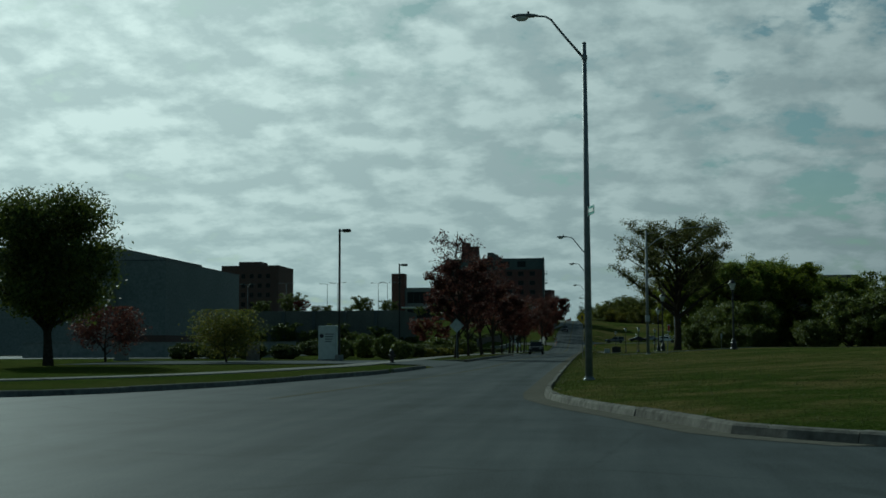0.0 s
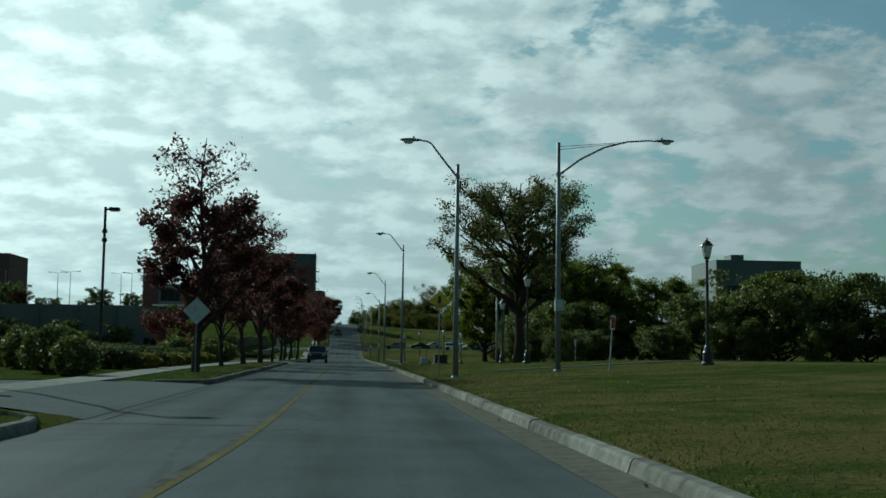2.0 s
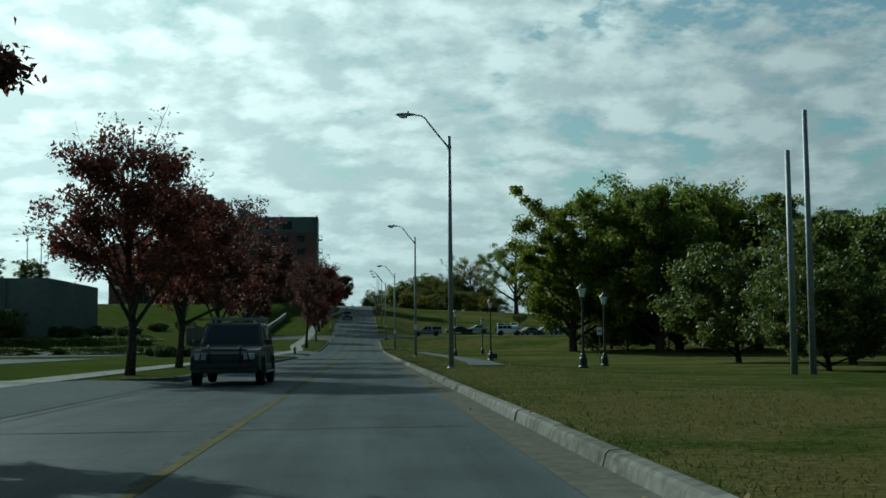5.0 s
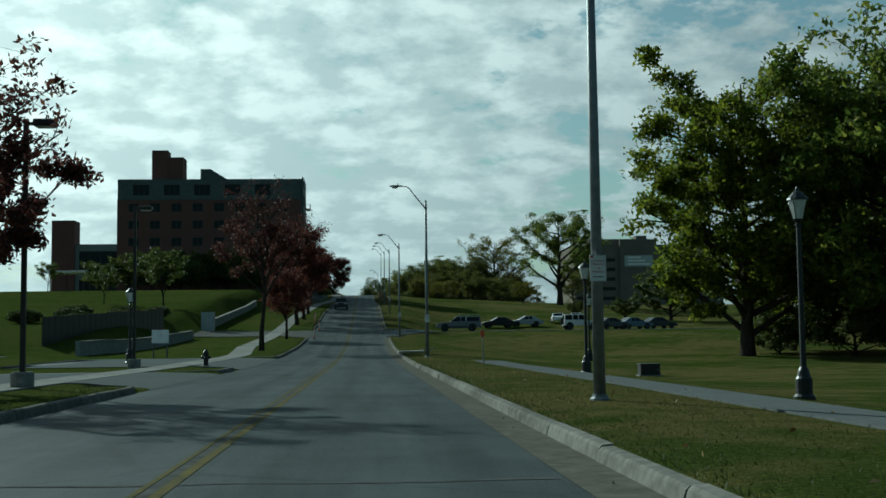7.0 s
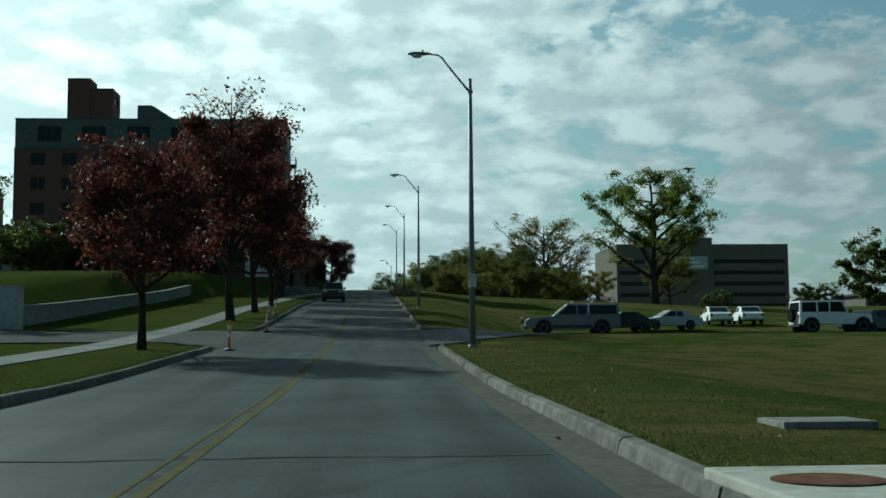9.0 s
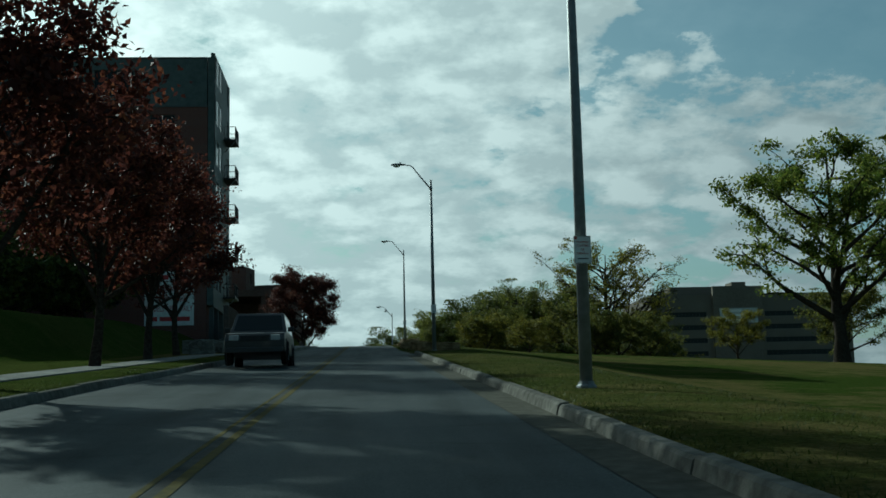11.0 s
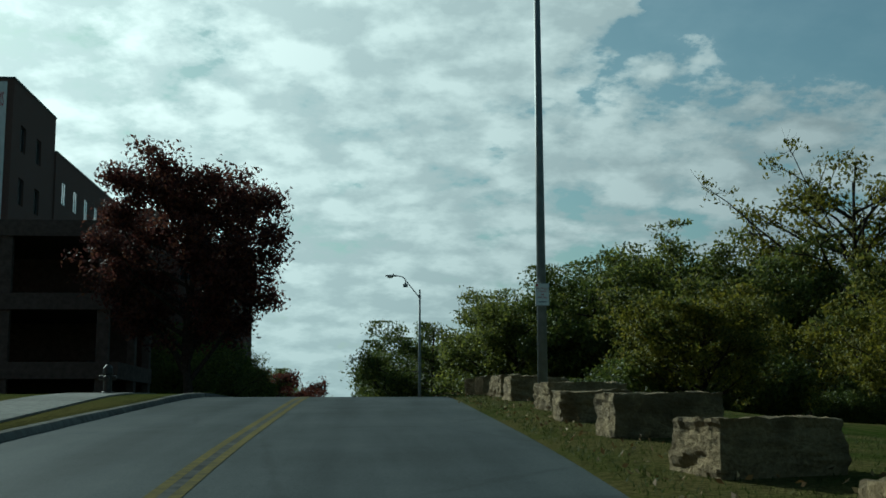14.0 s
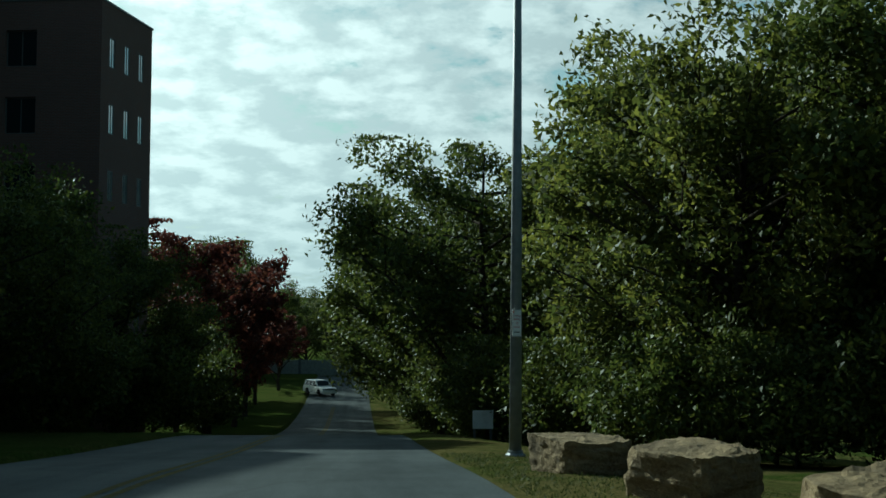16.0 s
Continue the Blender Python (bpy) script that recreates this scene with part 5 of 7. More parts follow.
def block(name, parent, x0, x1, y0, y1, z0, z1, mat, roof=ROOFING, front=(), right=(), parapet=0.5, bars=1, pane=GLASS, inset=0.45):
    """A rectangular block of a building with window openings on its front (toward -y) and right (toward +x) walls."""
    facade(name, parent, (x0, y0, z0), (1, 0, 0), x1 - x0, z1 - z0, list(front), mat, bars=bars)
    facade(name, parent, (x1, y0 + 0.3, z0), (0, 1, 0), y1 - y0 - 0.6, z1 - z0, list(right), mat, bars=bars, pane=pane, inset=inset)
    facade(name, parent, (x1, y1, z0), (-1, 0, 0), x1 - x0, z1 - z0, [], mat)
    facade(name, parent, (x0, y1 - 0.3, z0), (0, -1, 0), y1 - y0 - 0.6, z1 - z0, [], mat)
    part("roof", boxed(x0 + 0.3, x1 - 0.3, y0 + 0.3, y1 - 0.3, z1 - parapet - 0.3, z1 - parapet), roof, parent)
    part("floor_slab", boxed(x0 + 0.3, x1 - 0.3, y0 + 0.3, y1 - 0.3, z0 - 0.5, z0 + 0.1), CONCRETE, parent)
    cop = bmesh.new()
    for a, b, c, d in ((x0 - 0.05, x1 + 0.05, y0 - 0.05, y0 + 0.35), (x0 - 0.05, x1 + 0.05, y1 - 0.35, y1 + 0.05), (x0 - 0.05, x0 + 0.35, y0 + 0.36, y1 - 0.36), (x1 - 0.35, x1 + 0.05, y0 + 0.36, y1 - 0.36)):
        box(cop, a, b, c, d, z1 + 0.003, z1 + 0.12)
    part("coping", cop, FRAME, parent)


def rows_of_windows(width, first, pitch, w, floors, z0, floor_h, sill, h, skip=()):
    out = []
    for f in range(floors):
        u, k = first, 0
        while u + w < width - 0.3:
            if (f, k) not in skip:
                out.append((u, u + w, z0 + f * floor_h + sill, z0 + f * floor_h + sill + h))
            u += pitch
            k += 1
    return out


def apartment_building():
    """Red brick block at the top of the hill, with a dark metal top storey, a stair tower and balconies to the street."""
    r = root("apartment_building", 0, 0, 0, "dark red brick apartment block with a metal-clad top storey and balconies", "building")
    fx0, fx1, fy, gz = -47.3, -11.1, 436.5, 9.0
    front = rows_of_windows(36.2, 2.2, 4.2, 2.0, 5, 3.7, 3.42, 0.9, 1.7)
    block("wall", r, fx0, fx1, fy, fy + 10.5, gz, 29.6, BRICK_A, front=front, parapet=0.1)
    front2 = rows_of_windows(36.0, 3.0, 6.0, 3.2, 1, 0.0, 3.9, 0.8, 2.2)
    block("upper_wall", r, fx0 + 0.05, fx1 - 0.05, fy + 0.1, fy + 10.4, 29.75, 33.7, PANEL, front=front2, right=rows_of_windows(9.6, 1.2, 3.4, 2.2, 1, 0.0, 3.9, 0.8, 2.2), bars=2)
    # tower and pitched plant room on the roof
    block("stair_tower", r, -41.1, -38.0, fy + 3.0, fy + 7.0, 33.2, 40.0, BRICK_A, parapet=0.2)
    block("stair_tower", r, -38.0, -34.9, fy + 3.2, fy + 8.0, 33.2, 38.6, BRICK_A, right=[(1.0, 3.2, 3.4, 4.6)], parapet=0.2)
    bm = bmesh.new()
    pts = [(-31.4, 33.2), (-31.4, 36.3), (-29.4, 36.3), (-25.6, 33.9), (-25.6, 33.2)]
    a = [bm.verts.new((x, fy + 3, z)) for x, z in pts]
    b = [bm.verts.new((x, fy + 9, z)) for x, z in pts]
    bm.faces.new(a)
    bm.faces.new(b[::-1])
    for i in range(5):
        bm.faces.new((a[i], b[i], b[(i + 1) % 5], a[(i + 1) % 5]))
    part("plant_room", bm, PANEL, r)
    # bay toward the street with its balconies
    bay = []
    for f in range(6):
        for u0, u1 in ((0.35, 0.75), (1.5, 3.0), (3.5, 4.9), (8.4, 9.1), (9.4, 10.1)):
            bay.append((u0, u1, 1.35 + 3.42 * f, 3.55 + 3.42 * f))
    facade("bay_wall", r, (-10.55, fy, 13.5), (0, 1, 0), 10.4, 20.3, bay, PANEL, pane=SKYGLASS, inset=0.03)
    facade("bay_wall", r, (-11.05, fy - 0.02, 13.5), (1, 0, 0), 0.5, 20.3, [], PANEL)
    part("bay_soffit", boxed(-11.05, -10.56, fy + 0.3, fy + 10.3, 13.4, 13.5), PANEL, r)
    for y in (437.2, 440.2, 443.4, 446.4):
        part("bay_column", boxed(-10.95, -10.6, y - 0.2, y + 0.2, 8.5, 13.39, 0.02), DRIVE, r)
    for f in range(5):
        z = 14.75 + 3.42 * f
        bal = part("balcony", boxed(-10.52, -9.5, 442.5, 445.1, z - 0.16, z, 0.01), BLACK, r, "black steel balcony with a thin railing")
        for x, y in ((-9.55, 442.55), (-9.55, 443.8), (-9.55, 445.05), (-10.45, 442.55), (-10.45, 445.05)):
            part("railing_post", boxed(x - 0.025, x + 0.025, y - 0.025, y + 0.025, z + 0.001, z + 1.1), BLACK, bal)
        for k in range(1, 16):
            y = 442.55 + 2.5 * k / 16
            if k not in (8,):
                part("baluster", boxed(-9.56, -9.54, y - 0.01, y + 0.01, z + 0.1, z + 1.05), BLACK, bal)
        for zz in (0.06, 1.05):
            part("rail", boxed(-9.575, -9.525, 442.58, 445.02, z + zz, z + zz + 0.045), BLACK, bal)
            part("rail", boxed(-10.42, -9.58, 442.53, 442.57, z + zz, z + zz + 0.045), BLACK, bal)
            part("rail", boxed(-10.42, -9.58, 445.03, 445.07, z + zz, z + zz + 0.045), BLACK, bal)
        tube("brace", [(-9.6, 442.8, z - 0.17), (-10.51, 442.8, z - 1.2)], 0.03, GALV, bal, 6, "pale steel brace")
    banner(r, -15.9, -12.05, fy - 0.06, 11.9, 16.25)


def banner(parent, x0, x1, y, z0, z1):
    """A white sales banner with red and grey lines of letters, fixed flat to the wall."""
    sheet = part("banner", boxed(x0, x1, y - 0.02, y + 0.03, z0, z1, 0.008), WHITE, parent, "white sales banner with red lettering")
    h = (z1 - z0)
    lines = (("CONDOMINIUMS", 0.88, 0.1, 0.46, 0.74), ("1 & 2 BEDROOMS", 0.68, 0.1, 0.74, 0.52), ("5 PENTHOUSES", 0.5, 0.1, 0.66, 0.5), ("MODELS OPEN DAILY", 0.31, 0.105, 0.94, 0.5))
    for text, f, size, wide, mid in lines:
        lettering(text, sheet, x0 + mid * (x1 - x0), y - 0.024, z0 + f * h, wide * (x1 - x0), size * h, REDINK)
    for a, b, f in ((0.03, 0.19, 0.88), (0.22, 0.48, 0.88), (0.08, 0.26, 0.12), (0.31, 0.92, 0.12)):
        part("lettering_bar", boxed(x0 + a * (x1 - x0), x0 + b * (x1 - x0), y - 0.03, y - 0.0205, z0 + (f - 0.04) * h, z0 + (f + 0.04) * h), REDINK, sheet)


apartment_building()


def brick_row():
    """The lower brown brick block behind the first, stepping down along the street, over an open concrete garage."""
    r = root("apartment_building", 0, 0, 0, "brown brick apartment block stepping down along the street", "building")
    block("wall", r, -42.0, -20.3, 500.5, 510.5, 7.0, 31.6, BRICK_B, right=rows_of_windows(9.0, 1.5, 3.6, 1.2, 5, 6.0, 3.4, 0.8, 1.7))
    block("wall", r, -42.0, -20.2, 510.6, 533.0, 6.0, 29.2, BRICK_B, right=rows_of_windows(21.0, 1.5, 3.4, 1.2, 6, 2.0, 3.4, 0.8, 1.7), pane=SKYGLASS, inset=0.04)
    banner(r, -26.2, -20.7, 500.44, 22.2, 31.4)
    # concrete garage frame toward the street
    g = root("parking_garage", 0, 0, 0, "open concrete parking garage with dark bays beneath the brick block", "garage")
    for z in (12.9, 16.2, 19.75):
        part("beam", boxed(-30.0, -10.6, 485.0, 485.5, z - 0.45, z + 0.35, 0.02), GARAGE, g)
        part("beam", boxed(-10.6, -10.1, 485.0, 494.0, z - 0.45, z + 0.35, 0.02), GARAGE, g)
        part("deck", boxed(-30.0, -10.65, 485.55, 492.9, z - 0.4, z - 0.1), GARAGE, g)
        part("deck", boxed(-30.0, -10.65, 493.0, 494.0, z - 0.4, z - 0.1), GARAGE, g)
    part("back_wall", boxed(-30.0, -10.7, 494.1, 494.4, 5.0, 19.9), GARAGE, g)
    for x in (-29.7, -25.0, -20.3, -15.6, -10.9):
        part("column", boxed(x - 0.3, x + 0.3, 485.1, 485.45, 6.5, 19.3, 0.03), GARAGE, g)
    for y in (489.5, 493.6):
        part("column", boxed(-10.55, -10.15, y - 0.3, y + 0.3, 5.0, 19.3, 0.03), GARAGE, g)


brick_row()


def corner_block():
    """The six-storey brick block past the crest."""
    r = root("apartment_building", -10.95, 539.4, 0, "six-storey brown brick block on the far slope", "building", turn=-11)
    right = rows_of_windows(6.4, 0.75, 2.0, 0.7, 6, 3.2, 3.5, 1.0, 1.6)
    front = rows_of_windows(24.0, 2.0, 4.2, 1.7, 6, 3.2, 3.5, 0.9, 1.9)
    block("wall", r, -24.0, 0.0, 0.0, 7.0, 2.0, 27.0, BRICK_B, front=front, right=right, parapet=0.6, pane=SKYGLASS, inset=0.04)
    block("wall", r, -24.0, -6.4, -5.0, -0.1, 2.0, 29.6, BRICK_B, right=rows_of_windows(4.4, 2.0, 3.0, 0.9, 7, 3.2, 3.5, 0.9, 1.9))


corner_block()


def warehouse():
    r = root("arena_building", 0, 0, 0, "large windowless grey building with a flat roof", "building")
    block("wall", r, -59.0, -52.0, 163.5, 197.0, -0.5, 13.2, STUCCO, parapet=0.2)
    block("wall", r, -92.0, -59.1, 161.0, 199.0, -0.5, 15.0, STUCCO, parapet=0.2)
    part("plinth", boxed(-58.9, -51.8, 163.3, 163.48, -0.5, 3.0), BRICK_B, r)
    part("plinth", boxed(-51.98, -51.8, 163.5, 197.2, -0.5, 3.0), BRICK_B, r)


warehouse()


def far_buildings():
    r = root("tower_block", 0, 0, 0, "dark brick tower block seen over the roofs", "building")
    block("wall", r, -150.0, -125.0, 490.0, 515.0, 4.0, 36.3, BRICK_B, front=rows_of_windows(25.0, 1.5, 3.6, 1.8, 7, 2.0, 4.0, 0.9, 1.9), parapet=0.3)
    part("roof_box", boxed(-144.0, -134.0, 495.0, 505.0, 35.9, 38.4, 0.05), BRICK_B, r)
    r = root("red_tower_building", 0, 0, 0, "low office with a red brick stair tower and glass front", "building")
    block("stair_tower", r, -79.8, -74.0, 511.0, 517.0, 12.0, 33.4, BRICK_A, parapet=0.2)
    block("wall", r, -74.0, -50.0, 512.0, 530.0, 12.0, 27.2, STUCCO, front=[(1.0, 23.0, 2.0, 6.0), (1.0, 23.0, 8.5, 13.5)], bars=7)
    c = root("canopy", 0, 0, 0, "white flat canopy roof on slim posts", "canopy")
    part("roof", boxed(-67.0, -55.0, 458.0, 464.0, 16.6, 17.1, 0.03), WHITE, c)
    for x in (-66.0, -62.5, -59.0, -55.6):
        part("post", boxed(x - 0.1, x + 0.1, 458.5, 458.7, 8.0, 16.59), BRONZE, c)
    # hospital on the right
    h = root("hospital", 0, 0, 0, "long tan hospital block with bands of dark windows", "building")
    bands = [(2.0, 72.0, 3.0 + 4.4 * k, 4.7 + 4.4 * k) for k in range(8)]
    block("wall", h, 97.0, 166.0, 726.0, 770.0, 2.0, 43.4, TAN, front=[(1.0, 19.0, b[2], b[3]) for b in bands] + [(39.0, 67.5, b[2], b[3]) for b in bands], bars=14)
    part("stair_core", boxed(118.0, 135.0, 724.5, 725.9, 2.0, 46.0, 0.05), TAN, h)
    part("roof_box", boxed(128.0, 133.0, 735.0, 742.0, 42.9, 48.5, 0.05), TAN, h)
    part("roof_box", boxed(106.0, 127.0, 735.0, 745.0, 42.9, 47.0, 0.05), TAN, h)
    sg = part("logo_board", boxed(120.0, 133.0, 724.3, 724.45, 33.5, 38.5), SIGNBACK, h, "pale panel with plain bars")
    for k in range(3):
        part("lettering_bar", boxed(121.5, 131.5 - 2 * k, 724.15, 724.29, 34.2 + 1.5 * k, 35.0 + 1.5 * k), WHITE, sg)


far_buildings()

# ---------------------------------------------------------------- shrubs


def bush(name, seed, rx, ry, h, leaves, leaf, mat, label, square=2.0):
    """A shrub: short stems under a dense skin of leaves with a lumpy outline."""
    rng = np.random.default_rng(seed)
    thing = root(name, 0, 0, 0, label, "shrub")
    verts, faces = [], []
    for k in range(7):
        a = 2 * math.pi * k / 7
        v, f = ring_tube([(0.05 * math.cos(a), 0.05 * math.sin(a), 0), (0.5 * rx * math.cos(a), 0.5 * ry * math.sin(a), h * 0.75)], [0.02, 0.008], 4, False)
        b = len(verts)
        verts += v
        faces += [tuple(i + b for i in q) for q in f]
    mesh_object("stems", verts, faces, BARK, thing)
    d = rng.normal(0, 1, (leaves, 3))
    d /= (np.abs(d) ** square).sum(1)[:, None] ** (1 / square)
    lump = 1 + 0.13 * np.sin(3.1 * d[:, 0] + seed) * np.cos(2.7 * d[:, 1] - seed) + 0.1 * np.sin(7 * d[:, 2] + 5 * d[:, 0] + seed)
    rad = (0.72 + 0.28 * rng.random(leaves)) * lump
    c = d * rad[:, None] * np.array([rx, ry, h / 2]) + np.array([0, 0, h * 0.5])
    c[:, 2] = np.maximum(c[:, 2], 0.03)
    crown_mesh(c, leaf, rng, mat, thing, "foliage")
    return thing


def shrubs():
    round_hedge = bush("round_hedge", 1, 0.85, 0.85, 1.5, 3600, 0.12, LEAF_DARK, "clipped round dark green hedge beside the pavement", 2.6)
    low = bush("low_shrub", 2, 1.1, 1.0, 0.95, 3000, 0.13, LEAF_HEDGE, "low olive-green shrub in the planting bed")
    gold = bush("low_shrub", 3, 0.95, 0.9, 0.8, 2600, 0.12, LEAF_YELLOW, "low yellow-green shrub in the planting bed")
    thick = make_tree(44, 3.7, 0.15, 2.0, 13000, 0.16, LEAF_DARK, limbs=30, trunk_r=0.05, lift=0.3, spread=0.32, label="tall dark undergrowth at the edge of the wood", name="undergrowth")
    plan = [(round_hedge, (-9.6, 95.6, 1.15), (-10.4, 101.0, 1.15), (-12.6, 103.5, 1.2), (-7.9, 92.0, 0.85), (-13.5, 98.5, 1.0), (-9.0, 139.0, 0.9), (-9.2, 143.5, 0.9), (-9.6, 146.5, 1.2), (-10.8, 149.5, 1.25), (-9.2, 150.3, 1.1), (-12.8, 148.0, 1.3), (-13.8, 151.0, 1.2), (-12.0, 144.0, 1.2)),
            (low, (-9.4, 106.0, 1.1), (-10.6, 110.0, 1.1), (-9.0, 113.5, 1.0), (-10.0, 121.0, 1.1), (-9.6, 127.0, 1.0), (-10.6, 133.0, 1.1), (-12.0, 115.0, 1.2), (-12.4, 124.0, 1.2), (-12.5, 131.0, 1.2), (-11.5, 147.0, 1.1), (-14.5, 118.5, 1.4), (-15.5, 126.0, 1.5), (-14.8, 134.5, 1.4), (-16.2, 110.5, 1.3), (-17.8, 121.5, 1.6), (-18.2, 131.0, 1.6), (-17.0, 140.0, 1.5), (-14.2, 142.5, 1.3), (-20.5, 126.5, 1.7), (-20.8, 137.0, 1.7), (-23.5, 131.5, 1.8),
             (-22.5, 304.0, 1.3), (-20.0, 309.0, 1.3), (-24.5, 310.0, 1.5), (-21.0, 316.0, 1.4), (-26.0, 318.0, 1.5), (-19.0, 322.0, 1.2), (-29.0, 312.0, 1.4), (-31.0, 300.0, 1.6), (-35.0, 301.0, 1.6), (-39.0, 300.0, 1.6), (-43.0, 302.0, 1.7), (-47.0, 300.0, 1.6), (-51.0, 301.0, 1.7), (-27.5, 292.0, 1.3), (-31.5, 290.0, 1.4), (-13.4, 238.0, 1.0), (-11.8, 236.0, 0.9), (-15.0, 237.0, 1.0), (-16.5, 240.0, 1.1), (-20.0, 96.0, 1.3), (-23.0, 98.0, 1.3), (-26.0, 99.0, 1.3), (-17.5, 97.0, 1.2)),
            (gold, (-8.7, 109.0, 1.0), (-8.8, 117.5, 1.0), (-9.2, 124.0, 1.0), (-9.0, 130.0, 1.0), (-9.1, 135.5, 1.0), (-10.3, 103.0, 0.8), (-12.3, 240.0, 0.8)),
            (thick, (9.6, 506.0, 0.85), (11.8, 503.6, 0.75), (14.6, 503.0, 0.95), (17.8, 502.0, 0.9), (21.5, 501.0, 1.05), (26.0, 500.0, 1.0), (8.6, 511.0, 0.9), (12.6, 507.0, 1.1), (16.4, 506.0, 1.2), (20.0, 505.0, 1.2), (8.0, 517.0, 1.0), (7.8, 528.0, 1.0), (7.6, 540.0, 1.0), (7.6, 552.0, 1.0), (7.8, 566.0, 1.0),
             (9.8, 471.0, 0.4), (13.0, 476.0, 0.75), (15.0, 474.0, 0.45), (19.0, 480.0, 0.95), (21.5, 476.0, 0.5), (25.5, 482.0, 0.9), (29.0, 478.0, 0.6), (33.5, 481.0, 1.0), (8.0, 486.5, 0.4),
             (-9.0, 497.0, 0.75), (-8.2, 503.0, 0.75), (-8.8, 522.0, 1.1), (-8.4, 532.0, 1.2), (-8.6, 543.0, 1.3), (-12.0, 526.0, 1.5), (-7.6, 556.0, 1.0))]
    long_hedge = bush("clipped_hedge", 6, 9.0, 0.9, 1.5, 13000, 0.2, LEAF_DARK, "long clipped dark hedge along the car park", 7.0)
    plan.append((long_hedge, (-34.0, 287.0, 1.0), (-52.0, 288.0, 1.0), (-70.0, 289.0, 1.0), (-26.0, 262.0, 0.6), (-38.0, 261.0, 0.6), (-27.0, 176.0, 0.8), (-42.0, 177.0, 0.8), (-24.0, 148.0, 0.7)))
    for src, *spots in plan:
        for i, (x, y, s) in enumerate(spots):
            turn = 0 if src is long_hedge else i * 53
            t = place(src, x, y, turn, s, 0.03) if i == 0 else copy_at(src, x, y, turn, s, 0.03)
            tagged(t, group="planting along the pavement" if src is not thick else "undergrowth")


shrubs()

# ---------------------------------------------------------------- walls and rocks


def retaining_wall(pts, h0, h1, thick=0.35, label="grey block retaining wall with a pale coping"):
    """A low wall along (x, y) points, its top h0..h1 metres over the land."""
    r = root("retaining_wall", pts[0][0], pts[0][1], land(*pts[0]), label, "wall")
    inv = r.matrix_world.inverted()
    fine = resample([(x, y, 0.0) for x, y in pts], 1.2)
    n = len(fine) - 1
    tops = [max(land(x, y), land(x + 0.6, y)) + h0 + (h1 - h0) * i / n for i, (x, y, _) in enumerate(fine)]
    for name, t, lo, hi, mat in (("wall_body", thick, -1.2, 0.0, STUCCO), ("coping", thick + 0.1, 0.002, 0.1, CONCRETE)):
        verts, faces = [], []
        for i, (x, y, _) in enumerate(fine):
            xa, ya, _ = fine[max(i - 1, 0)]
            xb, yb, _ = fine[min(i + 1, n)]
            d = Vector((xb - xa, yb - ya, 0)).normalized()
            m = Vector((d.y, -d.x, 0)) * t / 2
            for s, hh in ((-1, lo), (1, lo), (1, hi), (-1, hi)):
                z = tops[i] + hh if name == "coping" or hh == 0.0 else land(x, y) - 0.6
                verts.append(inv @ Vector((x + s * m.x, y + s * m.y, z)))
        for i in range(n):
            for k in range(4):
                a, b = i * 4 + k, i * 4 + (k + 1) % 4
                faces.append((a, b, b + 4, a + 4))
        faces += [(0, 1, 2, 3), (n * 4 + 3, n * 4 + 2, n * 4 + 1, n * 4)]
        mesh_object(name, [tuple(v) for v in verts], faces, mat, r)
    return r


retaining_wall([(-17.5, 284.0), (-16.2, 290.0), (-15.7, 300.0), (-15.3, 310.0), (-14.9, 318.6)], 0.9, 0.75)
retaining_wall([(-15.6, 335.0), (-15.4, 350.0), (-15.2, 366.0), (-15.0, 384.0)], 1.0, 0.7)
retaining_wall([(-46.0, 112.0), (-30.0, 112.0), (-20.0, 113.0)], 1.3, 1.3, label="low grey wall along the car park")


def dark_screen():
    r = root("screen_wall", -21.0, 298.6, land(-21, 299), "long dark slatted screen wall above the retaining wall", "screen")
    inv = r.matrix_world.inverted()
    a, b = Vector((-21.5, 290.0, 0)), Vector((-17.2, 315.0, 0))
    n = 24
    for i in range(n):
        p, q = a.lerp(b, i / n), a.lerp(b, (i + 0.93) / n)
        d = (q - p)
        m = Matrix.Translation(inv @ Vector(((p.x + q.x) / 2, (p.y + q.y) / 2, 2.3 + 1.2 * i / n))) @ Matrix.Rotation(math.atan2(d.y, d.x), 4, "Z")
        part("board", box(bmesh.new(), -d.length / 2, d.length / 2, -0.03, 0.03, -1.9, 0.95, 0.006, m), BRONZE, r)


dark_screen()


def parking_deck():
    r = root("parking_deck", 0, 0, 0, "broad grey concrete parking deck with a plain front wall", "parking deck")
    part("front_wall", boxed(-140.0, -42.0, 300.0, 300.5, -0.5, 10.6), DECKWALL, r)
    part("side_wall", boxed(-42.5, -42.0, 300.55, 330.0, -0.5, 10.6), DECKWALL, r)
    part("deck", boxed(-140.0, -42.55, 300.55, 330.0, 9.2, 9.7), DRIVE, r)
    for k in range(12):
        x = -136.0 + 8 * k
        part("pier", boxed(x - 0.4, x + 0.4, 299.6, 299.98, -0.5, 10.4, 0.03), DRIVE, r)
    for k in range(5):
        x = -112.0 + 8.0 * k
        part("doorway", boxed(x + 1.0, x + 3.4, 299.94, 299.995, 1.0, 4.0), BRONZE, r)


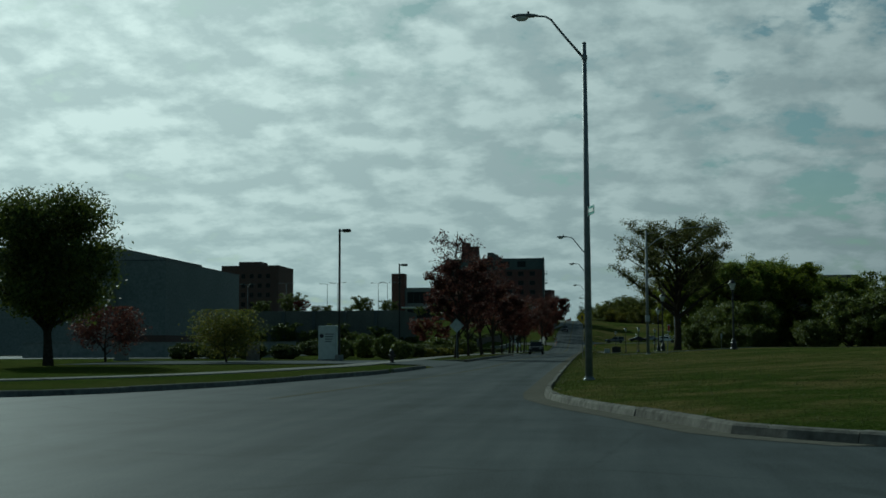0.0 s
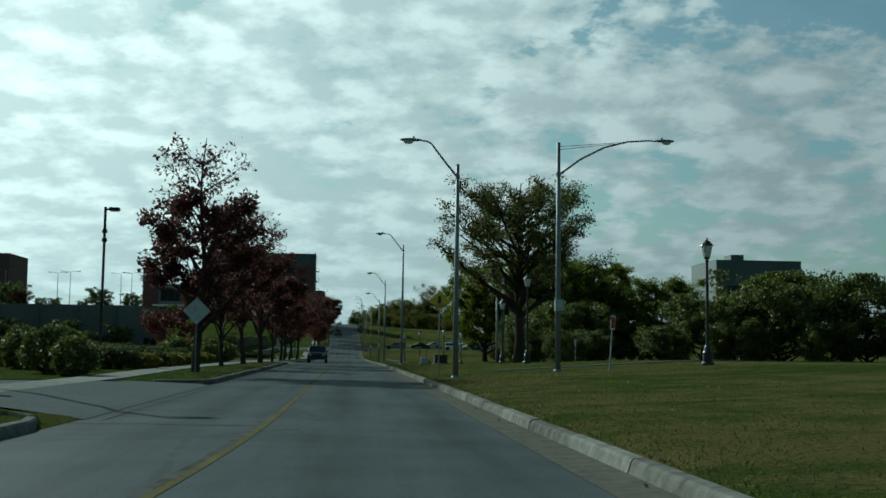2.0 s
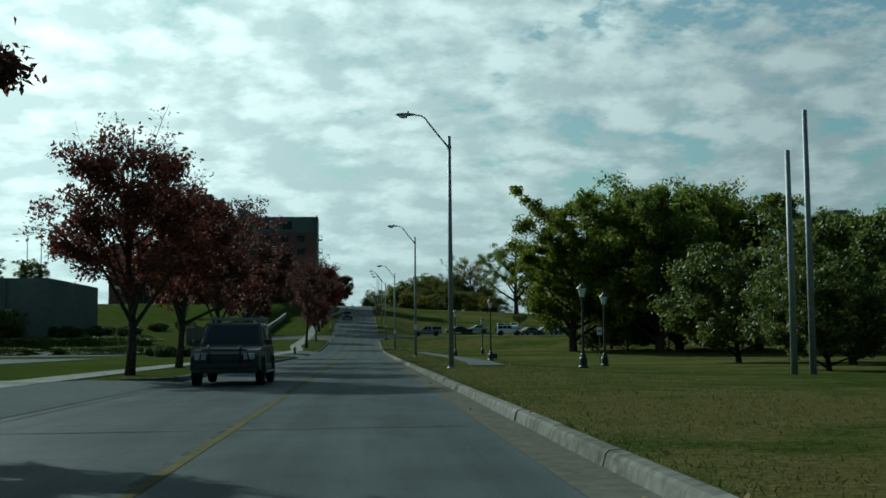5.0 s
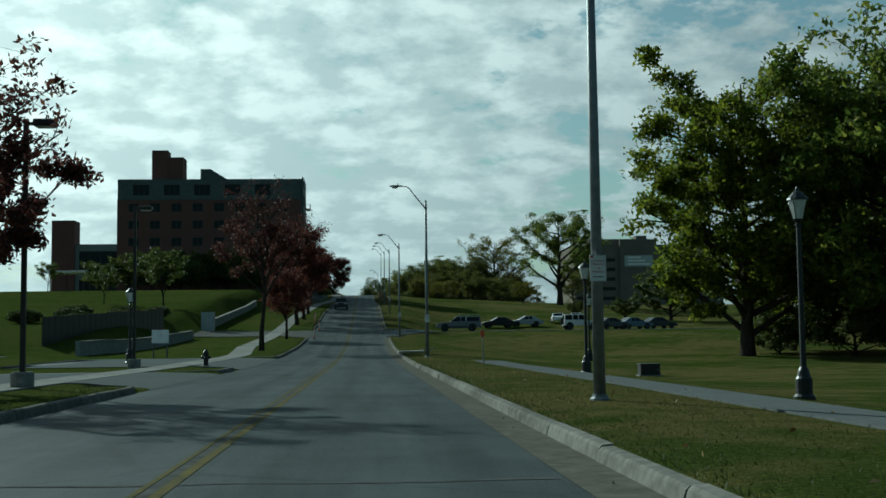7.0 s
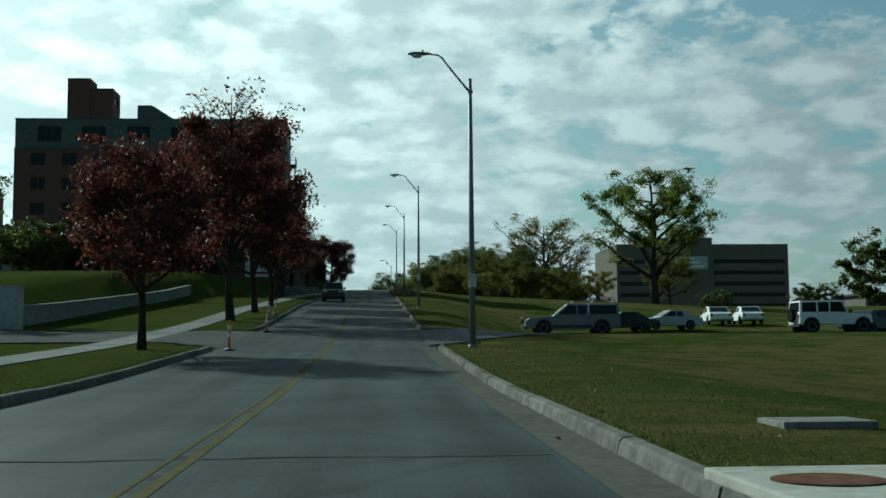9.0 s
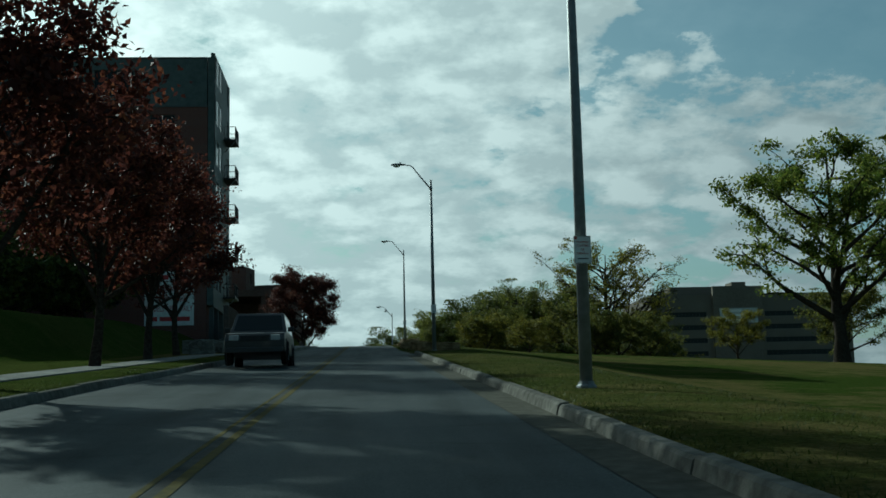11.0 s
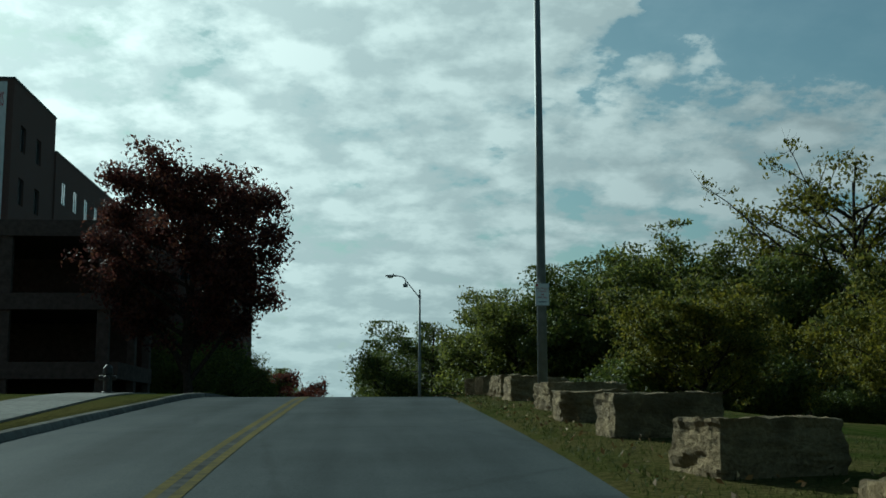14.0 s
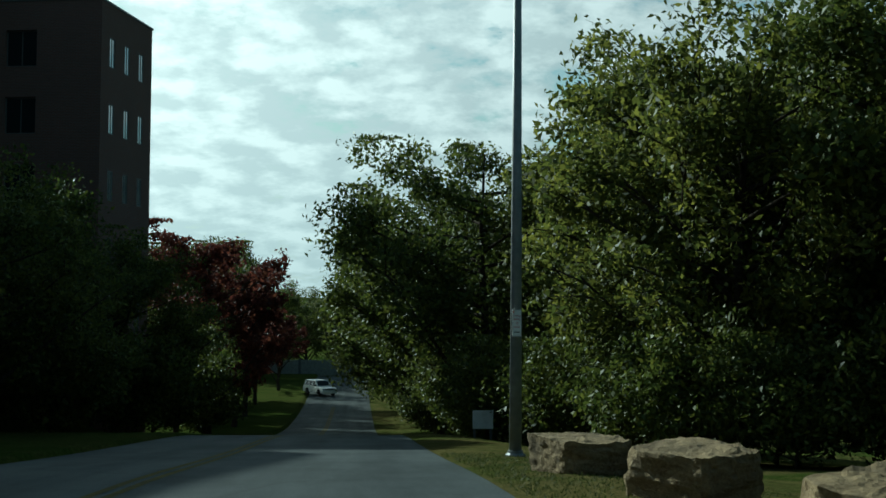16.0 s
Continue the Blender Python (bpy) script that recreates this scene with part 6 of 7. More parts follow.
parking_deck()
for x, y in ((-88.0, 322.0), (-76.0, 318.0), (-66.0, 324.0), (-62.0, 319.0), (-51.5, 323.0), (-48.5, 320.0)):
    r = root("car_park_lamp", x, y, 9.7, "slim grey lamp post on the parking deck", "lamp post", "lamps on the deck")
    tube("pole", [(0, 0, 0), (0, 0, 9.0)], [0.1, 0.06], GALV, r, 8)
    for s in (-1, 1):
        tube("arm", [(0, 0, 8.9), (s * 0.8, 0, 9.15), (s * 1.6, 0, 9.15)], 0.04, GALV, r, 6)
        part("lamp_head", boxed(min(s * 1.5, s * 2.3), max(s * 1.5, s * 2.3), -0.15, 0.15, 9.08, 9.22, 0.03), GALV, r)


def deck_trees():
    src = make_tree(81, 5.0, 0.15, 2.2, 7000, 0.24, LEAF_DARK, limbs=26, trunk_r=0.1, lift=0.3, crown="dome", clump=1.0, label="small dark green tree above the deck wall", name="deck_tree")
    spots = [(-52.5, 304.0, 0.95), (-45.5, 304.0, 0.75), (-72.0, 308.0, 1.2), (-64.5, 304.0, 0.5), (-61.5, 304.0, 0.5), (-105.0, 318.0, 1.6), (-79.0, 305.0, 0.8), (-97.0, 312.0, 0.7), (-57.5, 312.0, 0.45)]
    for i, (x, y, s) in enumerate(spots):
        t = place(src, x, y, i * 40, s, 0.03, 9.7) if i == 0 else copy_at(src, x, y, i * 40, s, 0.03, z=9.7)
        tagged(t, group="trees on the deck")
    for i, (x, y, k) in enumerate(((-46.0, 293.0, 1.0), (-52.0, 290.0, 0.8), (-57.0, 294.0, 1.15), (-63.0, 291.0, 0.9), (-69.5, 294.0, 1.2), (-76.0, 291.0, 0.9), (-83.0, 294.0, 1.1), (-90.0, 292.0, 1.0))):
        tagged(copy_at(src, x, y, i * 50, k, label="dark evergreen in front of the deck wall"), group="evergreens before the deck")
    red = make_tree(82, 5.0, 0.6, 2.2, 3500, 0.24, LEAF_RED, limbs=14, trunk_r=0.1, label="small orange-red tree among the shrubs", name="small_tree")
    place(red, -16.0, 165.0, 0, 1.0)
    copy_at(red, -68.5, 305.0, 60, 0.8, 0.03, z=9.7, label="small orange-red tree above the deck wall")
    # young trees on the green slope
    pale = make_tree(83, 6.5, 1.0, 2.2, 5500, 0.17, LEAF_DARK, limbs=14, trunk_r=0.1, label="young dark green tree on the slope", name="young_tree")
    place(pale, -22.5, 345.0, 0, 1.1)
    copy_at(pale, -31.0, 352.0, 90, 0.7)
    copy_at(pale, -52.0, 405.0, 180, 0.8)
    for i, (x, y, s) in enumerate(((-22.0, 420.0, 1.3), (-27.0, 424.0, 1.5), (-17.5, 424.0, 1.2), (-33.0, 425.0, 1.4), (-38.0, 423.0, 1.5), (-43.0, 426.0, 1.3), (-30.0, 420.0, 1.0), (-24.5, 428.0, 1.6), (-19.5, 430.0, 1.4), (-36.0, 430.0, 1.6), (-48.0, 424.0, 1.1))):
        t = copy_at(src, x, y, i * 70, s, label="dark evergreen at the foot of the brick block")


deck_trees()


def boulder(x, y, w, d, h, turn, seed, mat=SANDSTONE, label="large rough-cut sandstone block on the verge", sink=0.08):
    """A quarried block: a cube cut into facets, with chipped, bedded faces."""
    rng = random.Random(seed)
    bm = bmesh.new()
    bmesh.ops.create_cube(bm, size=1.0)
    bmesh.ops.subdivide_edges(bm, edges=bm.edges, cuts=17, use_grid_fill=True)
    off = Vector((seed * 3.7, seed * 1.3, seed * 2.1))
    top_tilt = rng.uniform(-0.05, 0.05)
    cuts = []
    for k in range(8):
        a = rng.uniform(0, 2 * math.pi)
        cuts.append((Vector((math.cos(a), math.sin(a), rng.uniform(-0.12, 0.16))).normalized(), rng.uniform(0.55, 0.7)))
    for v in bm.verts:
        p = v.co.copy()
        for nrm, far in cuts:
            over = p.dot(nrm) - far
            if over > 0:
                p -= nrm * over
        n1 = noise.noise(Vector((p.x * 2.4, p.y * 2.4, p.z * 5.0)) + off)
        n2 = noise.noise(Vector((p.x * 7, p.y * 7, p.z * 6)) + off)
        n3 = noise.noise(Vector((p.x * 17, p.y * 17, p.z * 11)) + off)
        bed = 0.012 * math.sin(p.z * 9 + 5 * n1 + seed)
        push = 1 + 0.045 * n1 + 0.045 * n2 + 0.022 * n3 + bed
        v.co = Vector((p.x * push * w, p.y * push * d, (p.z + 0.5) * h * (1 + 0.06 * n1 + 0.05 * n2 + 0.025 * n3) + top_tilt * p.x * (p.z + 0.5)))
    me = bpy.data.meshes.new("boulder")
    bmesh.ops.recalc_face_normals(bm, faces=bm.faces)
    bm.to_mesh(me)
    bm.free()
    me.materials.append(mat)
    ob = new("boulder", me)
    ob.matrix_world = pose(x, y, min(land(x, y), land(x + w / 2, y), land(x - w / 2, y)) - sink, 0, 0, turn)
    return tagged(ob, label, "boulder", "blocks along the verge")


BLOCKS = [(5.6, 407.4, 1.9, 1.0, 0.52), (5.35, 410.6, 1.7, 1.0, 0.52), (4.95, 413.6, 1.6, 1.0, 0.5), (5.6, 416.4, 1.5, 1.0, 0.46), (4.75, 419.2, 2.1, 0.9, 0.46), (5.0, 426.8, 1.5, 0.9, 0.44), (4.8, 431.2, 1.3, 0.9, 0.52), (4.8, 434.8, 1.2, 0.9, 0.52), (4.95, 439.1, 1.3, 1.0, 0.54),
          (5.15, 443.2, 1.4, 0.9, 0.6), (5.0, 446.4, 1.1, 0.9, 0.52), (5.55, 450.2, 1.5, 1.0, 0.58), (5.4, 455.0, 1.3, 1.0, 0.6), (5.3, 457.9, 1.1, 1.0, 0.58), (5.25, 460.9, 1.1, 1.0, 0.62), (5.3, 464.8, 1.2, 1.0, 0.62), (7.2, 469.2, 1.4, 1.0, 0.8),
          (5.05, 493.2, 1.0, 1.0, 0.52), (5.3, 489.6, 0.92, 1.0, 0.57), (6.02, 487.2, 1.15, 1.0, 0.6), (6.0, 484.5, 1.15, 1.0, 0.68), (6.15, 480.2, 1.3, 1.0, 0.54), (6.9, 478.2, 1.5, 1.0, 0.52)]
for i, (x, y, w, d, h) in enumerate(BLOCKS):
    boulder(x, y, w, d, h, (i * 37) % 23 + (12 if y > 475 else -4), i + 1)
for i, (x, y, w, h) in enumerate(((-7.4, 408.0, 1.3, 0.7), (-6.6, 411.5, 1.1, 0.6), (-8.3, 411.0, 1.4, 0.8), (-7.6, 414.6, 1.2, 0.7), (-6.4, 416.5, 0.9, 0.5), (-8.6, 417.5, 1.5, 0.8), (-7.2, 420.0, 1.2, 0.65), (-6.3, 423.5, 1.0, 0.55), (-7.8, 424.5, 1.4, 0.8), (-6.8, 428.0, 1.1, 0.6), (-6.2, 432.0, 1.0, 0.5))):
    boulder(x, y, w, w * 0.8, h, i * 47, i + 50, GREYROCK, "rounded grey landscape rock beside the pavement")


def wing_wall():
    r = root("ramp_wall", 0, 0, 0, "sloping brown concrete wall at the foot of the brick block", "wall")
    bm = bmesh.new()
    pts = [(430.0, 8.0), (430.0, 12.8), (436.0, 12.9), (452.0, 10.4), (452.0, 8.0)]
    a = [bm.verts.new((-8.6, y, z)) for y, z in pts]
    b = [bm.verts.new((-8.95, y, z)) for y, z in pts]
    bm.faces.new(a)
    bm.faces.new(b[::-1])
    for i in range(5):
        bm.faces.new((a[i], b[i], b[(i + 1) % 5], a[(i + 1) % 5]))
    part("wall_body", bm, GARAGE, r)


wing_wall()

# ---------------------------------------------------------------- signs and street furniture


def post_sign(name, x, y, post_h, label, shape, size, centre, face_mat, marks=(), turn=0.0, lean=0.0, post_mat=GALV, category="road sign"):
    """A sign plate on a thin post. shape: 'diamond' or 'plate'; size: width, height; marks: (x0, x1, z0, z1, material) from the plate's centre."""
    r = root(name, x, y, land(x, y), label, category, turn=turn)
    r.rotation_euler = (0, radians(lean), radians(turn))
    part("post", boxed(-0.022, 0.022, -0.02, 0.02, -0.1, post_h, 0.004), post_mat, r)
    bm = bmesh.new()
    w, h = size
    if shape == "diamond":
        box(bm, -w / 2, w / 2, -0.035, -0.024, -h / 2, h / 2, 0.003)
        bmesh.ops.transform(bm, matrix=Matrix.Translation((0, 0, centre)) @ Matrix.Rotation(math.pi / 4, 4, "Y"), verts=bm.verts)
    else:
        box(bm, -w / 2, w / 2, -0.035, -0.024, centre - h / 2, centre + h / 2, 0.003)
    plate = part("sign_plate", bm, face_mat, r)
    for x0, x1, z0, z1, m in marks:
        part("mark", boxed(x0, x1, -0.042, -0.0355, centre + z0, centre + z1), m, plate)
    return r


post_sign("warning_sign", -4.75, 98.5, 3.0, "bare metal back of a diamond warning sign on a post", "diamond", (0.76, 0.76), 2.45, SIGNBACK)
post_sign("crossing_sign", 4.64, 95.9, 3.2, "yellow diamond crossing sign on a thin steel post", "diamond", (0.57, 0.57), 2.85, SIGNYELLOW, ((-0.06, 0.06, -0.1, 0.18, INK), (-0.27, 0.27, -0.165, -0.145, INK), (-0.21, 0.21, -0.22, -0.2, INK)))
post_sign("marker_sign", 10.4, 92.5, 1.9, "small white and red marker on a leaning post", "plate", (0.16, 0.5), 1.75, WHITE, ((-0.07, 0.07, -0.2, 0.2, REDPAINT),), lean=4)
post_sign("marker_sign", 20.5, 150.0, 2.2, "narrow pale marker on a thin post", "plate", (0.16, 0.6), 1.9, SIGNBACK)
post_sign("notice_sign", 6.6, 253.0, 1.5, "small red notice on a thin grey post", "plate", (0.16, 0.26), 1.3, REDPAINT, ((-0.07, 0.07, 0.03, 0.08, ORANGE), (-0.07, 0.07, -0.06, -0.03, ORANGE)), lean=-2.5)
post_sign("no_entry_sign", 16.0, 206.5, 2.4, "white round-cornered notice on a dark post", "plate", (0.3, 0.45), 2.1, WHITE, ((-0.1, 0.1, -0.05, 0.05, INK),), post_mat=BRONZE)
for x, high in ((17.3, 8.2), (18.0, 9.7)):
    r = root("wooden_pole", x, 178.0, land(x, 178.0), "slim bare grey utility pole before the trees", "pole")
    tube("pole", [(0, 0, -0.1), (0, 0, high)], [0.13, 0.09], GALV, r, 8)


def board_sign(x, y, w=1.0, top=1.75, h=0.8):
    r = root("site_sign", x, y, land(x, y), "blank white board on two wooden posts", "sign", turn=0)
    for s in (-0.4 * w, 0.4 * w):
        part("post", boxed(s - 0.04, s + 0.04, -0.04, 0.04, -0.1, top, 0.005), DRIVE, r)
    part("board", boxed(-w / 2, w / 2, -0.06, -0.041, top - h, top, 0.005), WHITE, r)


board_sign(-10.6, 275.6)
board_sign(6.1, 514.0, 0.62, 0.85, 0.55)


def monument_sign():
    r = root("monument_sign", -11.65, 85.4, land(-11.65, 85.4), "pale grey-green slab sign with a round emblem beside the drive", "sign", turn=-8)
    slab_ = part("slab", boxed(-0.62, 0.62, -0.15, 0.15, -0.1, 2.28, 0.03), material("pale_sign_paint", ((0.4, 0.43, 0.4), (0.48, 0.51, 0.48), (0.54, 0.57, 0.54)), 3.0, 0.6), r)
    part("plinth", boxed(-0.7, 0.7, -0.22, 0.22, -0.1, 0.12, 0.02), CONCRETE, r)
    em = lathe(bmesh.new(), [(0.14, 0), (0.14, 0.02)], 20, Matrix.Translation((-0.38, -0.151, 1.62)) @ Matrix.Rotation(math.pi / 2, 4, "X"))
    part("emblem", em, INK, slab_)
    for k in range(4):
        part("lettering_bar", boxed(-0.15, 0.48 - 0.06 * k, -0.158, -0.151, 1.7 - 0.16 * k, 1.76 - 0.16 * k), PANEL, slab_)


monument_sign()


def hydrant(x, y, mat=REDPAINT, label="red fire hydrant on the grass"):
    r = root("fire_hydrant", x, y, land(x, y), label, "hydrant")
    turned("base", [(0.17, -0.05), (0.17, 0.05), (0.12, 0.07)], mat, r, 12)
    turned("barrel", [(0.11, 0.07), (0.11, 0.5), (0.14, 0.52), (0.14, 0.56)], mat, r, 14)
    turned("bonnet", [(0.13, 0.56), (0.12, 0.66), (0.06, 0.74), (0.035, 0.75), (0.035, 0.8)], mat, r, 14)
    for s in (-1, 1):
        part("nozzle", lathe(bmesh.new(), [(0.06, 0.0), (0.06, 0.1), (0.045, 0.12)], 10, Matrix.Translation((s * 0.1, 0, 0.42)) @ Matrix.Rotation(s * math.pi / 2, 4, "Y")), mat, r)
    part("pumper_nozzle", lathe(bmesh.new(), [(0.075, 0.0), (0.075, 0.1), (0.06, 0.12)], 10, Matrix.Translation((0, -0.1, 0.4)) @ Matrix.Rotation(math.pi / 2, 4, "X")), mat, r)


hydrant(-5.84, 75.8, BRONZE, "dark fire hydrant on the corner grass")
hydrant(-5.5, 258.0, BRONZE, "dark fire hydrant on the grass strip")
hydrant(-4.9, 458.7, BRONZE, "dark fire hydrant at the top of the hill")


def cabinet(x, y, w, d, h, mat, label, turn=0.0):
    r = root("utility_cabinet", x, y, land(x, y), label, "utility box", turn=turn)
    part("pad", boxed(-w / 2 - 0.08, w / 2 + 0.08, -d / 2 - 0.08, d / 2 + 0.08, -0.12, 0.06, 0.01), CONCRETE, r)
    b = part("body", boxed(-w / 2, w / 2, -d / 2, d / 2, 0.06, h - 0.08, 0.02), mat, r)
    part("lid", boxed(-w / 2 - 0.03, w / 2 + 0.03, -d / 2 - 0.03, d / 2 + 0.03, h - 0.079, h, 0.015), mat, r)
    dr = part("door", boxed(-w / 2 + 0.05, w / 2 - 0.05, -d / 2 - 0.014, -d / 2 - 0.001, 0.14, h - 0.14, 0.004), mat, b)
    part("handle", boxed(w / 2 - 0.14, w / 2 - 0.1, -d / 2 - 0.04, -d / 2 - 0.015, h * 0.45, h * 0.55), GALV, b)


cabinet(7.2, 143.8, 0.66, 0.5, 0.5, SIGNBACK, "pale metal utility cabinet on the lawn")
cabinet(8.1, 139.0, 0.95, 0.8, 0.68, BRONZE, "dark green-black utility cabinet on the lawn")
cabinet(15.4, 260.6, 0.95, 0.7, 0.6, BRONZE, "low dark utility cabinet beyond the path")
cabinet(-16.9, 86.3, 0.75, 0.6, 1.1, TAN, "tan utility cabinet on the lawn")
cabinet(-27.9, 91.0, 0.85, 0.6, 1.2, STUCCO, "tall grey utility cabinet at the lawn's edge")
cabinet(-15.4, 332.4, 1.4, 0.9, 2.1, SIGNBACK, "tall grey steel cabinet by the gravel drive")


def bollard_cone(x, y, tilt=0.0):
    r = root("channelizer_post", x, y, float(land(x, y)), "orange traffic post with white bands on a rubber foot", "traffic cone", "traffic posts at the drive")
    turned("foot", [(0.2, 0.0), (0.2, 0.05), (0.08, 0.1)], BLACK, r, 8)
    turned("tube", [(0.055, 0.08), (0.05, 1.0), (0.02, 1.04)], ORANGE, r, 12)
    for z in (0.45, 0.72):
        turned("band", [(0.0565, z), (0.0555, z + 0.15)], WHITE, r, 12)


for x, y in ((-3.25, 317.6), (-3.4, 333.0), (-4.4, 345.0), (-4.6, 352.0)):
    bollard_cone(x, y)


def storm_inlet():
    """A kerb inlet: a thick concrete lid with a manhole cover over a dark slot with bars."""
    y0, y1, x0 = 282.6, 285.2, 3.9
    z = float(road_z(284.0))
    r = root("storm_inlet", x0, y0, z, "concrete kerb inlet with a rusty manhole cover and barred slot", "storm drain")
    part("lid", boxed(0.0, 1.75, 0.0, 2.8, 0.15, 0.24, 0.02), material("pale_cast_concrete", ((0.24, 0.23, 0.2), (0.34, 0.33, 0.29), (0.42, 0.41, 0.37)), 5.0, 0.9, bump=0.3, coarse=0.4), r)
    part("back", boxed(0.5, 1.7, 0.05, 2.75, -0.3, 0.145), CONCRETE, r)
    part("end_block", boxed(0.0, 0.48, -0.02, 0.16, -0.3, 0.147, 0.01), CONCRETE, r)
    part("end_block", boxed(0.0, 0.48, 2.64, 2.82, -0.3, 0.147, 0.01), CONCRETE, r)
    part("slot_bar", boxed(0.02, 0.05, 0.17, 2.63, 0.06, 0.085), GALV, r)
    part("slot_post", boxed(0.06, 0.1, 1.38, 1.42, -0.3, 0.147), GALV, r)
    rust = material("rusty_iron", ((0.06, 0.03, 0.02), (0.11, 0.055, 0.035), (0.16, 0.09, 0.06)), 9.0, 0.85, 0.3)
    part("manhole_cover", lathe(bmesh.new(), [(0.34, 0.232), (0.34, 0.25), (0.3, 0.256)], 24, Matrix.Translation((0.5, 1.9, 0.0))), rust, r, "rusty iron manhole cover")


storm_inlet()


def lawn_lid(x, y, w, d, h, label="flat concrete utility lid in the grass"):
    r = root("inspection_chamber", x, y, land(x, y), label, "inspection chamber")
    part("cover", boxed(-w / 2, w / 2, -d / 2, d / 2, -0.1, h, 0.015), CONCRETE, r)


lawn_lid(6.15, 289.2, 0.95, 0.8, 0.06)
lawn_lid(4.75, 283.0, 0.8, 0.7, 0.07)
lawn_lid(6.0, 286.2, 0.7, 0.5, 0.05)

# ---------------------------------------------------------------- cars


def prism(profile, half, top_half=None, z_low=None):
    """A body from a side outline of (x, z), its width narrowing to top_half upward."""
    bm = bmesh.new()
    zs = [z for _, z in profile]
    lo, hi = min(zs), max(zs)
    sides = []
    for s in (-1, 1):
        ring = []
        for x, z in profile:
            t = (z - lo) / (hi - lo) if hi > lo else 0
            w = half + ((top_half if top_half is not None else half) - half) * t
            ring.append(bm.verts.new((x, s * w, z)))
        sides.append(ring)
    bm.faces.new(sides[0])
    bm.faces.new(sides[1][::-1])
    n = len(profile)
    for i in range(n):
        j = (i + 1) % n
        bm.faces.new((sides[0][i], sides[1][i], sides[1][j], sides[0][j]))
    bmesh.ops.recalc_face_normals(bm, faces=bm.faces)
    return bm


def soft(bm, r=0.03):
    bmesh.ops.bevel(bm, geom=[e for e in bm.edges if e.calc_face_angle(0) > 0.35], offset=r, segments=2, affect="EDGES", profile=0.6)
    return bm


PAINTS = {}


def paint(name, c):
    if name not in PAINTS:
        PAINTS[name] = material(name + "_car_paint", tuple(tuple(v * k for v in c) for k in (0.92, 1.0, 1.06)), 3.0, 0.42, 0.1, coat=0.15, spec=0.3)
    return PAINTS[name]


RUBBER = material("tyre_rubber", ((0.012, 0.012, 0.012), (0.02, 0.02, 0.02), (0.03, 0.03, 0.03)), 9.0, 0.85)
CARGLASS = glassy("car_glass", (0.012, 0.016, 0.018), 0.08, 0.18)
HEADLAMP = material("headlamp_glass", ((0.3, 0.3, 0.3), (0.38, 0.38, 0.38), (0.45, 0.45, 0.45)), 9.0, 0.15)
TAILLAMP = material("tail_lamp", ((0.2, 0.01, 0.01), (0.3, 0.015, 0.015), (0.36, 0.02, 0.02)), 9.0, 0.25)


def wheel(r, x, y, rad, s):
    m = Matrix.Translation((x, y, rad)) @ Matrix.Rotation(math.pi / 2, 4, "X")
    w = part("wheel", lathe(bmesh.new(), [(rad * 0.62, -0.11), (rad * 0.95, -0.11), (rad, -0.07), (rad, 0.07), (rad * 0.95, 0.11), (rad * 0.62, 0.11)], 20, m), RUBBER, r)
    part("rim", lathe(bmesh.new(), [(rad * 0.2, s * -0.1), (rad * 0.6, s * -0.112), (rad * 0.62, s * -0.09)], 14, m), GALV, w)


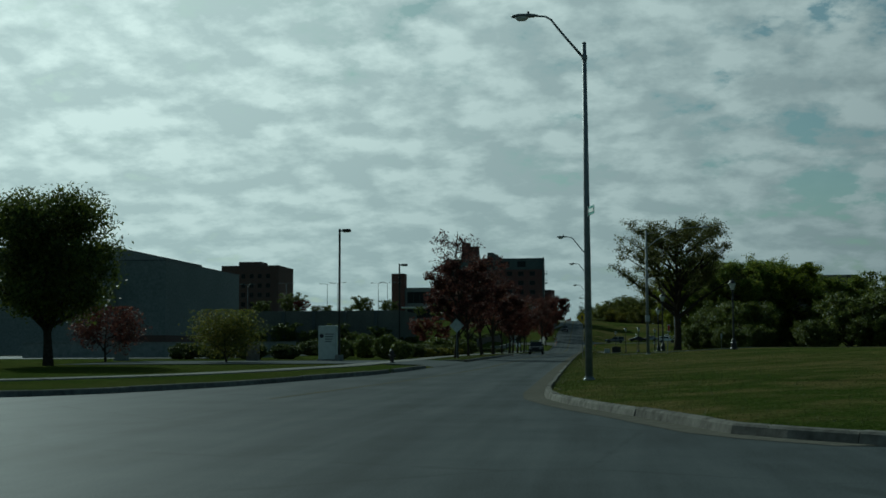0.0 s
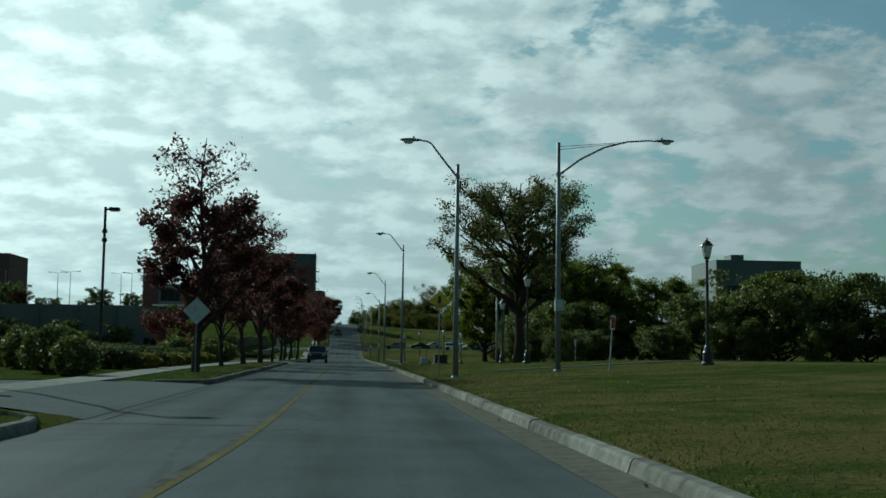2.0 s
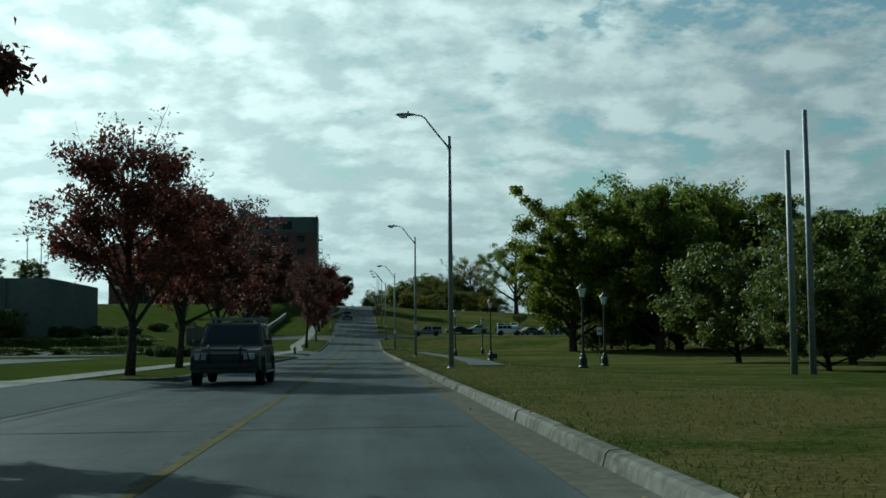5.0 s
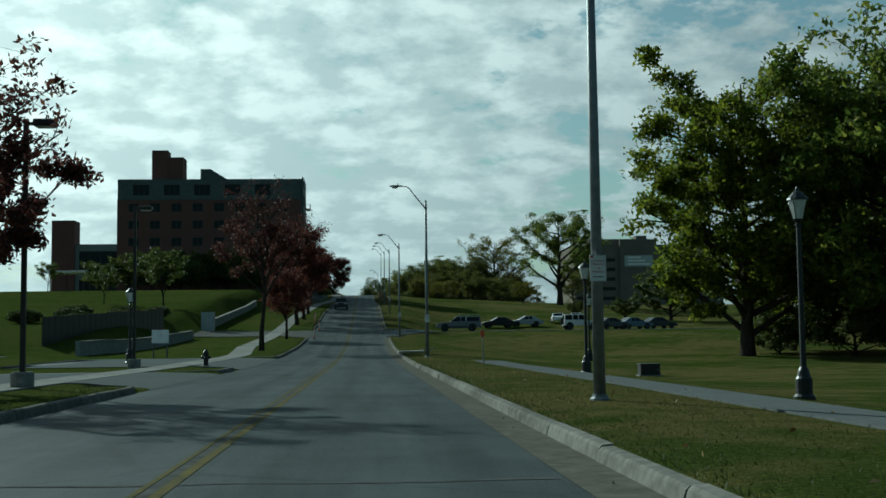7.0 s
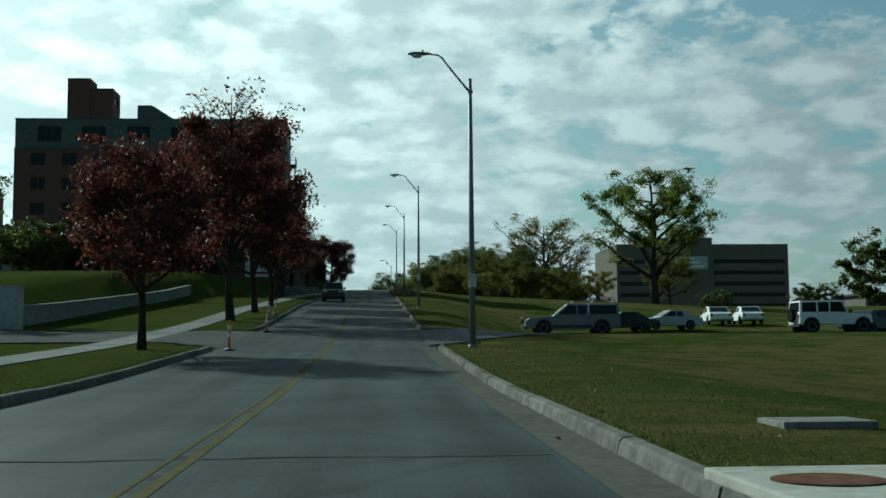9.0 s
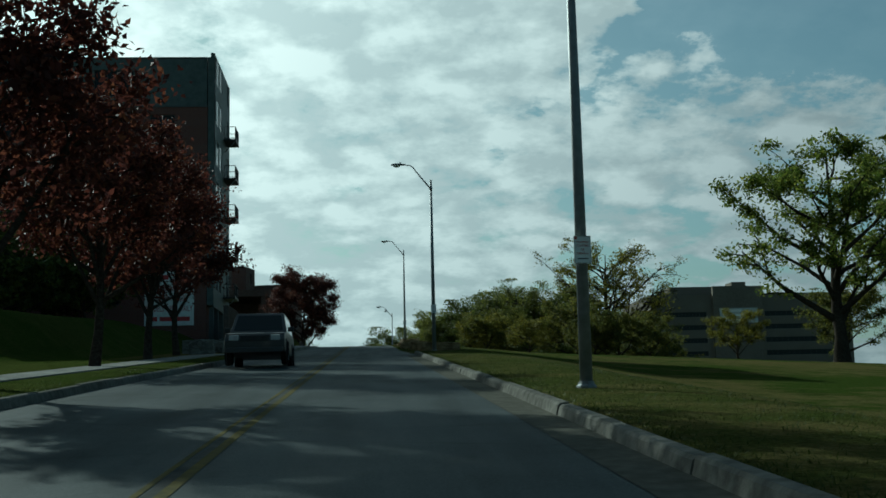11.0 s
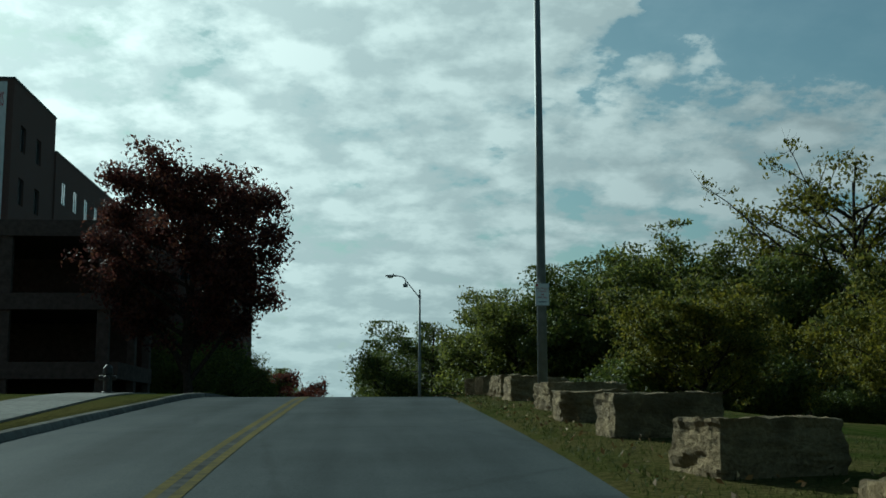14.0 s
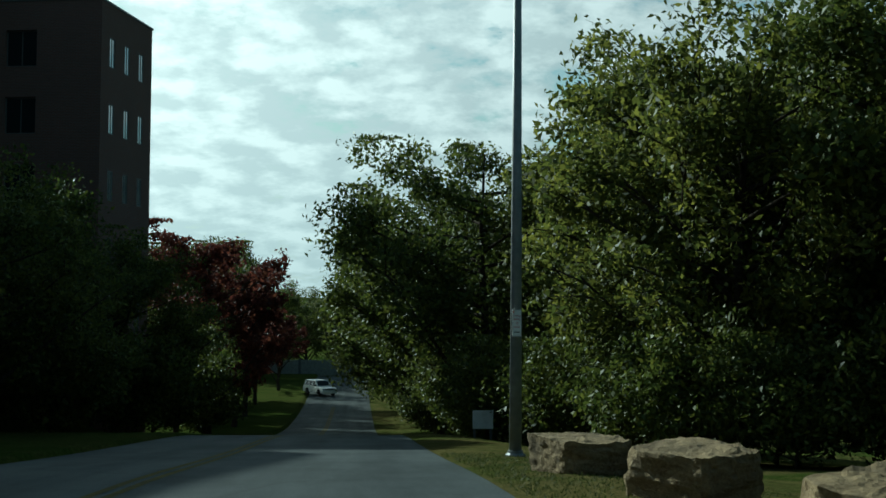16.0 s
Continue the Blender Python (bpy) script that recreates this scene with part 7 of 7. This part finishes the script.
def car(x, y, turn, style, colour, label, z=None, group="cars in the parking lot"):
    """Front toward +x before turning. style: sedan, suv, jeep, pickup."""
    g = land(x, y) + 0.05 if z is None else z
    r = root({"sedan": "car", "suv": "suv", "jeep": "off_road_car", "pickup": "pickup_truck"}[style], x, y, g, label, {"pickup": "pickup truck"}.get(style, "car"), group, turn)
    col = colour
    if style == "sedan":
        L, W, base, rad = 4.6, 0.88, 1.35, 0.32
        low = [(-2.3, 0.35), (-2.28, 0.82), (-1.6, 0.95), (1.0, 0.93), (2.1, 0.75), (2.3, 0.55), (2.28, 0.3), (-2.2, 0.28)]
        cab = [(-1.75, 0.93), (-0.95, 1.4), (0.15, 1.42), (1.05, 0.92)]
        wins = [((-0.85, 0.98), (-0.7, 1.33), (-0.3, 1.36), (-0.3, 0.97)), ((-0.22, 0.97), (-0.22, 1.36), (0.12, 1.36), (0.75, 0.97))]
    elif style == "suv":
        L, W, base, rad = 4.8, 0.95, 1.4, 0.38
        low = [(-2.4, 0.45), (-2.4, 1.0), (-2.2, 1.1), (1.1, 1.08), (2.2, 0.98), (2.4, 0.75), (2.38, 0.4), (-2.3, 0.36)]
        cab = [(-2.25, 1.09), (-2.0, 1.72), (0.4, 1.76), (1.15, 1.07)]
        wins = [((-1.95, 1.16), (-1.8, 1.62), (-1.1, 1.65), (-1.1, 1.14)), ((-1.02, 1.14), (-1.02, 1.65), (-0.25, 1.67), (-0.25, 1.13)), ((-0.17, 1.13), (-0.17, 1.67), (0.35, 1.67), (0.85, 1.13))]
    elif style == "jeep":
        L, W, base, rad = 4.3, 0.9, 1.45, 0.41
        low = [(-2.05, 0.55), (-2.05, 1.12), (0.75, 1.12), (0.8, 1.1), (2.0, 1.02), (2.05, 0.6), (1.95, 0.5), (-1.95, 0.5)]
        cab = [(-2.03, 1.12), (-2.0, 1.8), (0.42, 1.82), (0.72, 1.12)]
        wins = [((-1.9, 1.18), (-1.9, 1.7), (-1.1, 1.72), (-1.1, 1.18)), ((-1.0, 1.18), (-1.0, 1.72), (-0.4, 1.73), (-0.4, 1.18)), ((-0.3, 1.18), (-0.3, 1.73), (0.33, 1.73), (0.58, 1.18))]
    else:
        L, W, base, rad = 5.3, 0.93, 1.62, 0.4
        low = [(-2.65, 0.55), (-2.65, 1.08), (1.0, 1.08), (2.35, 0.98), (2.6, 0.82), (2.62, 0.5), (2.5, 0.42), (-2.6, 0.42)]
        cab = [(-2.6, 1.09), (-2.58, 1.72), (0.25, 1.74), (1.05, 1.07)]
        wins = [((-2.45, 1.16), (-2.45, 1.64), (-0.95, 1.65), (-0.95, 1.16)), ((-0.78, 1.16), (-0.78, 1.64), (-0.3, 1.65), (-0.3, 1.15)), ((-0.2, 1.15), (-0.2, 1.65), (0.22, 1.65), (0.8, 1.15))]
    body = part("body", soft(prism(low, W, W - 0.03), 0.04), col, r)
    top_half = W - (0.08 if style == "jeep" else 0.17)
    hi = max(z for _, z in cab)
    cabin = part("cabin", soft(prism(cab, W - 0.04, top_half), 0.03), col, r)
    lo = min(z for _, z in cab)
    for s in (-1, 1):
        for q in wins:
            bm = bmesh.new()
            vs = []
            for px, pz in q:
                t = (pz - lo) / (hi - lo)
                yy = (W - 0.04) + (top_half - (W - 0.04)) * t
                vs.append(bm.verts.new((px, s * (yy + 0.006), pz)))
            f = bm.faces.new(vs)
            e = bmesh.ops.extrude_face_region(bm, geom=[f])
            bmesh.ops.translate(bm, verts=[v for v in e["geom"] if isinstance(v, bmesh.types.BMVert)], vec=(0, -s * 0.02, 0))
            part("side_window", bm, CARGLASS, cabin)
    for a, b, nm in ((cab[-1], cab[-2], "windscreen"), (cab[0], cab[1], "rear_window")):
        bm = bmesh.new()
        d = Vector((b[0] - a[0], 0, b[1] - a[1]))
        nrm = Vector((d.z, 0, -d.x)).normalized() * (1 if nm == "windscreen" else -1) * 0.008
        vs = []
        for t, s in ((0.12, -1), (0.12, 1), (0.88, 1), (0.88, -1)):
            hw = (W - 0.04) + (top_half - W + 0.04) * t - 0.1
            vs.append(bm.verts.new(Vector((a[0], s * hw, a[1])) + d * t + nrm))
        f = bm.faces.new(vs)
        e = bmesh.ops.extrude_face_region(bm, geom=[f])
        bmesh.ops.translate(bm, verts=[v for v in e["geom"] if isinstance(v, bmesh.types.BMVert)], vec=-nrm * 2)
        part(nm, bm, CARGLASS, cabin)
    for px in (-base, base):
        for s in (-1, 1):
            wheel(r, px + (0.05 if style != "pickup" else 0.0), s * (W - 0.06), rad, s)
            part("wheel_arch", lathe(bmesh.new(), [(rad * 1.16, s * -0.012), (rad * 1.16, s * 0.012)], 20, Matrix.Translation((px + (0.05 if style != "pickup" else 0.0), s * (W - 0.005), rad + 0.03)) @ Matrix.Rotation(math.pi / 2, 4, "X")), BLACK, body)
    fx, bx = max(p[0] for p in low), min(p[0] for p in low)
    hz = {"sedan": 0.62, "suv": 0.82, "jeep": 0.86, "pickup": 0.8}[style]
    for s in (-1, 1):
        part("headlight", boxed(fx - 0.16, fx + 0.012, min(s * 0.5, s * 0.8), max(s * 0.5, s * 0.8), hz - 0.08, hz + 0.09, 0.02), HEADLAMP, body)
        part("tail_light", boxed(bx - 0.012, bx + 0.1, min(s * 0.62, s * 0.82), max(s * 0.62, s * 0.82), hz - 0.02, hz + 0.2, 0.02), TAILLAMP, body)
        part("mirror", boxed(0.7, 0.82, min(s * (W - 0.02), s * (W + 0.18)), max(s * (W - 0.02), s * (W + 0.18)), lo + 0.04, lo + 0.2, 0.03), BLACK, body)
    part("grille", boxed(fx - 0.06, fx + 0.008, -0.45, 0.45, hz - 0.1, hz + 0.08, 0.01), BLACK, body)
    part("bumper", boxed(fx - 0.12, fx + 0.06, -W + 0.06, W - 0.06, 0.36, 0.52, 0.03), BLACK if style in ("jeep", "pickup") else col, body)
    part("bumper", boxed(bx - 0.06, bx + 0.12, -W + 0.06, W - 0.06, 0.38, 0.54, 0.03), BLACK if style in ("jeep", "pickup") else col, body)
    part("number_plate", boxed(bx - 0.075, bx - 0.061, -0.26, 0.26, 0.58, 0.72), WHITE, body)
    if style == "pickup":
        bar = part("bull_bar", boxed(fx + 0.07, fx + 0.13, -0.7, 0.7, 0.5, 0.62, 0.02), BLACK, r, "black steel bull bar")
        for s in (-0.42, 0.42):
            tube("bar_upright", [(fx + 0.1, s, 0.63), (fx + 0.1, s, 1.02), (fx - 0.02, s, 1.1)], 0.03, BLACK, bar, 6)
        tube("bar_rail", [(fx + 0.1, -0.66, 0.66), (fx + 0.1, -0.6, 0.98), (fx + 0.1, 0.6, 0.98), (fx + 0.1, 0.66, 0.66)], 0.028, BLACK, bar, 6)
        for s in (-1, 1):
            part("side_cladding", boxed(-1.05, 1.15, s * W - 0.03, s * W + 0.025, 0.4, 0.56, 0.01), BLACK, body)
            part("step_bar", boxed(-1.0, 1.1, s * (W + 0.05) - 0.05, s * (W + 0.05) + 0.05, 0.32, 0.38, 0.015), GALV, body)
            for px in (-0.92, -0.12, 0.98):
                part("door_seam", boxed(px - 0.008, px + 0.008, s * W - 0.01, s * W + 0.004, 0.57, 1.06), BLACK, body)
            for px in (-0.75, 0.05):
                part("door_handle", boxed(px, px + 0.16, s * W - 0.01, s * W + 0.03, 0.93, 0.97, 0.008), BLACK, body)
        rack = part("roof_rack", boxed(-2.4, -2.34, -0.72, 0.72, 1.86, 1.9), GALV, r, "pale roof rack")
        for px in (-1.2, -0.1):
            part("rack_bar", boxed(px - 0.03, px + 0.03, -0.72, 0.72, 1.86, 1.9), GALV, rack)
        for s in (-1, 1):
            part("rack_rail", boxed(-2.45, 0.0, s * 0.7 - 0.025, s * 0.7 + 0.025, 1.9, 1.94), GALV, rack)
            for px in (-2.37, -1.2, -0.1):
                part("rack_foot", boxed(px - 0.025, px + 0.025, s * 0.7 - 0.02, s * 0.7 + 0.02, 1.7, 1.86), GALV, rack)
            part("cap_pillar", boxed(-0.93, -0.86, s * 0.83 - 0.02, s * 0.83 + 0.02, 1.1, 1.72, 0.005), WHITE, cabin)
    if style == "jeep":
        part("spare_wheel", lathe(bmesh.new(), [(0.1, -0.1), (0.38, -0.1), (0.4, 0.0), (0.38, 0.1), (0.1, 0.1)], 18, Matrix.Translation((-2.2, 0, 1.0)) @ Matrix.Rotation(math.pi / 2, 4, "Y")), RUBBER, body)
    return r


SILVER, DARK, WHITEP, BLUE, CHAR = paint("silver", (0.15, 0.155, 0.16)), paint("black", (0.012, 0.012, 0.014)), paint("white", (0.72, 0.72, 0.7)), paint("blue_grey", (0.08, 0.12, 0.16)), paint("charcoal", (0.04, 0.042, 0.045))
car(12.7, 342.0, 178, "pickup", SILVER, "silver pickup truck with a bed cap and roof rack")
car(19.6, 360.5, 188, "sedan", DARK, "black saloon parked behind the pickup")
car(23.6, 362.5, 188, "sedan", paint("pale_silver", (0.34, 0.35, 0.36)), "pale silver saloon parked on the lot")
car(27.1, 340.8, 0, "jeep", WHITEP, "white boxy off-road car parked on the lot")
car(31.8, 345.5, 25, "sedan", CHAR, "dark grey saloon parked on the lot")
car(35.0, 347.0, 20, "sedan", BLUE, "blue-grey saloon parked on the lot")
car(38.6, 349.0, 20, "sedan", DARK, "dark saloon at the end of the row")
car(29.2, 369.5, 84, "sedan", WHITEP, "white hatchback parked facing the hill")
car(31.9, 369.8, 84, "sedan", WHITEP, "white saloon parked facing the hill")
car(-1.95, 171.0, -90, "pickup", DARK, "dark pickup truck driving down the street", float(road_z(171.0)), "traffic")
car(-2.0, 383.5, -90, "suv", CHAR, "dark grey car driving down the street", float(road_z(383.5)), "traffic")
car(-1.9, 614.0, -60, "suv", WHITEP, "white pickup crossing at the foot of the slope", float(road_z(614.0)), "traffic")


def right_far():
    r = root("office_building", 0, 0, 0, "low pale office with bands of windows beyond the lot", "building")
    block("wall", r, 142.0, 161.0, 600.0, 618.0, 0.0, 16.8, TAN, front=rows_of_windows(19.0, 1.0, 2.9, 2.0, 3, 3.2, 4.4, 1.2, 2.0))
    part("eave", boxed(141.0, 162.0, 598.0, 620.0, 17.0, 17.6, 0.05), ROOFING, r)
    r = root("glass_building", 0, 0, 0, "tall blue-green glass office block", "building")
    block("wall", r, 139.0, 172.0, 478.0, 510.0, -2.0, 38.0, PANEL, front=[(1.0, 32.0, 4.0 + 4 * k, 6.4 + 4 * k) for k in range(7)], bars=16)
    part("roof_box", boxed(146.0, 151.0, 482.0, 490.0, 37.6, 40.5), PANEL, r)


right_far()
dark_round = make_tree(91, 7.6, 0.5, 4.0, 22000, 0.24, LEAF_DARK, limbs=20, trunk_r=0.25, lift=0.4, label="dense round dark tree beyond the parked cars", name="lot_tree")
place(dark_round, 47.0, 374.0, 0, 1.05)
copy_at(dark_round, 41.0, 378.0, 90, 0.45, label="low yellowing shrub tree beyond the parked cars")
for i, (x, y, s) in enumerate(((58.0, 366.0, 0.5), (64.0, 360.0, 0.5), (70.0, 372.0, 0.7), (78.0, 380.0, 0.9), (90.0, 390.0, 1.0), (36.0, 392.0, 0.35))):
    copy_at(dark_round, x, y, i * 60, s)

# ---------------------------------------------------------------- grass blades and fallen leaves


def blades():
    rng = np.random.default_rng(5)
    spans = [(1, 4.12, 16.0, 26, 318, 185000), (1, 4.12, 10.0, 335, 400, 30000), (1, 3.5, 9.5, 400, 470, 48000), (-1, 0.25, 2.6, 88, 153, 22000), (-1, 0.25, 2.6, 277, 400, 22000), (1, 3.6, 9.0, 470, 500, 30000), (-1, 0.25, 2.6, 205, 236, 8000)]
    verts = []
    for side, a, b, y0, y1, n in spans:
        y = rng.uniform(y0, y1, n)
        o = a + (b - a) * rng.random(n) ** 1.9
        if side > 0:
            x = o
            z = right_land(x - right_edge(y), y)
        else:
            x = left_edge(y) - o
            z = left_land(o, y)
        keep = (x > right_edge(y) + 0.04 + 0.6 * rng.random(n) ** 2) if side > 0 else np.ones(n, bool)
        x, y, z = x[keep], y[keep], z[keep]
        n = len(x)
        h = rng.uniform(0.02, 0.055, n)
        ang = rng.uniform(0, np.pi, n)
        w = rng.uniform(0.004, 0.011, n)
        lx, ly = rng.normal(0, 0.03, n), rng.normal(0, 0.03, n)
        p = np.stack([x, y, z - 0.01], 1)
        d = np.stack([np.cos(ang) * w, np.sin(ang) * w, 0 * w], 1)
        tip = p + np.stack([lx, ly, h], 1)
        verts.append(np.stack([p - d, p + d, tip], 1).reshape(-1, 3))
    v = np.concatenate(verts)
    n = len(v) // 3
    me = bpy.data.meshes.new("grass_blades")
    me.vertices.add(3 * n)
    me.vertices.foreach_set("co", v.ravel())
    me.loops.add(3 * n)
    me.loops.foreach_set("vertex_index", np.arange(3 * n, dtype=np.int32))
    me.polygons.add(n)
    me.polygons.foreach_set("loop_start", np.arange(0, 3 * n, 3, dtype=np.int32))
    me.update(calc_edges=True)
    me.materials.append(leafy("grass_blade", (0.025, 0.036, 0.007), (0.04, 0.053, 0.011), (0.057, 0.069, 0.016), (0.085, 0.086, 0.025), glow=0.35))
    tagged(new("grass_blades", me), "uneven blades of mown grass along the kerbs", "grass", kind="stuff")


def litter():
    rng = np.random.default_rng(9)
    n = 1900
    y = np.concatenate([rng.uniform(60, 320, 600), rng.uniform(400, 480, 900), rng.uniform(88, 150, 400)])
    x = np.concatenate([rng.uniform(3.5, 9, 600), 3.6 + rng.gamma(1.4, 0.8, 900), rng.uniform(-6.5, -2.6, 400)])
    z = np.array([land(a, b) for a, b in zip(x, y)])
    c = np.stack([x, y, z + np.where((x > left_edge(y)) & (x < right_edge(y)), 0.02, 0.07)], 1)
    r = rng.normal(0, 1, (n, 3)) * np.array([1, 1, 0.2])
    crown = crown_mesh(c, 0.06, rng, leafy("fallen_leaves", (0.06, 0.03, 0.015), (0.14, 0.08, 0.03), (0.24, 0.15, 0.06), (0.3, 0.24, 0.13), glow=0.1), None, "fallen_leaves")
    tagged(crown, "scattered dry brown leaves on lawn and gutter", "leaves", kind="stuff")


def far_wall():
    """The grey wall across the foot of the hill, where the street meets another."""
    r = root("boundary_wall", 0, 650.0, 0.2, "long grey concrete wall across the foot of the slope", "wall")
    for k in range(16):
        x = -48.0 + 6.0 * k
        part("wall_panel", boxed(x, x + 5.95, 0.0, 0.3, -0.5, 2.1, 0.01), STUCCO, r)
        part("post", boxed(x - 0.2, x + 0.15, -0.06, -0.003, -0.5, 2.3, 0.01), DRIVE, r)


far_wall()
blades()
litter()
